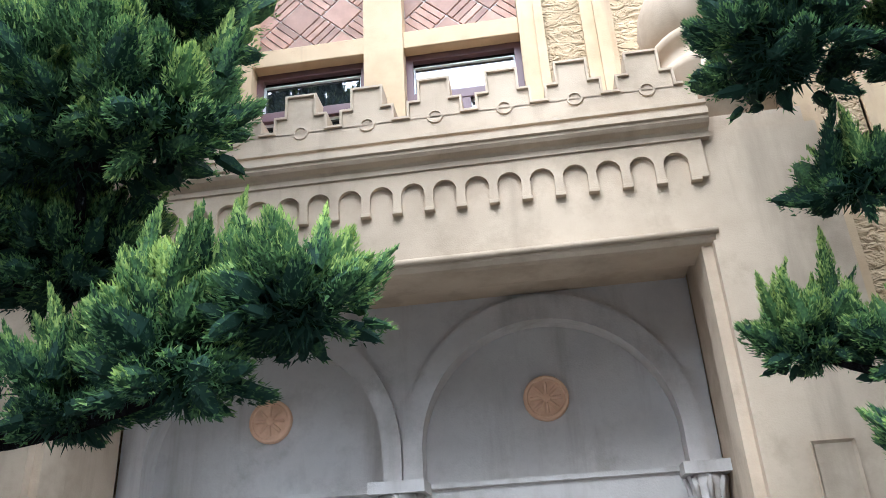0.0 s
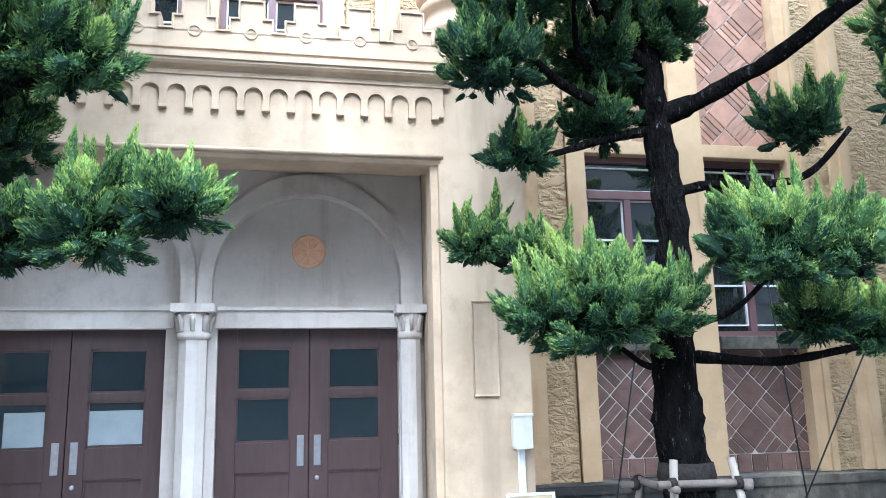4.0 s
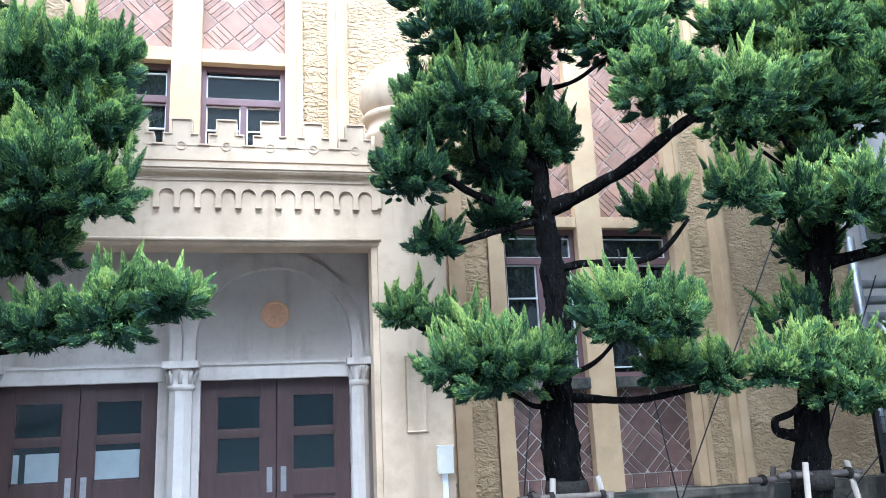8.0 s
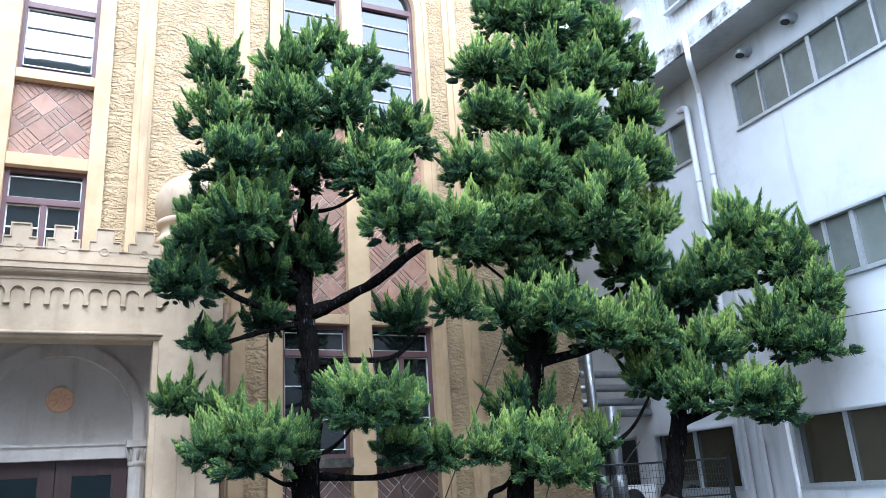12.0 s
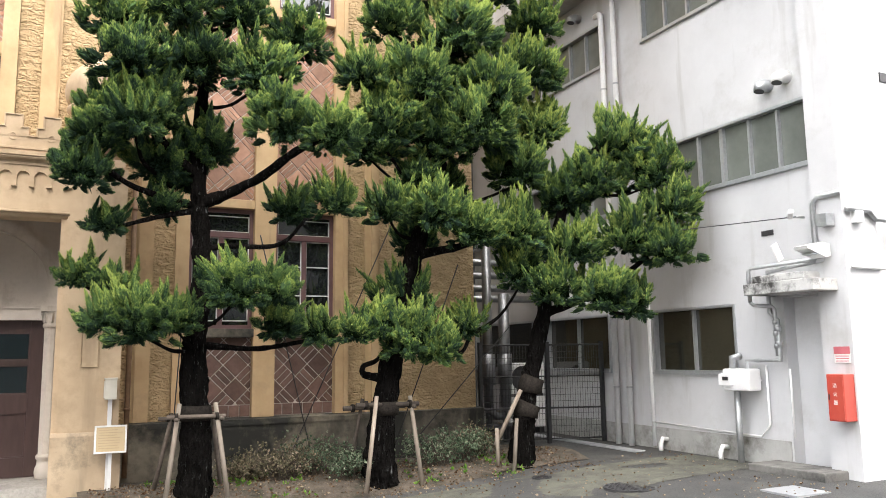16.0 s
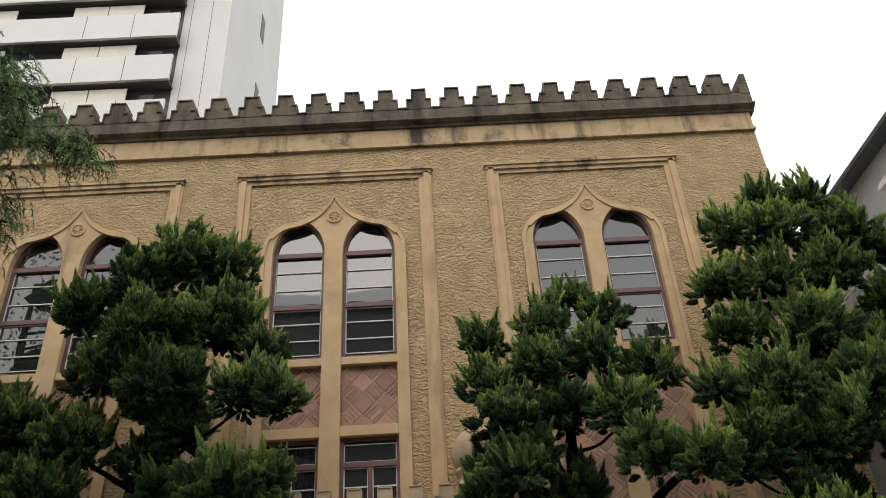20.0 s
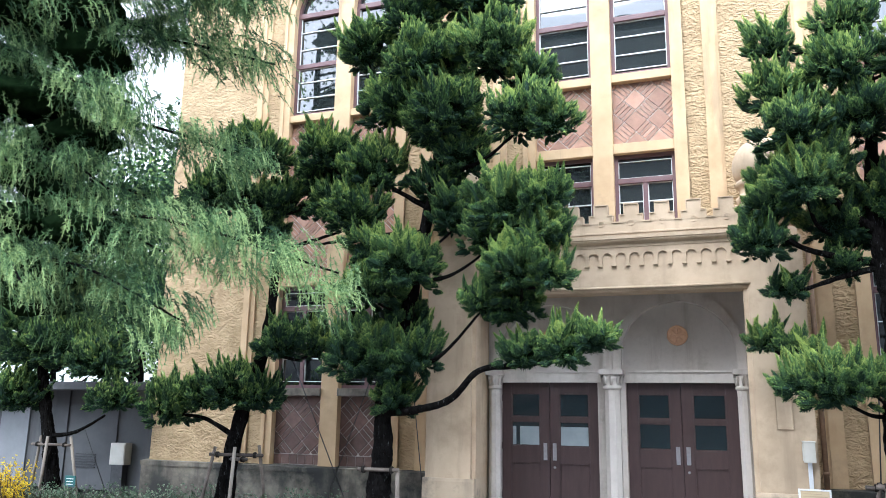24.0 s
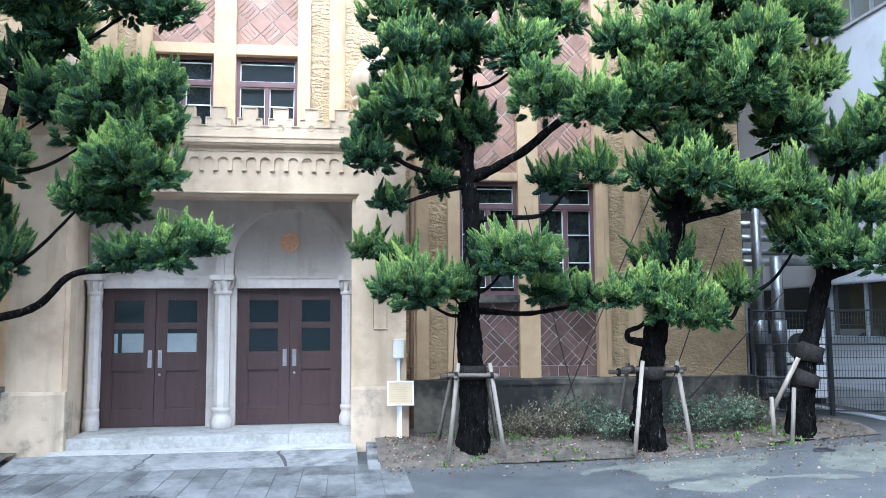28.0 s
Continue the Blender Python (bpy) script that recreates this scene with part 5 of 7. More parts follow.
def limb(tree, o, pts, r0, r1, name="branch"):
    """A bent limb through points, smoothed, that thins along its way."""
    pts = [Vector(p) - Vector(o) for p in pts]
    fine = []
    for i in range(len(pts) - 1):
        p0, p1, p2, p3 = pts[max(i - 1, 0)], pts[i], pts[i + 1], pts[min(i + 2, len(pts) - 1)]
        cuts = 16 if name == "trunk" else 8
        for k in range(cuts):
            t = k / cuts
            q = 0.5 * (2 * p1 + (p2 - p0) * t + (2 * p0 - 5 * p1 + 4 * p2 - p3) * t * t + (3 * p1 - p0 - 3 * p2 + p3) * t ** 3)
            fine.append(q + 0.012 * Vector((noise.noise(q * 5), noise.noise(q * 5 + Vector((9, 0, 0))), 0)))
    fine.append(pts[-1])
    n = len(fine) - 1
    bm = bmesh.new()
    tube(bm, fine, [(r1 + (r0 - r1) * (0.72 * (1 - i / n) + 0.28 * (1 - i / n) ** 6)) * (1 + 0.16 * noise.noise(fine[i] * 7)) for i in range(n + 1)], 40 if name == "trunk" else 10)
    # fissured bark
    rings = 40 if name == "trunk" else 10
    bm.verts.ensure_lookup_table()
    for i, v in enumerate(bm.verts):
        ctr = fine[min(i // rings, n)]
        w = v.co + Vector(o)
        g = 0.5 - 1.6 * abs(noise.noise(Vector((w.x * 13, w.y * 13, w.z * 2.2)))) + 0.5 * noise.noise(Vector((w.x * 36, w.y * 36, w.z * 9)))
        v.co = ctr + (v.co - ctr) * (1 + (0.3 if name == "trunk" else 0.2) * g)
    return part(name, bm, BARK, tree, "", name != "trunk")


def juniper(o, trunk, r0, r1, clumps, limbs, label, tone_shift=0.0, dens=1.0, spikes=0.4):
    t = thing("juniper_tree", *o, label, "tree", "clipped junipers")
    limb(t, o, trunk, r0, r1, "trunk")
    for l in limbs:
        limb(t, o, l[1:], l[0], l[0] * 0.4)
    for i, c in enumerate(clumps):
        x, y, z, r = c[:4]
        juniper_clump(t, *o, (x, y, z), r, i * 3.1 + o[0], tone_shift + (c[4] if len(c) > 4 else 0.0), 0.98 if r > 0.3 else 0.8, spikes, dens)
    # stems: every cloud hangs on the nearest cloud or trunk point further in
    def out(p):
        k = min(trunk, key=lambda q: abs(q[2] - p[2]))
        return math.hypot(p[0] - k[0], p[1] - k[1])
    spine = [Vector(trunk[i]).lerp(Vector(trunk[i + 1]), f) for i in range(2, len(trunk) - 1) for f in (0.0, 0.33, 0.66)]
    for c in clumps:
        p = Vector((c[0], c[1], c[2] - 0.25 * c[3]))
        if out(p) < 0.45 or any((Vector(q) - p).length < 0.55 for l in limbs for q in l[2:]):
            continue
        inner = [Vector((q[0], q[1], q[2] - 0.3 * q[3])) for q in clumps if out(q) < out(p) - 0.25]
        s = min(inner + spine, key=lambda q: (q - p).length + 1.2 * max(0.0, q.z - p.z + 0.1))
        mid = s.lerp(p, 0.5) + Vector((random.uniform(-0.08, 0.08), random.uniform(-0.05, 0.05), -0.12 * (p - s).length))
        limb(t, o, [s, mid, p], 0.024 + 0.014 * (p - s).length, 0.014)
    return t


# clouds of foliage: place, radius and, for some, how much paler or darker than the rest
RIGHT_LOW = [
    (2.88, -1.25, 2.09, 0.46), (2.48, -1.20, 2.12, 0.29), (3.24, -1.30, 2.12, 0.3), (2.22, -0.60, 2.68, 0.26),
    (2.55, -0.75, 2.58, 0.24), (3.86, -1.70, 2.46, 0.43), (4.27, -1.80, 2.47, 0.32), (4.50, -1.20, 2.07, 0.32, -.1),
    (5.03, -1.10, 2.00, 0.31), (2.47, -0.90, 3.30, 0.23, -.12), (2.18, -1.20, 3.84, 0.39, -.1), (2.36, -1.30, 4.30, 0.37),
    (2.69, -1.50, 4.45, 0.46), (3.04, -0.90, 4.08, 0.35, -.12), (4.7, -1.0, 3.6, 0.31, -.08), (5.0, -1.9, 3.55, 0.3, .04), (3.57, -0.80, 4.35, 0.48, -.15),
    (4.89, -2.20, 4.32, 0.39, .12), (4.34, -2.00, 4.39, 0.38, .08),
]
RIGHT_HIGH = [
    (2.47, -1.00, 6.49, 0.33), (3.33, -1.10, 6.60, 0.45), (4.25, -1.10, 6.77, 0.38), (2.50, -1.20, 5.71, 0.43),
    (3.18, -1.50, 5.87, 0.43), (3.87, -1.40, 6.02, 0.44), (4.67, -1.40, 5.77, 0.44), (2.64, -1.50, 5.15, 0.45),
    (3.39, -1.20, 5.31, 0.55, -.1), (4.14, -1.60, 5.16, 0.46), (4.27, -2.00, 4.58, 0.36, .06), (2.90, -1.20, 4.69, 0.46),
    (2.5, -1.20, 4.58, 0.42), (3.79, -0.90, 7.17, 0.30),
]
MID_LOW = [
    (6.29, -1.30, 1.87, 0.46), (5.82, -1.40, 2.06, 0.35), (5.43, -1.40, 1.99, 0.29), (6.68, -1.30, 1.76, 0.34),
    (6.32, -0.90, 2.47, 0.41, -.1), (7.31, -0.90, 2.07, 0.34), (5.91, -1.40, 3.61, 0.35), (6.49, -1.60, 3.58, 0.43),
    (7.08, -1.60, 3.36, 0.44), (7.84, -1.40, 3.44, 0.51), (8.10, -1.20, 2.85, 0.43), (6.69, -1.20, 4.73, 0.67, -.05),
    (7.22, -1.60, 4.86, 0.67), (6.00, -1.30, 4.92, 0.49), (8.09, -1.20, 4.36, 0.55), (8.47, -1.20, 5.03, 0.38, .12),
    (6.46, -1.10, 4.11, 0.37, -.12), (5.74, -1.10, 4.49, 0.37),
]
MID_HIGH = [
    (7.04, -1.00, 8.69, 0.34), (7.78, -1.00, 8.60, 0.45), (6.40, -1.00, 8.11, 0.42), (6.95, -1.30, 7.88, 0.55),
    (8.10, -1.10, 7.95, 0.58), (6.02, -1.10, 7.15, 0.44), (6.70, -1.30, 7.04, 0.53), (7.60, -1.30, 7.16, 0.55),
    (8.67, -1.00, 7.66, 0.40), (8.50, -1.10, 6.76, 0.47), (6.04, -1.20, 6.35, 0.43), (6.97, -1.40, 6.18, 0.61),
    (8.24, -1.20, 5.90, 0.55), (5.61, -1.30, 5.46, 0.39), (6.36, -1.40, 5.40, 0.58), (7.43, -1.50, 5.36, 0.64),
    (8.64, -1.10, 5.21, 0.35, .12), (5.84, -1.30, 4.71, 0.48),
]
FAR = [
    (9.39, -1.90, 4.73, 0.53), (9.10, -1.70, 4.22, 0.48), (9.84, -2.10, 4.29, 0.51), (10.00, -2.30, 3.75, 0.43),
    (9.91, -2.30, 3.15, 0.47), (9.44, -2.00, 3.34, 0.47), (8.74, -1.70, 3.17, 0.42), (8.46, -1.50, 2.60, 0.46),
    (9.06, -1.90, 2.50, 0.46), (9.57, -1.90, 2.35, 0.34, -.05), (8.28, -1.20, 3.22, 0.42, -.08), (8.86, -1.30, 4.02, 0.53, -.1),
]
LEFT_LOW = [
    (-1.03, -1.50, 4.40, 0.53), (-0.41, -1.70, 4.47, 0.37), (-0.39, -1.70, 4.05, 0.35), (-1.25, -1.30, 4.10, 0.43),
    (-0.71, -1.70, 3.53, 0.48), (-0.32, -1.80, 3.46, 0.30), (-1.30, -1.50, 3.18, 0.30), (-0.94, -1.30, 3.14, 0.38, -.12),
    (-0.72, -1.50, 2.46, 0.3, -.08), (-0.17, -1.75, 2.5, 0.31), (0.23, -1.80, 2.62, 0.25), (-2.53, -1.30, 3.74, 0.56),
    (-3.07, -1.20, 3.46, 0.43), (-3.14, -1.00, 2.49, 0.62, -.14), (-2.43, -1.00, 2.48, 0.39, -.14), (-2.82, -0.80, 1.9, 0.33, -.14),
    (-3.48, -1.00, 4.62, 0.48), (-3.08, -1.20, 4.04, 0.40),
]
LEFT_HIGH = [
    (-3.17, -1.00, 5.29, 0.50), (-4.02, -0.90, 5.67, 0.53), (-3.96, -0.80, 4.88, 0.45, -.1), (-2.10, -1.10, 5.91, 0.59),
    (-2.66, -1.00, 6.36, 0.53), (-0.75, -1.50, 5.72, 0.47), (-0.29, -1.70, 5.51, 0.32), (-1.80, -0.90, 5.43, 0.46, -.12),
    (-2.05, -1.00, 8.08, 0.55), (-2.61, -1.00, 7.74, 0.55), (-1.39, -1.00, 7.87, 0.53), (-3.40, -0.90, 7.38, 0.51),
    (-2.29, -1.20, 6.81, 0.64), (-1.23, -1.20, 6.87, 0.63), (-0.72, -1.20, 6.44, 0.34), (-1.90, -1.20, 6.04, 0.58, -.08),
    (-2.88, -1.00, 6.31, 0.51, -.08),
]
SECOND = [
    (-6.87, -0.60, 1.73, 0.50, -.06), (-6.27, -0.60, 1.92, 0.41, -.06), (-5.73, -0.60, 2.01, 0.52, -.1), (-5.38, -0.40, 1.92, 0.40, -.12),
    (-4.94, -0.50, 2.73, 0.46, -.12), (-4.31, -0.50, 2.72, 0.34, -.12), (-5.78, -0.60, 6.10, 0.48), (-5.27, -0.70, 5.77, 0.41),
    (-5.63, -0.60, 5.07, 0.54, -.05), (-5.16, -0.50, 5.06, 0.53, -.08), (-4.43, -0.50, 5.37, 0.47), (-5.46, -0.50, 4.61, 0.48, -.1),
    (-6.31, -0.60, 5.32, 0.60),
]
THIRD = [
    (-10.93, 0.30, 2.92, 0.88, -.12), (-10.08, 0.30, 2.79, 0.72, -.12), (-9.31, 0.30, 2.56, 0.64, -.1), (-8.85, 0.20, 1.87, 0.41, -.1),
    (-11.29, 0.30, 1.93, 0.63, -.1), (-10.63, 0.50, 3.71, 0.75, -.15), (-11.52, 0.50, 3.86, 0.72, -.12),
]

juniper((3.57, -0.9, 0.1), [(3.57, -0.9, 0.0), (3.57, -0.9, 0.8), (3.52, -0.9, 1.8), (3.6, -0.9, 2.77), (3.53, -0.9, 3.7), (3.5, -0.9, 4.6), (3.58, -0.95, 5.5), (3.6, -1.0, 6.8)], 0.21, 0.04,
        # the two extra clumps are darkened to stand in for shade by the trunk
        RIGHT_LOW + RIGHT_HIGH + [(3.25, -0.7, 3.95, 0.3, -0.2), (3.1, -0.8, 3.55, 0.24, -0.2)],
        [(0.09, (3.55, -0.9, 3.65), (3.84, -1.0, 3.76), (4.2, -1.5, 3.93), (4.48, -2.0, 4.15), (4.8, -2.2, 4.3)),
         (0.06, (3.55, -0.9, 1.85), (3.7, -0.95, 1.85), (4.28, -1.0, 1.81), (4.87, -1.1, 1.9)),
         (0.05, (3.6, -0.9, 3.05), (3.85, -1.0, 3.1), (4.48, -1.2, 3.12), (4.78, -1.4, 3.45)),
         (0.06, (3.5, -0.9, 3.6), (3.07, -1.0, 3.67), (2.6, -1.2, 3.8), (2.2, -1.3, 4.1)),
         (0.05, (3.5, -0.9, 3.55), (3.0, -0.9, 3.42), (2.5, -0.9, 3.25)),
         (0.07, (3.5, -0.9, 4.0), (3.1, -1.1, 4.3), (2.7, -1.3, 4.9), (2.5, -1.2, 5.5))],
        "clipped juniper with cloud-like dark green foliage, staked beside the porch")
juniper((5.98, -1.0, 0.06), [(5.96, -1.0, 0.0), (5.93, -1.0, 0.47), (6.08, -1.0, 1.45), (6.4, -1.0, 2.85), (6.6, -1.0, 3.57), (6.9, -1.0, 4.5), (7.0, -1.05, 6.0), (7.1, -1.05, 8.2)], 0.23, 0.04,
        # three added clumps, coloured dark like the shade round the trunk
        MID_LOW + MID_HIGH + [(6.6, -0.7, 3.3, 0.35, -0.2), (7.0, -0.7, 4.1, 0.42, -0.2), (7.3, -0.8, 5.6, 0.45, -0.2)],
        [(0.06, (6.0, -1.0, 1.4), (5.72, -1.0, 1.45), (5.7, -1.0, 1.56), (5.85, -1.05, 1.63), (5.9, -1.2, 1.75)),
         (0.06, (6.3, -1.0, 2.4), (6.9, -1.0, 2.0), (7.2, -0.9, 1.72), (7.35, -0.9, 1.9)),
         (0.08, (6.5, -1.0, 3.1), (7.0, -1.3, 3.2), (7.6, -1.4, 3.4))],
        "tall clipped juniper with a leaning dark trunk, tied to stakes", tone_shift=0.08, spikes=0.46)
juniper((8.16, -1.0, 0.08), [(8.12, -1.0, 0.0), (8.18, -1.0, 0.65), (8.34, -1.0, 1.43), (8.5, -1.1, 2.2), (8.62, -1.2, 3.0), (8.8, -1.4, 4.0), (9.2, -1.7, 4.8)], 0.19, 0.05, FAR,
        [(0.08, (8.55, -1.1, 2.3), (9.2, -1.6, 2.6), (9.8, -2.0, 3.1))],
        "leaning juniper with bandaged trunk at the end of the bed", tone_shift=0.05, spikes=0.46)
juniper((-3.08, -0.78, 0.0), [(-3.08, -0.78, -0.05), (-3.05, -0.8, 0.6), (-2.99, -0.8, 1.26), (-3.0, -0.8, 1.9), (-2.62, -0.9, 3.2), (-2.36, -0.9, 4.5), (-2.2, -0.9, 5.5), (-2.0, -1.0, 7.4)], 0.2, 0.05,
        # the last three clumps are added dark, as shade within the crown
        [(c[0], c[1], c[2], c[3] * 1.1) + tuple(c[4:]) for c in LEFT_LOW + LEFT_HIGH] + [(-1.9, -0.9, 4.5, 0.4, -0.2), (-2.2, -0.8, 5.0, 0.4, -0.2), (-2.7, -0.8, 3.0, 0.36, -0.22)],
        [(0.068, (-2.95, -0.8, 1.75), (-2.43, -1.0, 1.78), (-1.81, -1.3, 1.93), (-1.34, -1.5, 2.3), (-0.8, -1.5, 2.36), (-0.1, -1.75, 2.44)),
         (0.05, (-2.4, -0.9, 4.35), (-3.2, -0.9, 4.35), (-4.2, -0.8, 4.3)),
         (0.05, (-2.3, -0.9, 4.7), (-2.8, -0.95, 5.0), (-3.1, -1.0, 5.2))],
        "clipped juniper with cloud-like foliage and a long low bough")
juniper((-5.86, -0.45, 0.0), [(-5.86, -0.45, -0.05), (-5.83, -0.45, 0.65), (-5.7, -0.45, 1.46), (-5.32, -0.45, 2.65), (-5.2, -0.45, 3.57), (-5.17, -0.45, 4.5), (-5.3, -0.5, 5.6)], 0.17, 0.04, SECOND,
        [(0.05, (-5.2, -0.45, 4.3), (-4.5, -0.6, 4.4), (-3.9, -0.7, 4.5)), (0.05, (-5.7, -0.45, 1.3), (-6.3, -0.5, 1.6), (-6.8, -0.6, 1.65))],
        "slim leaning juniper with sparse clouds of foliage, braced by stakes")
juniper((-10.3, 0.45, 0.05), [(-10.28, 0.45, 0.0), (-10.4, 0.4, 0.95), (-10.68, 0.4, 1.93), (-10.98, 0.4, 3.15), (-11.1, 0.5, 4.2)], 0.17, 0.05, THIRD,
        [(0.05, (-10.4, 0.4, 1.2), (-9.7, 0.3, 1.3), (-9.0, 0.2, 1.6))],
        "small dark juniper braced by stakes beside the shed", dens=0.7)

# ---- cedar ----
def cedar(o, boughs, top):
    t = thing("cedar_tree", *o, "weeping cedar with drooping pale green needles in tiers", "tree")
    limb(t, o, [(o[0], o[1], o[2] - 0.1), (o[0] + 0.1, o[1], 3), (o[0], o[1], top)], 0.28, 0.05, "trunk")
    for bx, by, bz, zs, tone_shift in boughs:
        a, b = Vector((o[0], o[1], zs)), Vector((bx, by, bz))
        mid = a.lerp(b, 0.55) + Vector((0, 0, 0.35))
        limb(t, o, [a, mid, b], 0.04, 0.01)
        ln = (b - a).length
        m = int(170 * ln)
        s = RNG.uniform(0.08, 1.0, m) ** 0.8
        A, M, B = np.array(a), np.array(mid), np.array(b)
        p = ((1 - s) ** 2)[:, None] * A + (2 * s * (1 - s))[:, None] * (2 * M - 0.5 * A - 0.5 * B) + (s ** 2)[:, None] * B
        wide = (1.05 - s) * 0.9 + 0.12
        p = p + np.stack([RNG.normal(scale=0.28, size=m) * wide, RNG.normal(scale=0.62, size=m) * wide, RNG.normal(scale=0.16, size=m) - 0.08 * wide], 1)
        out = (B - A) / ln
        # hanging strands in plumes: each leaves the bough outwards and then droops, feathered with fine needles
        plume = np.arange(m) // 9
        lead = RNG.normal(scale=0.5, size=(m, 3))[plume] * np.array((1, 1, 0.4)) + out * 0.6
        p = p[plume * 9] + RNG.normal(scale=(0.12, 0.12, 0.05), size=(m, 3))
        side = lead + RNG.normal(scale=0.16, size=(m, 3))
        hang = RNG.uniform(0.16, 0.34, m)[plume] * RNG.uniform(0.75, 1.2, m)
        tone = tone_shift + 0.24 + RNG.normal(scale=0.2, size=m)[plume] + RNG.normal(scale=0.05, size=m)
        tris, tips = [], []

        def strand(f):
            q = p + side * (hang * f * (1 - 0.3 * f))[:, None]
            q[:, 2] -= hang * (f ** 1.6) * 0.8
            return q
        for i in range(26):
            f = (i + RNG.uniform(0, 1, m)) / 26
            q = strand(f)
            run = side * (1 - 0.6 * f)[:, None] - np.array((0, 0, 1.6)) * (f ** 0.8)[:, None]
            run /= np.linalg.norm(run, axis=1, keepdims=True)
            d = RNG.normal(size=(m, 3)) * 1.2 + run * 0.9
            d /= np.linalg.norm(d, axis=1, keepdims=True)
            w = np.cross(d, RNG.normal(size=(m, 3)))
            w /= np.linalg.norm(w, axis=1, keepdims=True) + 1e-9
            w *= 0.0055
            tris.append(np.stack([q - w, q + w, q + d * RNG.uniform(0.035, 0.07, m)[:, None] * (1.15 - 0.5 * f)[:, None]], 1) - np.array(o))
            # strand ends are paler growth; the darker root also paints shade within
            t0 = tone + 0.3 * f
            tips.append(np.stack([t0, t0, t0 + 0.1], 1))
        for i in range(3):
            f0, f1 = np.full(m, i / 3), np.full(m, (i + 1) / 3)
            a0, a1 = strand(f0), strand(f1)
            w = np.cross(a1 - a0, RNG.normal(size=(m, 3)))
            w /= np.linalg.norm(w, axis=1, keepdims=True) + 1e-9
            w *= 0.007
            tris.append(np.stack([a0 - w, a0 + w, a1], 1) - np.array(o))
            t0 = tone + 0.1 * i - 0.1
            tips.append(np.stack([t0, t0, t0 + 0.1], 1))
        tr, tp = np.concatenate(tris), np.concatenate(tips)
        foliage("bough_foliage", CEDAR, tr, tp, t)
    # solid dark balls put in as the shade between the boughs
    for bx, by, bz, zs, tone_shift in boughs:
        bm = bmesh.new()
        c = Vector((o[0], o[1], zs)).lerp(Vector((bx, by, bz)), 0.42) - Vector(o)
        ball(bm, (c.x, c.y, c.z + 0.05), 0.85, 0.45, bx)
        part("shade_core", bm, JUNIPER_SHADE, t, "inner ball coloured dark for shade", True)
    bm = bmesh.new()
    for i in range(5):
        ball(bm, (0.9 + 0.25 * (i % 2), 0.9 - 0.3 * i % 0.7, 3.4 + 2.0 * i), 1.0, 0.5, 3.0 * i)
    part("shade_core", bm, JUNIPER_SHADE, t, "inner ball coloured dark for shade", True)
    return t


cedar((-8.3, -3.8, -0.08), [(-2.15, -4.0, 3.2, 4.3, 0.2), (-3.7, -3.4, 4.8, 5.6, 0.05), (-3.9, -4.3, 2.7, 3.7, 0.1), (-5.0, -3.1, 2.7, 3.6, -0.15), (-5.6, -4.9, 3.1, 4.0, 0.2),
                            (-3.3, -3.7, 5.9, 6.7, 0.05), (-3.2, -4.2, 6.5, 7.2, 0.0), (-2.2, -4.0, 7.9, 8.9, 0.0), (-3.3, -3.6, 9.0, 9.8, -0.05), (-4.2, -4.5, 8.3, 9.0, 0.0),
                            (-4.6, -4.6, 5.2, 6.0, 0.1), (-4.4, -3.0, 4.0, 4.9, -0.15), (-6.2, -4.8, 4.6, 5.2, 0.15), (-4.8, -3.0, 7.3, 8.0, -0.1), (-4.4, -4.0, 10.2, 10.6, 0.0), (-5.8, -4.9, 6.9, 7.4, 0.05),
                            (-6.2, -6.0, 5.4, 6.0, 0.1), (-6.9, -5.9, 3.5, 4.2, 0.15), (-5.4, -5.6, 6.6, 7.2, 0.05), (-5.7, -3.6, 5.6, 6.2, 0.0), (-5.1, -4.3, 4.3, 5.2, 0.05), (-6.0, -5.2, 8.3, 8.8, 0.0), (-6.3, -3.4, 3.2, 3.9, -0.1),
                            (-2.9, -4.4, 8.6, 9.3, 0.0), (-3.8, -4.9, 7.4, 8.1, 0.05), (-3.0, -3.9, 7.0, 7.8, -0.05), (-4.9, -5.2, 9.2, 9.6, 0.0), (-3.9, -3.4, 9.9, 10.2, -0.05), (-5.0, -3.9, 8.9, 9.4, -0.1), (-4.9, -3.7, 6.5, 7.0, -0.1), (-5.6, -4.2, 7.6, 8.1, -0.1), (-6.4, -4.2, 6.0, 6.5, -0.1), (-7.0, -5.0, 5.2, 5.8, 0.0), (-4.6, -3.9, 3.6, 4.4, 0.05)], 12.0)


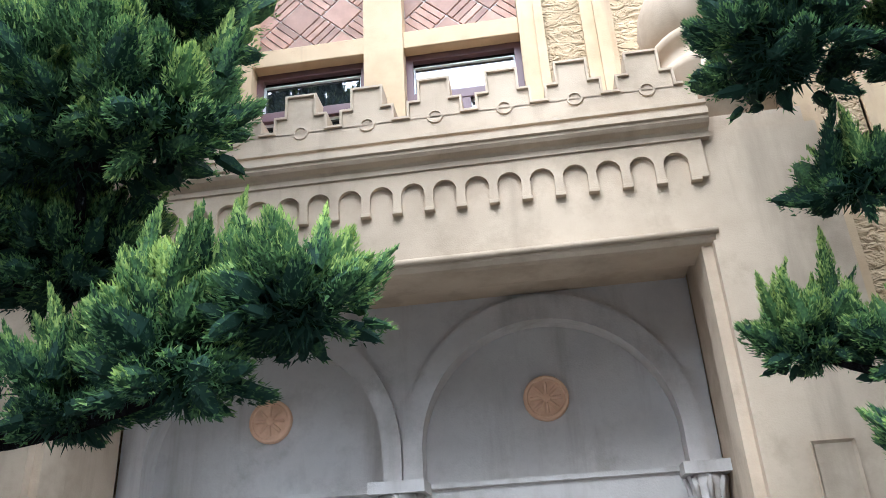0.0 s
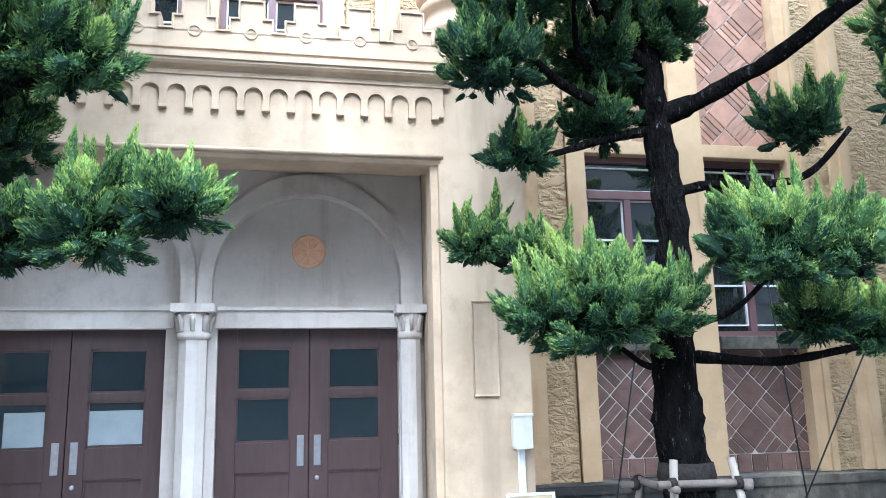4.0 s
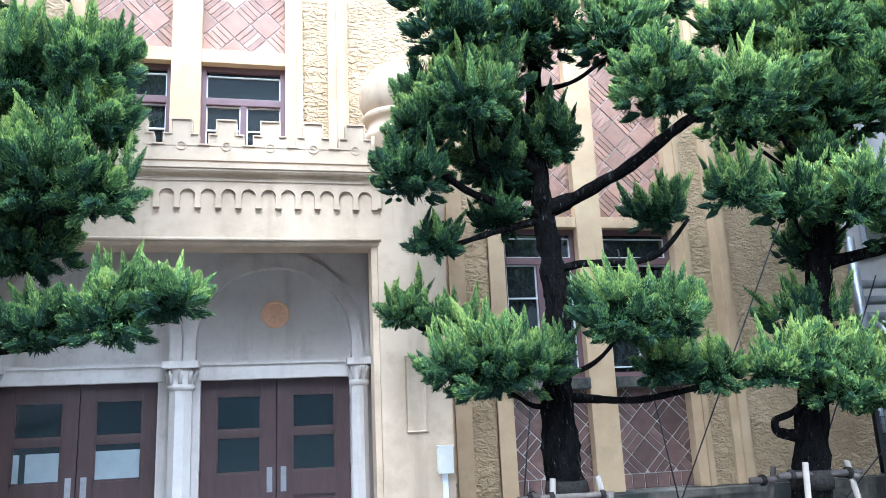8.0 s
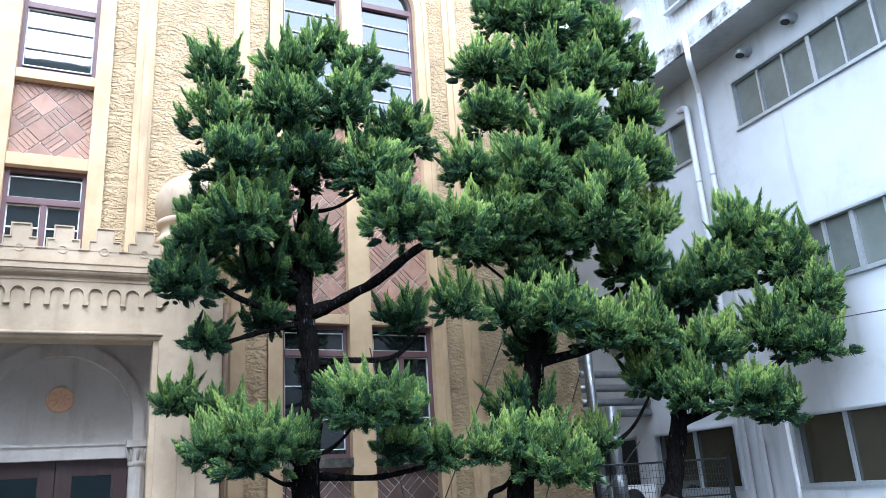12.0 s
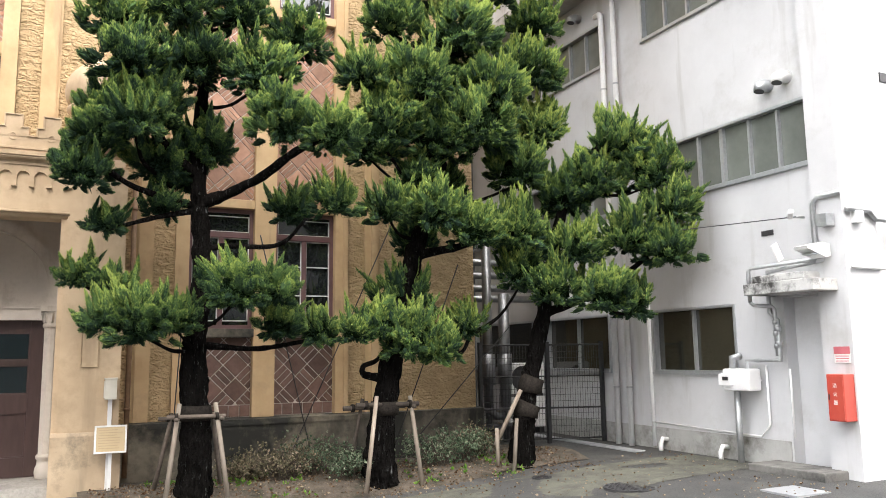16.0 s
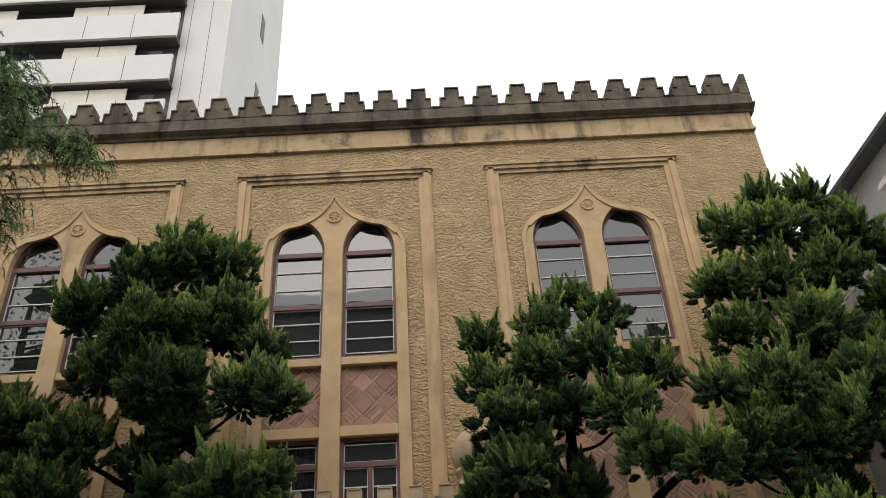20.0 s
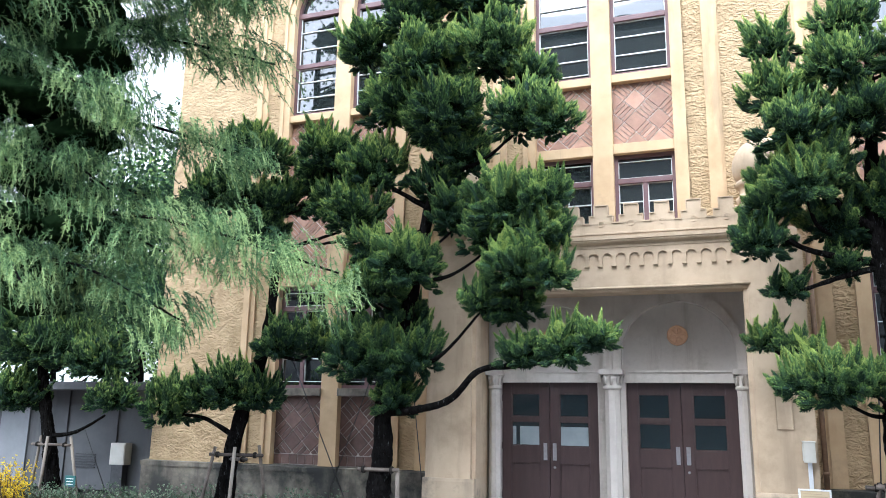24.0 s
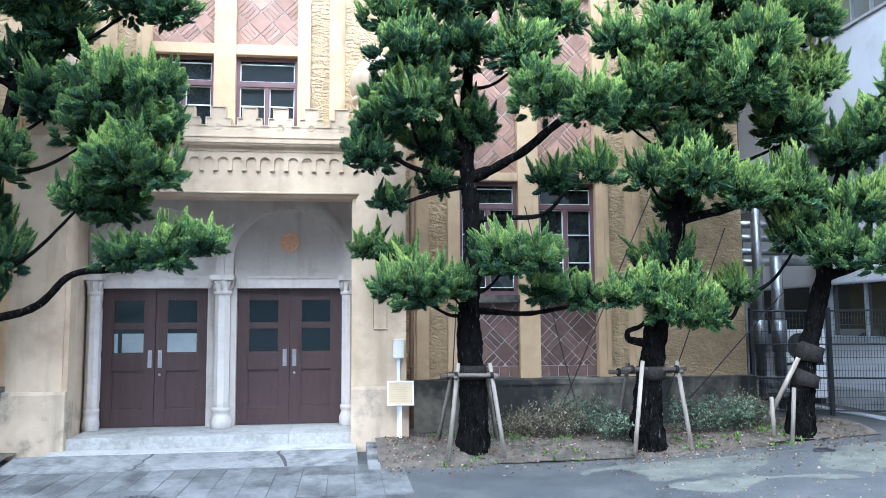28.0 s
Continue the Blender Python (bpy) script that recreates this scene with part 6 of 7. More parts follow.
# ---- trees behind the shed ----
def leaf_tree(o, height, crown, label, n=2600):
    t = thing("broadleaf_tree", *o, label, "tree", "leafy trees")
    limb(t, o, [o, (o[0] + 0.1, o[1], o[2] + height * 0.4), (o[0] - 0.1, o[1], o[2] + height)], 0.16, 0.04, "trunk")
    for i in range(7):
        a = i * 2.4
        z = height * (0.35 + 0.08 * i)
        e = (o[0] + crown * 0.8 * math.cos(a), o[1] + crown * 0.5 * math.sin(a), o[2] + z + crown * 0.5)
        limb(t, o, [(o[0], o[1], o[2] + z), (o[0] + crown * 0.35 * math.cos(a), o[1] + crown * 0.25 * math.sin(a), o[2] + z + 0.2 * crown), e], 0.05, 0.01)
        m = n // 7
        p = np.array(e) - np.array(o) + RNG.normal(scale=(crown * 0.34, crown * 0.34, crown * 0.22), size=(m, 3))
        d = RNG.normal(size=(m, 3))
        d /= np.linalg.norm(d, axis=1, keepdims=True)
        tr, tp = sprays(p, d, 0.17, 2, 0.26, 0.2, RNG.normal(scale=0.15, size=m) + 0.1)
        foliage("leaves", JUNIPER, tr, tp, t)
    return t


leaf_tree((-11.5, 6.5, 0.0), 10.0, 2.6, "tall dark-leaved tree behind the grey shed", 6500)
leaf_tree((-15.0, 7.5, 0.0), 9.0, 3.0, "tall dark-leaved tree behind the grey shed", 6000)
leaf_tree((-13.2, 5.8, 0.0), 5.0, 2.2, "dense dark-leaved tree close behind the shed roof", 3600)
leaf_tree((-21.0, 4.0, 0.0), 8.0, 3.2, "tall dark-leaved tree at the end of the drive", 4200)
leaf_tree((-17.0, 6.5, 0.0), 5.0, 2.6, "dense dark-leaved tree beyond the shed", 3600)
leaf_tree((-18.5, 5.0, 0.0), 7.0, 2.6, "dark-leaved tree beyond the shed")
leaf_tree((11.6, 12.5, 0.0), 12.6, 1.0, "small tree with reddish leaves behind the annex", 1200)

leaf_tree((-12.5, -14.5, -0.1), 19.0, 5.0, "tall tree across the drive, mirrored in the panes", 3200)

# ---- shed ----
# shed colours are set dark to carry the deep shade there
SHEDDOOR = material("shed_door", (0.16, 0.167, 0.175), (0.2, 0.207, 0.215), 3, 0.6, 0.03)
SHEDWALL = material("shed_panel", (0.06, 0.062, 0.066), (0.095, 0.097, 0.1), 1.2, 0.8, 0.1, stain=(0.1, 0.1, 0.1), stain_at=(0.55, 0.8), streak=(0.12, 0.12, 0.12))
shed = thing("shed", -12.5, 3.2, 0, "low grey shed with white door and flat roof", "shed")
# roof overhang is deepened to shade the wall
for nm, mt, b in (("wall", SHEDWALL, (-27.5, -8.75, 2.6, 5.0, 0, 2.1)), ("roof", ROOF, (-27.7, -8.65, 1.55, 5.2, 2.1, 2.26)), ("door", SHEDDOOR, (-14.2, -13.35, 2.56, 2.62, 0.05, 1.95)), ("pipe", ZINC, (-9.5, -9.38, 2.5, 2.6, 0, 2.1))):
    under(boxpart(nm, mt, None, *b), shed)
for i in range(6):
    under(boxpart("louvre", DARK, None, -11.9, -11.35, 2.57, 2.6, 0.45 + 0.055 * i, 0.47 + 0.055 * i), shed)
for x in (-12.3, -10.9):
    under(boxpart("wall_rib", SHEDWALL, None, x, x + 0.08, 2.56, 2.6, 0, 2.1), shed)
mb = thing("meter_cabinet", -10.6, 2.4, 0.55, "small pale wall cabinet on the shed", "cabinet")
boxpart("body", CREAM, mb, -0.2, 0.2, 0.0, 0.2, 0, 0.45, 0.01)
boxpart("stand", DARK, mb, -0.15, 0.15, 0.02, 0.18, -0.55, 0)
boxpart("door", CREAM, mb, -0.18, 0.18, -0.012, 0.0, 0.03, 0.42, 0.004)


# ---- stakes and ties ----
def stakes(o, posts, bars, label):
    t = thing("tree_stakes", *o, label, "stakes", "tree stakes")
    for a, b, r in posts:
        tubepart("stake", POLE if a[1] < -0.8 or o[0] < -9 else BAR, t, [Vector(a) - Vector(o), Vector(b) - Vector(o)], [r * 0.84, r * 0.78], 9)
    for a, b, r in bars:
        bar = tubepart("crossbar", BAR, t, [Vector(a) - Vector(o), Vector(b) - Vector(o)], [r * 0.8, r * 0.75], 9)
        for f in (0.15, 0.85):
            q = Vector(a).lerp(Vector(b), f) - Vector(o)
            d = (Vector(b) - Vector(a)).normalized()
            tubepart("tie", TIE, bar, [q - d * 0.02, q + d * 0.02], r * 1.35, 8, "dark hemp tie")
    return t


stakes((3.57, -0.95, 0.05), [((3.18, -1.32, -0.02), (3.34, -1.15, 1.17), 0.035), ((3.91, -1.32, -0.02), (3.755, -1.15, 1.17), 0.035), ((3.12, -0.55, 0.0), (3.32, -0.7, 1.02), 0.034), ((3.96, -0.55, 0.0), (3.8, -0.7, 1.02), 0.034)],
       [((3.2, -1.19, 1.02), (3.87, -1.19, 1.01), 0.033), ((3.16, -0.68, 0.97), (3.93, -0.68, 0.97), 0.033), ((3.3, -1.25, 0.99), (3.32, -0.55, 0.99), 0.033), ((3.82, -1.25, 0.99), (3.82, -0.55, 0.99), 0.033)], "bleached wooden stakes and crossbars round a juniper")
stakes((5.98, -1.05, 0.05), [((5.6, -1.38, -0.02), (5.82, -1.18, 1.17), 0.036), ((6.44, -1.25, -0.02), (6.33, -1.1, 1.16), 0.036), ((5.62, -0.6, 0.0), (5.78, -0.75, 1.12), 0.033), ((6.28, -0.6, 0.0), (6.2, -0.75, 1.0), 0.033)],
       [((5.55, -1.14, 1.06), (6.45, -1.12, 1.05), 0.04), ((5.5, -0.76, 1.0), (6.4, -0.76, 1.0), 0.04), ((6.36, -1.2, 1.02), (6.3, -0.65, 1.02), 0.033)], "weathered wooden stakes and crossbars round a juniper")
stakes((8.0, -1.1, 0.08), [((7.82, -1.3, 0.0), (7.96, -1.18, 0.78), 0.036), ((7.72, -1.05, 0.0), (7.7, -1.05, 0.65), 0.036), ((7.7, -1.0, 0.4), (8.08, -1.12, 1.18), 0.04)], [], "rough wooden props leaning on a bandaged trunk")
stakes((-5.75, -0.6, 0.0), [((-6.16, -0.75, -0.05), (-5.97, -0.62, 1.17), 0.034), ((-5.42, -0.98, -0.05), (-5.5, -0.78, 1.18), 0.034), ((-5.15, -0.3, 0.0), (-5.3, -0.42, 1.2), 0.034)],
       [((-6.05, -0.65, 1.05), (-5.2, -0.45, 1.05), 0.035), ((-5.9, -0.45, 0.98), (-5.3, -0.75, 1.0), 0.035)], "weathered wooden stakes round a slim juniper")
stakes((-3.0, -0.95, 0.0), [((-2.72, -0.84, -0.05), (-2.7, -0.95, 0.98), 0.036)], [((-3.3, -0.98, 0.95), (-2.68, -0.98, 0.96), 0.036)], "single wooden stake with a crossbar at a trunk")
stakes((-10.3, 0.4, 0.05), [((-10.9, 0.5, 0.0), (-10.65, 0.4, 1.2), 0.034), ((-10.25, 0.1, 0.0), (-10.28, 0.2, 1.2), 0.034), ((-9.5, 0.3, 0.0), (-9.85, 0.32, 1.2), 0.034)],
       [((-10.75, 0.3, 1.05), (-9.8, 0.28, 1.05), 0.034)], "pale wooden stakes round a small juniper")
# bandages on the leaning trunk
for z0, z1, x in ((0.78, 0.98, 8.22), (1.12, 1.36, 8.3)):
    bm = bmesh.new()
    tube(bm, [(x, -1.0, z0), (x + 0.02, -1.0, (z0 + z1) / 2), (x + 0.06, -1.02, z1)], [0.185, 0.18, 0.175], 18)
    tagged(part("trunk_bandage", bm, TIE, None, "", True), "dark hessian bandage wound round a trunk", "bandage", "trunk bandages")
for x, y, z in ((3.56, -0.9, 1.04), (6.0, -1.0, 1.0)):
    bm = bmesh.new()
    tube(bm, [(x, y, z - 0.09), (x, y, z), (x, y, z + 0.09)], [0.19, 0.2, 0.185], 18)
    tagged(part("trunk_bandage", bm, TIE, None, "", True), "dark hessian bandage wound round a trunk", "bandage", "trunk bandages")


# ---- guy wires ----
def wire(a, b, r=0.008, label="thin dark guy wire from a tree to the ground"):
    w = tubepart("guy_wire", DARK, None, [a, b], r, 6)
    return tagged(w, label, "wire", "guy wires")


wire((6.4, -0.95, 4.1), (5.0, 0.3, 0.15))
wire((4.35, -0.75, 3.3), (5.45, 0.4, 0.12))
wire((3.4, -0.7, 2.2), (3.42, 0.3, 0.12))
wire((7.2, -0.9, 3.0), (6.6, 0.3, 0.12))
wire((8.1, -0.8, 2.1), (6.75, 0.3, 0.12))
wire((-4.9, -0.45, 2.8), (-4.1, 0.45, 0.15))
wire((-2.9, -0.8, 3.1), (-4.6, 0.45, 0.15))
wire((-2.6, -0.8, 2.5), (-2.75, 0.3, 0.15))
wire((-5.5, -0.45, 2.3), (-6.3, 0.4, 0.15))
wire((-9.6, 0.35, 1.4), (-9.1, 0.6, 0.1))

# ---- kerbs ----
kerb = thing("kerb", -6, -1.1, -0.1, "pale grey kerb of rough cut stones edging the bed", "kerb", "", "structure")
kx = -2.42
while kx > -16:
    ln = random.uniform(0.58, 0.62) if kx < -3 else 0.62
    y = -0.94 + 0.082 * (kx + 2.42) * (1 if kx > -10 else 1)
    bm = bmesh.new()
    box(bm, -ln / 2 + 0.004, ln / 2 - 0.004, -0.075, 0.075, -0.08, random.uniform(0.112, 0.122), 0.015)
    k = part("kerb_stone", bm, KERB, kerb)
    k.location = (kx - ln / 2 + 6, y + 1.1, 0)
    k.rotation_euler.z = 0.078
    kx -= ln
edge = thing("bed_edging", 2.25, -0.8, -0.1, "worn concrete kerb stones at the corner of the bed", "kerb", "", "structure")
for y0, y1, z in ((-0.42, -0.14, 0.15), (-0.98, -0.44, 0.11), (-1.42, -1.0, 0.06)):
    bm = bmesh.new()
    box(bm, -0.075, 0.075, y0 + 0.8, y1 + 0.8, -0.05, z, 0.02)
    part("kerb_stone", bm, CEMENT, edge)
bm = bmesh.new()
bx = [(2.32 + 0.3 * i) for i in range(24)]
inner = [(x, -1.4 + 0.10 * math.sin(x * 1.7) + 0.02 * x + 0.02) for x in bx]
outer = [(x, -1.56 + 0.10 * math.sin(x * 1.7) + 0.02 * x - 0.05 * noise.noise((x * 2, 0, 0))) for x in reversed(bx)]
prism(bm, inner + outer, -0.2, 0.0, "z")
for v in bm.verts:
    if v.co.z > -0.1:
        v.co.z = ground_z(v.co.x, v.co.y) + (0.055 if v.co.y > -1.45 + 0.10 * math.sin(v.co.x * 1.7) + 0.02 * v.co.x else 0.02)
tagged(part("asphalt_lip", bm, ASPHALT, edge), "low asphalt lip round the bed")

# ---- shrubs, weeds and litter ----
def shrub(x, y, w, d, h, mat, label, n=900, name="shrub"):
    z = soil_z(x, y)
    t = thing(name, x, y, z, label, "shrub", "low shrubs")
    bm = bmesh.new()
    ends = []
    for i in range(60):
        a, e = random.uniform(0, 6.28), random.uniform(0.2, 1.0)
        b = Vector((random.uniform(-0.3, 0.3) * w, random.uniform(-0.3, 0.3) * d, -0.02))
        p = Vector((math.cos(a) * e * w, math.sin(a) * e * d, h * random.uniform(0.5, 1.0) * (1.1 - 0.4 * e)))
        m = b.lerp(p, 0.5) + Vector((0, 0, 0.05))
        tube(bm, [b, m, p], [0.007, 0.005, 0.002], 4)
        ends += [(b, m, p)]
    part("twig_frame", bm, TWIG, t)
    pick = RNG.integers(0, len(ends), n)
    s = RNG.uniform(0.35, 1.05, n)
    P = np.array([np.array(ends[k][0]) * (1 - f) ** 2 + 2 * f * (1 - f) * np.array(ends[k][1]) + f * f * np.array(ends[k][2]) for k, f in zip(pick, s)])
    P = P + RNG.normal(scale=(0.09 * w / 0.5, 0.07, 0.05), size=P.shape)
    P[:, 2] = np.maximum(P[:, 2], 0.02)
    D = RNG.normal(size=P.shape) + np.array((0, 0, 0.5))
    D /= np.linalg.norm(D, axis=1, keepdims=True)
    tr, tp = sprays(P, D, 0.036, 3, 0.34, 0.0, 0.3 + RNG.normal(scale=0.16, size=len(P)), 1.2)
    foliage("leaves", mat, tr, tp, t)


for x, y, w, d, h, m, lab in ((4.75, -0.55, 0.5, 0.3, 0.5, REDLEAF, "straggly low shrub with reddish leaves"), (5.25, -0.35, 0.5, 0.35, 0.55, SHRUB, "straggly low shrub with grey-green leaves"),
                              (4.3, -0.2, 0.35, 0.25, 0.3, REDLEAF, "straggly low shrub with reddish leaves"), (5.55, -0.8, 0.4, 0.3, 0.4, SHRUB, "straggly low shrub with grey-green leaves"),
                              (6.85, -0.7, 0.5, 0.35, 0.52, SHRUB, "grey-green low shrub by the wall"), (7.35, -0.6, 0.5, 0.35, 0.55, SHRUB, "grey-green low shrub by the wall"), (7.75, -0.35, 0.35, 0.3, 0.5, REDLEAF, "shrub with bronze shoots at the end of the bed")):
    shrub(x, y, w * 1.2, d * 1.1, h, m, lab, 640)
for i in range(11):
    x = -3.9 - 0.62 * i if i < 3 else -4.9 - 0.62 * (i - 1)
    shrub(x, -0.35 - 0.035 * i + random.uniform(-0.1, 0.1), 0.58, 0.36, random.uniform(0.42, 0.62), SHRUB, "low grey-green shrub behind the kerb", 620)
for x in (-12.2, -13.0, -13.8):
    shrub(x, -0.9, 0.5, 0.35, 0.5, SHRUB, "low grey-green shrub behind the kerb", 700)
shrub(-9.85, -0.95, 0.5, 0.35, 1.0, YELLOW, "shrub with bright yellow leaves", 900, "yellow_shrub")
# weeds and litter
m = 420
P = np.stack([RNG.uniform(2.6, 8.3, m), RNG.uniform(-1.42, 0.2, m), np.zeros(m)], 1)
P[:, 2] = [soil_z(a, b) + 0.01 for a, b in P[:, :2]]
keep = np.array([noise.noise((a * 1.6, b * 1.6, 3)) > 0.02 for a, b in P[:, :2]])
P = P[keep]
D = RNG.normal(scale=0.5, size=P.shape) + np.array((0, 0, 0.8))
D /= np.linalg.norm(D, axis=1, keepdims=True)
WEED = leafy("weed_leaves", (0.05, 0.12, 0.02), (0.14, 0.28, 0.05), (0.3, 0.45, 0.1))
tr, tp = sprays(P, D, 0.05, 6, 0.24, 0.0, 0.25 + RNG.normal(scale=0.15, size=len(P)), 1.3)
tagged(foliage("weeds", WEED, tr, tp, None), "scattered small green weeds in the bed", "weeds", "", "stuff")
m = 4200
P = np.stack([RNG.uniform(2.4, 9.0, m), RNG.normal(-0.8, 0.5, m), np.zeros(m)], 1)
P[:, 2] = [max(soil_z(a, b) if b > -1.4 else -1, ground_z(a, b)) + 0.018 for a, b in P[:, :2]]
D = RNG.normal(size=P.shape) * np.array((1, 1, 0.12))
D /= np.linalg.norm(D, axis=1, keepdims=True)
LITTER = leafy("dead_leaves", (0.06, 0.035, 0.02), (0.16, 0.1, 0.06), (0.34, 0.28, 0.2))
tr, tp = sprays(P, D, RNG.uniform(0.02, 0.05, m), 1, 0.3, 0.0, RNG.uniform(-0.1, 0.75, m))
tagged(foliage("fallen_leaves", LITTER, tr, tp, None), "brown fallen leaves on the soil and asphalt", "leaves", "", "stuff")
m = 700
P = np.stack([RNG.uniform(5, 10.6, m), RNG.uniform(-4.8, -1.3, m), np.zeros(m)], 1)
P[:, 2] = [ground_z(a, b) + 0.012 for a, b in P[:, :2]]
D = RNG.normal(size=P.shape) * np.array((1, 1, 0.05))
D /= np.linalg.norm(D, axis=1, keepdims=True)
tr, tp = sprays(P, D, 0.035, 1, 0.35, 0.0, RNG.uniform(0.2, 0.9, m))
tagged(foliage("fallen_leaves", LITTER, tr, tp, None), "pale leaf litter scattered on the asphalt", "leaves", "", "stuff")

# ---- box and notice beside the porch ----
b = thing("meter_box", 2.64, -0.02, 0, "cream metal box on a white post beside the porch", "box")
boxpart("post", PVC, b, -0.025, 0.025, -0.02, 0.03, -0.05, 1.22, 0.004)
boxpart("box", CREAM, b, -0.07, 0.07, -0.1, 0.0, 1.2, 1.46, 0.006)
boxpart("lid", CREAM, b, -0.078, 0.078, -0.11, 0.01, 1.45, 1.47, 0.004)
boxpart("side_door", CREAM, b, -0.08, -0.068, -0.09, -0.01, 1.22, 1.43, 0.003)
SIGNLINE = material("sign_print", (0.36, 0.27, 0.155), (0.42, 0.32, 0.19), 5, 0.5, 0.0)
n = thing("notice_board", 2.655, -0.2, 0, "small framed notice board on a white post", "sign")
boxpart("post", PVC, n, -0.022, 0.022, 0.02, 0.06, -0.05, 0.62, 0.004)
face = boxpart("board", SIGNFACE, n, -0.165, 0.165, -0.005, 0.012, -0.15, 0.15)
face.location, face.rotation_euler = (0.0, 0.0, 0.715), (radians(-14), 0, radians(-3))
for a in ((-0.188, 0.188, 0.15, 0.172), (-0.188, 0.188, -0.172, -0.15), (-0.188, -0.165, -0.15, 0.15), (0.165, 0.188, -0.15, 0.15)):
    f = boxpart("board_frame", WHITE, n, a[0], a[1], -0.014, 0.016, a[2], a[3], 0.003)
    f.location, f.rotation_euler = face.location, face.rotation_euler
for i in range(8):
    f = boxpart("text_line", SIGNFACE, n, -0.14, 0.12 + random.uniform(-0.05, 0.02), -0.0075, -0.005, 0.11 - 0.032 * i, 0.118 - 0.032 * i)
    f.data.materials[0] = SIGNLINE
    f.location, f.rotation_euler = face.location, face.rotation_euler
g = thing("plant_label", -8.93, -0.5, 0.0, "small green plant label on a black stake", "sign")
boxpart("stake", DARK, g, -0.012, 0.012, -0.01, 0.01, 0, 0.5)
boxpart("plate", material("green_plate", (0.01, 0.09, 0.09), (0.015, 0.11, 0.11), 5, 0.4, 0), g, -0.11, 0.11, -0.02, -0.008, 0.42, 0.6, 0.004)
for i in range(3):
    boxpart("text_line", WHITE, g, -0.08, 0.07, -0.0225, -0.02, 0.45 + 0.045 * i, 0.462 + 0.045 * i)
# rainwater pipe in the corner of the porch
p = thing("downpipe", 2.9, 0.78, 0.8, "rusty brown rainwater pipe in the corner beside the porch", "pipe")
RUST = material("rusty_pipe", (0.16, 0.09, 0.05), (0.27, 0.17, 0.1), 8, 0.7, 0.2)
tubepart("pipe", RUST, p, [(0, 0, -0.7), (0, 0, 3.35)], 0.035, 10)
for z in (0.2, 1.6, 3.0):
    tubepart("clip", RUST, p, [(0, 0, z), (0, 0, z + 0.04)], 0.045, 10)

# ---- annex fittings ----
gm = thing("gas_meter", 10.58, -2.9, 0.2, "white gas meter on a grey stand pipe", "gas meter")
boxpart("body", PVC, gm, -0.14, 0.1, -0.25, 0.22, 0.95, 1.25, 0.03)
boxpart("cover", PVC, gm, -0.145, 0.105, -0.255, 0.225, 1.08, 1.1)
boxpart("dial_box", PVC, gm, -0.2, -0.13, 0.02, 0.24, 1.02, 1.18, 0.01)
boxpart("dial", DARK, gm, -0.206, -0.199, 0.06, 0.16, 1.09, 1.14)
tubepart("stand_pipe", ZINC, gm, [(0, 0.1, -0.05), (0, 0.1, 0.95)], 0.045, 12)
tubepart("pipe", ZINC, gm, [(0, 0.15, 1.24), (0, 0.15, 1.4), (0.02, 0.02, 1.42)], 0.05, 10)
tubepart("pipe", ZINC, gm, [(0, -0.1, 1.24), (0, -0.1, 1.36), (0.05, -0.3, 1.36), (0.06, -0.62, 1.36), (0.06, -0.62, 1.9), (0.06, -0.5, 2.0), (0.06, -0.5, 2.55), (0.06, -1.4, 2.62)], 0.03, 10)
for z in (1.55, 1.75):
    tubepart("valve", ZINC, gm, [(0.06, -0.62, z), (0.06, -0.62, z + 0.07)], 0.048, 10)
hx = thing("extinguisher_box", 10.56, -4.465, 0.84, "red fire extinguisher box on the annex pier", "fire box")
boxpart("body", RED, hx, -0.12, 0.085, -0.115, 0.115, 0, 0.56, 0.012)
boxpart("door", RED, hx, -0.128, -0.118, -0.105, 0.105, 0.02, 0.54, 0.004)
boxpart("latch", DARK, hx, -0.134, -0.126, 0.075, 0.09, 0.25, 0.32)
for i, ch in enumerate("消火器"):
    cu = bpy.data.curves.new("letter", "FONT")
    cu.body, cu.size, cu.extrude, cu.align_x, cu.align_y = ch, 0.06, 0.001, "CENTER", "CENTER"
    ob = new("letter", cu)
    ob.data.materials.append(WHITE)
    ob.parent = hx
    ob.matrix_basis = Matrix.Translation((-0.13, 0.0, 0.42 - 0.1 * i)) @ Matrix.Rotation(radians(-90), 4, "Z") @ Matrix.Rotation(radians(90), 4, "X")
PINK = material("faded_red_print", (0.5, 0.12, 0.14), (0.56, 0.17, 0.19), 6, 0.5, 0.02)
pl = thing("fire_notice", 10.635, -4.45, 1.53, "red and white notice above the extinguisher box", "sign")
boxpart("plate", WHITE, pl, -0.004, 0.0, -0.11, 0.11, 0, 0.2)
boxpart("band", PINK, pl, -0.007, -0.004, -0.11, 0.11, 0.11, 0.2)
for i in range(3):
    boxpart("text_line", PINK, pl, -0.007, -0.004, -0.09, 0.09, 0.02 + 0.03 * i, 0.03 + 0.03 * i)
sl = thing("flood_lamp", 10.62, -4.33, 2.9, "white wedge-shaped flood lamp on the annex pier", "lamp")
bm = bmesh.new()
prism(bm, [(-0.02, 0.1), (-0.16, 0.12), (-0.44, 0.06), (-0.42, 0.03), (-0.1, -0.07), (-0.02, -0.05)], -0.1, 0.1, "y")
part("shade", bm, PVC, sl, "pale lamp shade")
boxpart("lens", ALU, sl, -0.34, -0.12, -0.085, 0.085, -0.035, -0.025)
tubepart("arm", ZINC, sl, [(0.02, 0.0, 0.02), (-0.05, 0.0, 0.02)], 0.03, 8)
cp = thing("wall_conduit", 10.7, -4.2, 2.4, "galvanised conduit above the annex canopy", "pipe", "annex pipes")
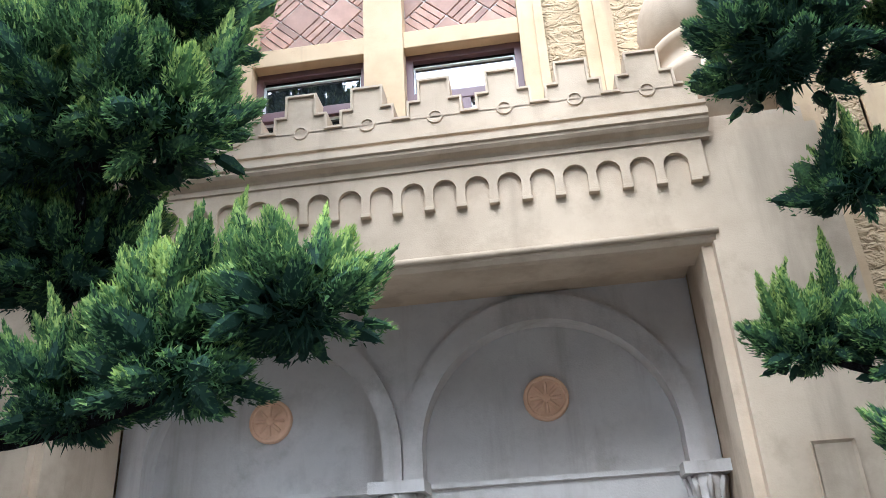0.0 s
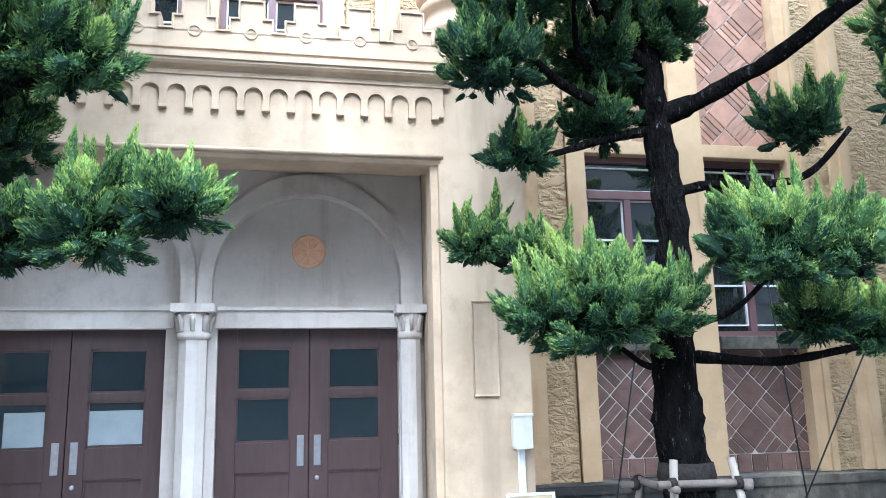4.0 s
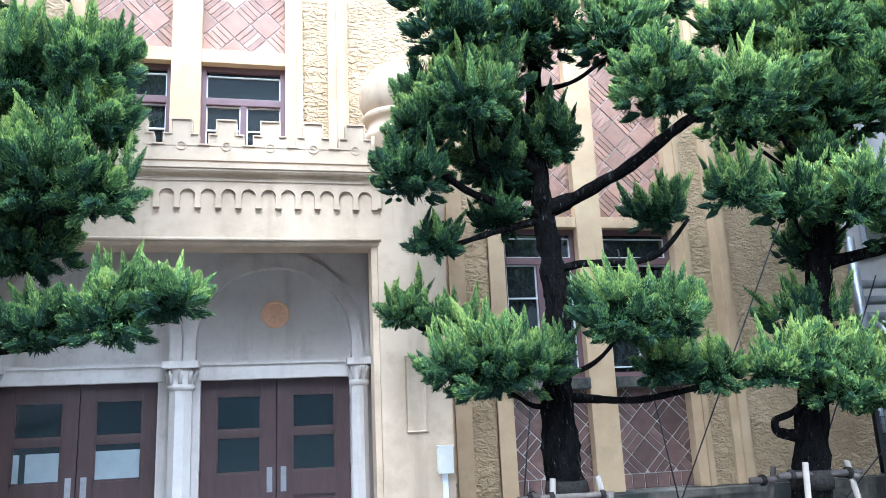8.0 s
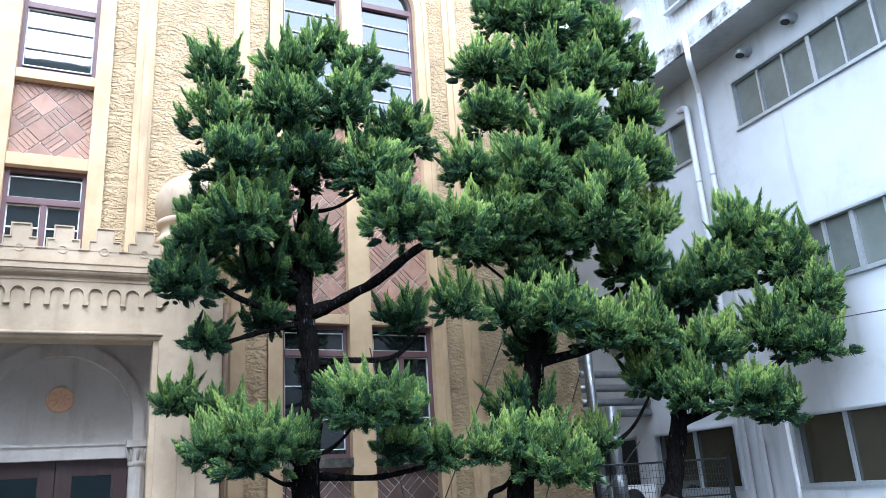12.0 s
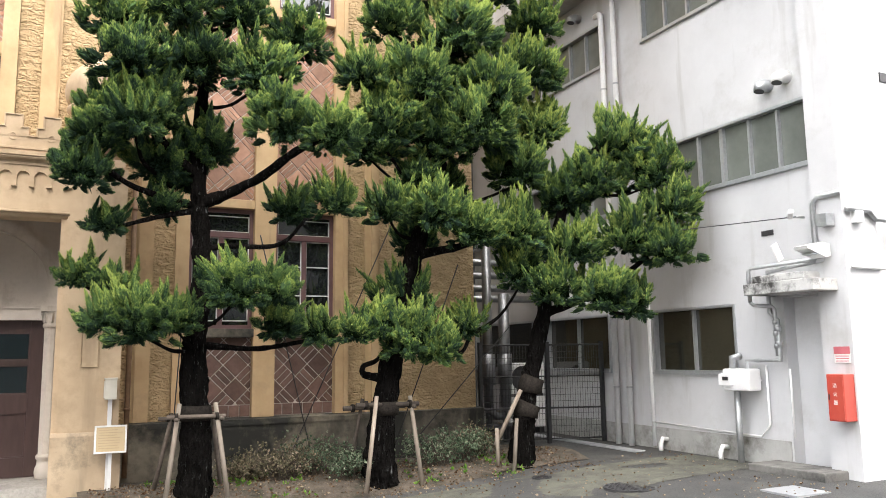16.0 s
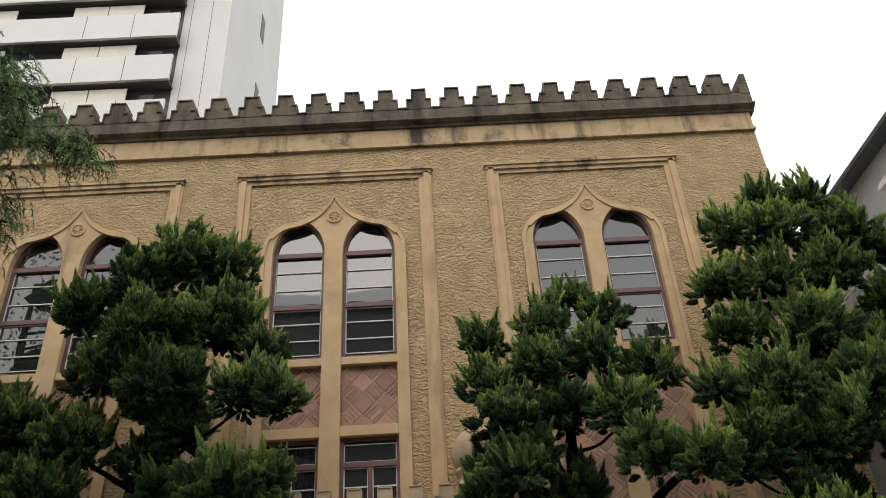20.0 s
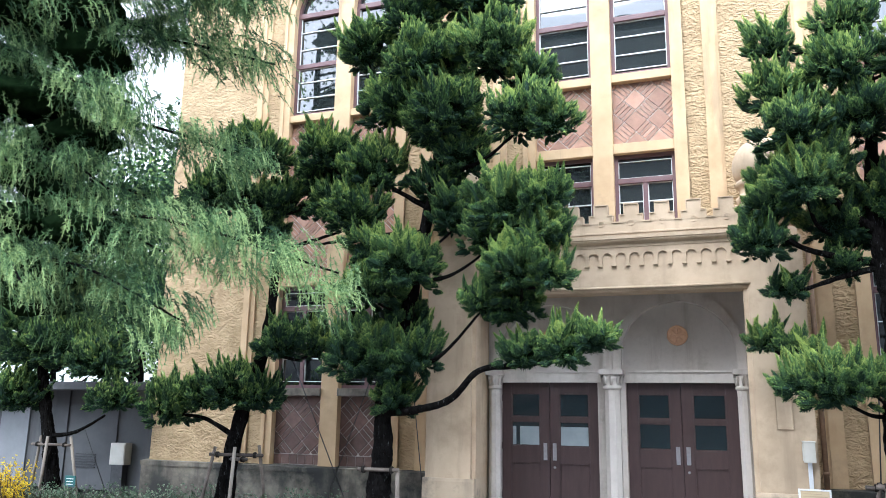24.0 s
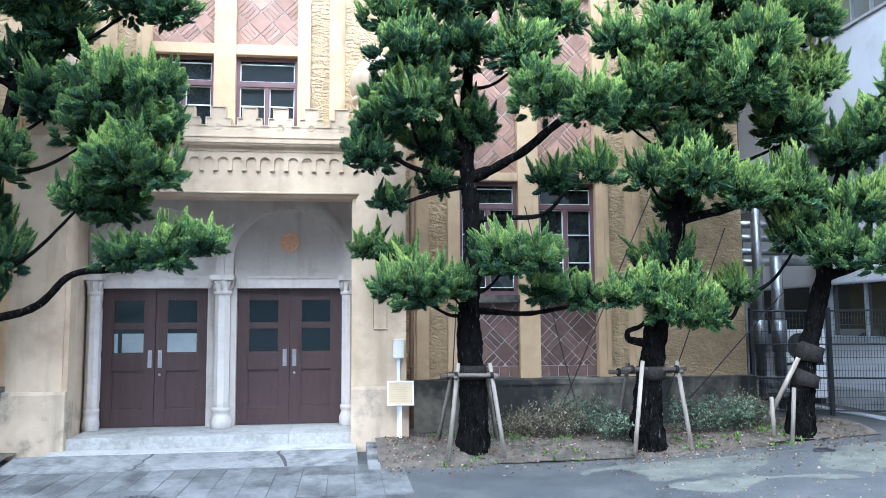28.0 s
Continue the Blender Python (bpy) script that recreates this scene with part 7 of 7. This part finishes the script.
tubepart("pipe", ZINC, cp, [(-0.3, 0.9, -0.06), (-0.3, 0.9, 0.36), (-0.29, 0.87, 0.4), (-0.2, 0.1, 0.42), (-0.06, 0.0, 0.42)], 0.028, 10)
tubepart("pipe", ZINC, cp, [(-0.3, 0.9, -0.06), (-0.28, 0.86, -0.1), (-0.1, 0.72, -0.12), (-0.08, 0.7, -0.16), (-0.08, 0.7, -0.78)], 0.026, 10)
for z in (-0.3, -0.45, -0.62):
    tubepart("coupling", ZINC, cp, [(-0.08, 0.7, z), (-0.08, 0.7, z - 0.06)], 0.04, 10)
tubepart("pipe", PVC, cp, [(0.04, 0.62, -0.95), (0.04, 0.62, -1.85)], 0.013, 8)
tubepart("pipe", ZINC, cp, [(-0.1, -0.02, 0.62), (-0.1, -0.02, 1.15), (-0.1, -0.1, 1.22), (-0.1, -0.42, 1.22)], 0.032, 10)
boxpart("junction_box", ZINC, cp, -0.22, -0.07, -0.3, -0.14, 0.82, 0.98, 0.008)
boxpart("trough", ANNEXDIRT, cp, -0.35, 0.06, -0.02, 0.82, 0.17, 0.28, 0.03)
tp = boxpart("sensor_plate", PVC, cp, -0.06, 0.06, -0.01, 0.01, 0.0, 0.24, 0.004)
tp.location, tp.rotation_euler = (-0.22, 0.42, 0.46), (0, radians(-28), 0)
# pipes and openings of the end wall
ep = thing("wall_conduit", 11.3, -4.64, 3.3, "galvanised conduits along the end wall of the annex", "pipe", "annex pipes")
tubepart("pipe", ZINC, ep, [(-0.62, 0.0, 0.12), (-0.2, 0.0, 0.12), (-0.1, 0.0, 0.02), (2.5, 0.1, 0.02)], 0.035, 10)
tubepart("pipe", PVC, ep, [(-0.6, 0.0, -0.6), (2.5, 0.1, -0.62)], 0.022, 8)
for x in (-0.5, 0.6, 1.6):
    boxpart("junction_box", PVC, ep, x, x + 0.14, -0.04, 0.06, -0.05, 0.1, 0.006)
for x, z in ((11.9, 2.55), (11.9, 5.3), (11.9, 8.0)):
    tagged(boxpart("wall_slot", DARK, None, x, x + 1.6, -4.415, -4.39, z, z + 0.13), "dark slot vent in the annex end wall", "vent", "annex vents")
sc = thing("security_camera", 10.45, -4.0, 3.4, "small wall camera on a bracket", "camera")
tubepart("body", PVC, sc, [(0, 0, 0), (-0.1, -0.1, 0.05)], 0.035, 10)
tubepart("bracket", ZINC, sc, [(0, 0, 0), (0.2, -0.05, 0.0)], 0.015, 8)
wire((10.5, -4.05, 3.4), (9.2, -0.5, 3.45), 0.007, "thin cable strung from the annex to the trees")
for y in (-0.95, -2.2):
    v = thing("drain_elbow", AX - 0.06, y - 0.2, 0.12, "white plastic drain elbow low on the wall", "pipe", "annex pipes")
    tubepart("pipe", PVC, v, [(0.06, 0, 0.2), (-0.06, 0, 0.22), (-0.1, 0, 0.14), (-0.1, 0, 0.02)], 0.035, 10)
tagged(boxpart("wall_slot", DARK, None, AX - 0.012, AX + 0.01, -3.45, -3.25, 3.27, 3.34), "dark slot vent in the annex wall", "vent", "annex vents")

# ---- passage between the buildings ----
gate = thing("mesh_fence", 9.7, 0.9, 0.15, "black wire mesh fence and gate across the passage", "fence")
for x, y in ((-1.13, 0.1), (0.05, -0.2), (1.0, -0.5)):
    boxpart("post", DARK, gate, x - 0.03, x + 0.03, y - 0.03, y + 0.03, 0, 1.75)
for (x0, y0), (x1, y1) in (((-1.13, 0.1), (0.05, -0.2)), ((0.05, -0.2), (1.0, -0.5))):
    for z in (0.08, 0.6, 1.15, 1.7):
        tubepart("rail", DARK, gate, [(x0, y0, z), (x1, y1, z)], 0.012, 6)
    bm = bmesh.new()
    for i in range(1, 22):
        f = i / 22
        tube(bm, [(x0 + (x1 - x0) * f, y0 + (y1 - y0) * f, 0.06), (x0 + (x1 - x0) * f, y0 + (y1 - y0) * f, 1.7)], 0.0035, 4)
    for i in range(1, 16):
        tube(bm, [(x0, y0, 0.08 + 0.107 * i), (x1, y1, 0.08 + 0.107 * i)], 0.003, 4)
    tagged(part("wire_mesh", bm, DARK, gate), "fine black wire mesh", "", "", "stuff")
for x, top in ((8.98, 3.6), (9.33, 2.4)):
    d = thing("flue_duct", x, 1.45, 0.4, "silver insulated duct rising in the passage", "duct", "passage ducts")
    tubepart("duct", DUCT, d, [(0, 0, 0.35), (0, 0, top)], 0.085 if top > 3 else 0.1, 16)
    tubepart("jacket", DUCT, d, [(0, 0, 0.75), (0, 0, 1.3)], 0.13, 16)
    tubepart("elbow", DUCT, d, [(0, 0, 0.4), (0, -0.02, 0.3), (0.14, -0.02, 0.2), (0.3, 0.0, 0.2)], 0.075, 14)
    tubepart("valve", DARK, d, [(-0.1, -0.05, 0.0), (0.25, -0.05, 0.0)], 0.07, 12)
    tubepart("stand", DARK, d, [(0, 0, -0.4), (0, 0, 0.3)], 0.06, 10)
for z in (2.75, 2.95, 3.2, 3.45):
    r = tubepart("cross_duct", DUCT, None, [(8.45, 2.2, z), (10.75, 2.2, z + 0.02)], 0.07, 14)
    tagged(r, "silver insulated pipe crossing between the buildings", "duct", "passage ducts")
for x, y, z in ((10.3, 2.4, 0.27), (10.3, 2.4, 0.92)):
    a = thing("air_conditioner", x, y, z, "white outdoor air conditioner unit in the passage", "air conditioner", "outdoor units")
    boxpart("body", PVC, a, -0.4, 0.4, -0.15, 0.15, 0, 0.6, 0.02)
    for fan in (-0.12,):
        bm = bmesh.new()
        turn_solid(bm, [(0.24, 0), (0.24, 0.02), (0.2, 0.02), (0.2, 0.0)], 0, 0, 24)
        bmesh.ops.transform(bm, matrix=Matrix.Translation((fan, -0.15, 0.3)) @ Matrix.Rotation(radians(90), 4, "X"), verts=bm.verts)
        part("fan_ring", bm, DARK, a)
        bm = bmesh.new()
        turn_solid(bm, [(0.2, 0), (0.2, 0.004)], 0, 0, 24)
        bmesh.ops.transform(bm, matrix=Matrix.Translation((fan, -0.151, 0.3)) @ Matrix.Rotation(radians(90), 4, "X"), verts=bm.verts)
        part("fan_grille", bm, DARK, a)
    for s in (-0.3, 0.3):
        boxpart("foot", DARK, a, s - 0.05, s + 0.05, -0.16, 0.16, -0.12 if z < 0.9 else -0.05, 0)
tagged(boxpart("gutter_strip", KERB, None, 10.12, 10.34, -1.1, 4.2, 0.02, 0.175, 0.01), "pale concrete gutter strip along the passage", "kerb", "", "structure")
# wall added to darken the passage behind the ducts
tagged(boxpart("added_passage_wall", SHEDWALL, None, 8.4, 10.8, 5.2, 5.4, -0.1, 7.0), "added grey wall that closes and darkens the passage", "wall", "", "structure")
# lids in the ground
for x, y, r in ((-0.25, -2.85, 0.3), (8.3, -3.2, 0.32), (7.9, -1.9, 0.14)):
    mh = thing("manhole_cover", x, y, max(ground_z(x, y), -0.088 if abs(x) < 2 else -1), "round dark iron cover set in the paving", "manhole cover", "ground covers")
    bm = bmesh.new()
    turn_solid(bm, [(r, -0.02), (r, 0.012), (r * 0.93, 0.014), (r * 0.92, 0.009), (0.02, 0.009)], 0, 0, 32)
    part("cover", bm, DARK, mh)
    bm = bmesh.new()
    for i in range(-4, 5):
        for j in range(-4, 5):
            if math.hypot(i, j) < 4.3:
                box(bm, i * r * 0.2 - 0.018, i * r * 0.2 + 0.018, j * r * 0.2 - 0.006, j * r * 0.2 + 0.006, 0.008, 0.015)
    tagged(part("tread_studs", bm, DARK, mh), "", "", "", "stuff")
bm = bmesh.new()
box(bm, 9.26, 9.8, -4.8, -4.3, ground_z(9.5, -4.5) - 0.02, ground_z(9.5, -4.5) + 0.012)
tagged(part("ground_lid", bm, ALU), "square pale metal lid set in the asphalt", "cover", "ground covers")

# ---- far things ----
tower = thing("apartment_tower", -18, 19, 0, "pale concrete apartment tower with long balconies far behind", "building")


def tower_part(name, bm, mat, label=""):
    return under(part(name, bm, mat, None, label), tower)


bm = bmesh.new()
box(bm, -30, -7.2, 14.4, 24.5, 0, 46)
tower_part("wall", bm, TOWER, "pale concrete end wall")
for x in (-9.05, -8.1):
    bm = bmesh.new()
    box(bm, x, x + 0.02, 14.392, 14.4, 12, 46)
    tower_part("wall_joint", bm, HALL, "thin upright joint")
for z in (25.6, 31.0, 36.4):
    bm = bmesh.new()
    box(bm, -7.2, -7.17, 19.7, 20.4, z - 0.6, z + 1.2)
    tower_part("side_window", bm, DARK, "narrow dark window")
for k in range(8):
    z = 18.65 + 2.7 * k
    bm = bmesh.new()
    box(bm, -30, -9.3, 13.64, 13.78, z, z + 1.5)
    tower_part("balcony", bm, TOWER, "white balcony parapet")
    for x in (-13.6, -11.4):
        bm = bmesh.new()
        box(bm, x, x + 0.025, 13.632, 13.64, z, z + 1.5)
        tower_part("parapet_joint", bm, HALL, "thin upright joint")
    # dark grey colour carries the shade under the balcony
    bm = bmesh.new()
    box(bm, -30, -9.35, 13.78, 14.4, z, z + 0.14)
    tower_part("balcony_slab", bm, HALL, "balcony floor coloured dark for its shaded underside")
    # dark sheet painted where the open balcony lies in shade
    bm = bmesh.new()
    box(bm, -30, -9.4, 14.36, 14.41, z + 0.14, z + 2.7)
    tower_part("balcony_shade", bm, DARK, "dark sheet standing in for balcony shade")
    for x0, x1 in ((-14.5, -12.9), (-12.85, -11.2), (-20.5, -18.9), (-18.85, -17.2)):
        bm = bmesh.new()
        box(bm, x0, x1, 14.0, 14.06, z + 0.14, z + 2.55)
        tower_part("balcony_screen", bm, CREAM, "cream screen panel")
    bm = bmesh.new()
    box(bm, -10.6, -10.0, 14.1, 14.36, z + 1.75, z + 2.2)
    tower_part("balcony_unit", bm, ROOF, "small dark wall unit")

# unseen hall added behind the viewer, sized to darken the panes; it shows in them only
hall = thing("opposite_hall", -3, -30, 0, "plain dark hall assumed behind the viewer, mirrored in the panes", "building", "", "structure")
for x0, x1, h in ((-40, -9, 9.5), (-9, 6.5, 25.0), (6.5, 40, 15.0)):
    bm = bmesh.new()
    box(bm, x0, x1, -44, -30, -0.3, h)
    under(part("wall", bm, HALL, None), hall)
    for k in range(int(h / 4.5)):
        z = 2.0 + 4.2 * k
        bm = bmesh.new()
        box(bm, x0 + 1, x1 - 1, -30.03, -29.9, z, z + 2.2)
        under(part("window_band", bm, DARK, None), hall)
    bm = bmesh.new()
    box(bm, x0, x1, -30.6, -30, h - 0.8, h - 0.5)
    under(part("eave_band", bm, PVC, None), hall)

for cx in BAYS:
    for x0, x1 in ((-1.12, -0.165), (0.165, 1.12)):
        if cx == 0.0:
            brick_panel(cx + x0, cx + x1, 6.07, 7.14, False)
        else:
            brick_panel(cx + x0, cx + x1, 0.82, 2.0, True)
            brick_panel(cx + x0, cx + x1, 4.1, 7.14, False)

# paving
pave = thing("pavement", 0, -3, -0.1, "damp grey paving slabs laid in rows before the steps", "pavement", "", "structure")
bm = bmesh.new()
box(bm, -0.152, 0.152, -0.297, 0.297, -0.05, 0.008, 0.005)
slab = to_mesh("slab", bm, PAVER)
for j in range(17):
    for i in range(17):
        s = new("slab", slab)
        s.location = (-2.495 + 0.31 * i, 1.64 - 0.6 * j, random.uniform(-0.002, 0.002))
        s.rotation_euler = (random.uniform(-0.003, 0.003), random.uniform(-0.004, 0.004), 0)
        s.parent = pave
bm = bmesh.new()
for j in range(17, 24):
    for i in range(17):
        box(bm, -2.647 + 0.31 * i, -2.343 + 0.31 * i, 1.343 - 0.6 * j, 1.937 - 0.6 * j, -0.05, 0.008)
tagged(part("slab_field", bm, PAVER, pave), "further paving slabs in rows", "", "", "stuff")
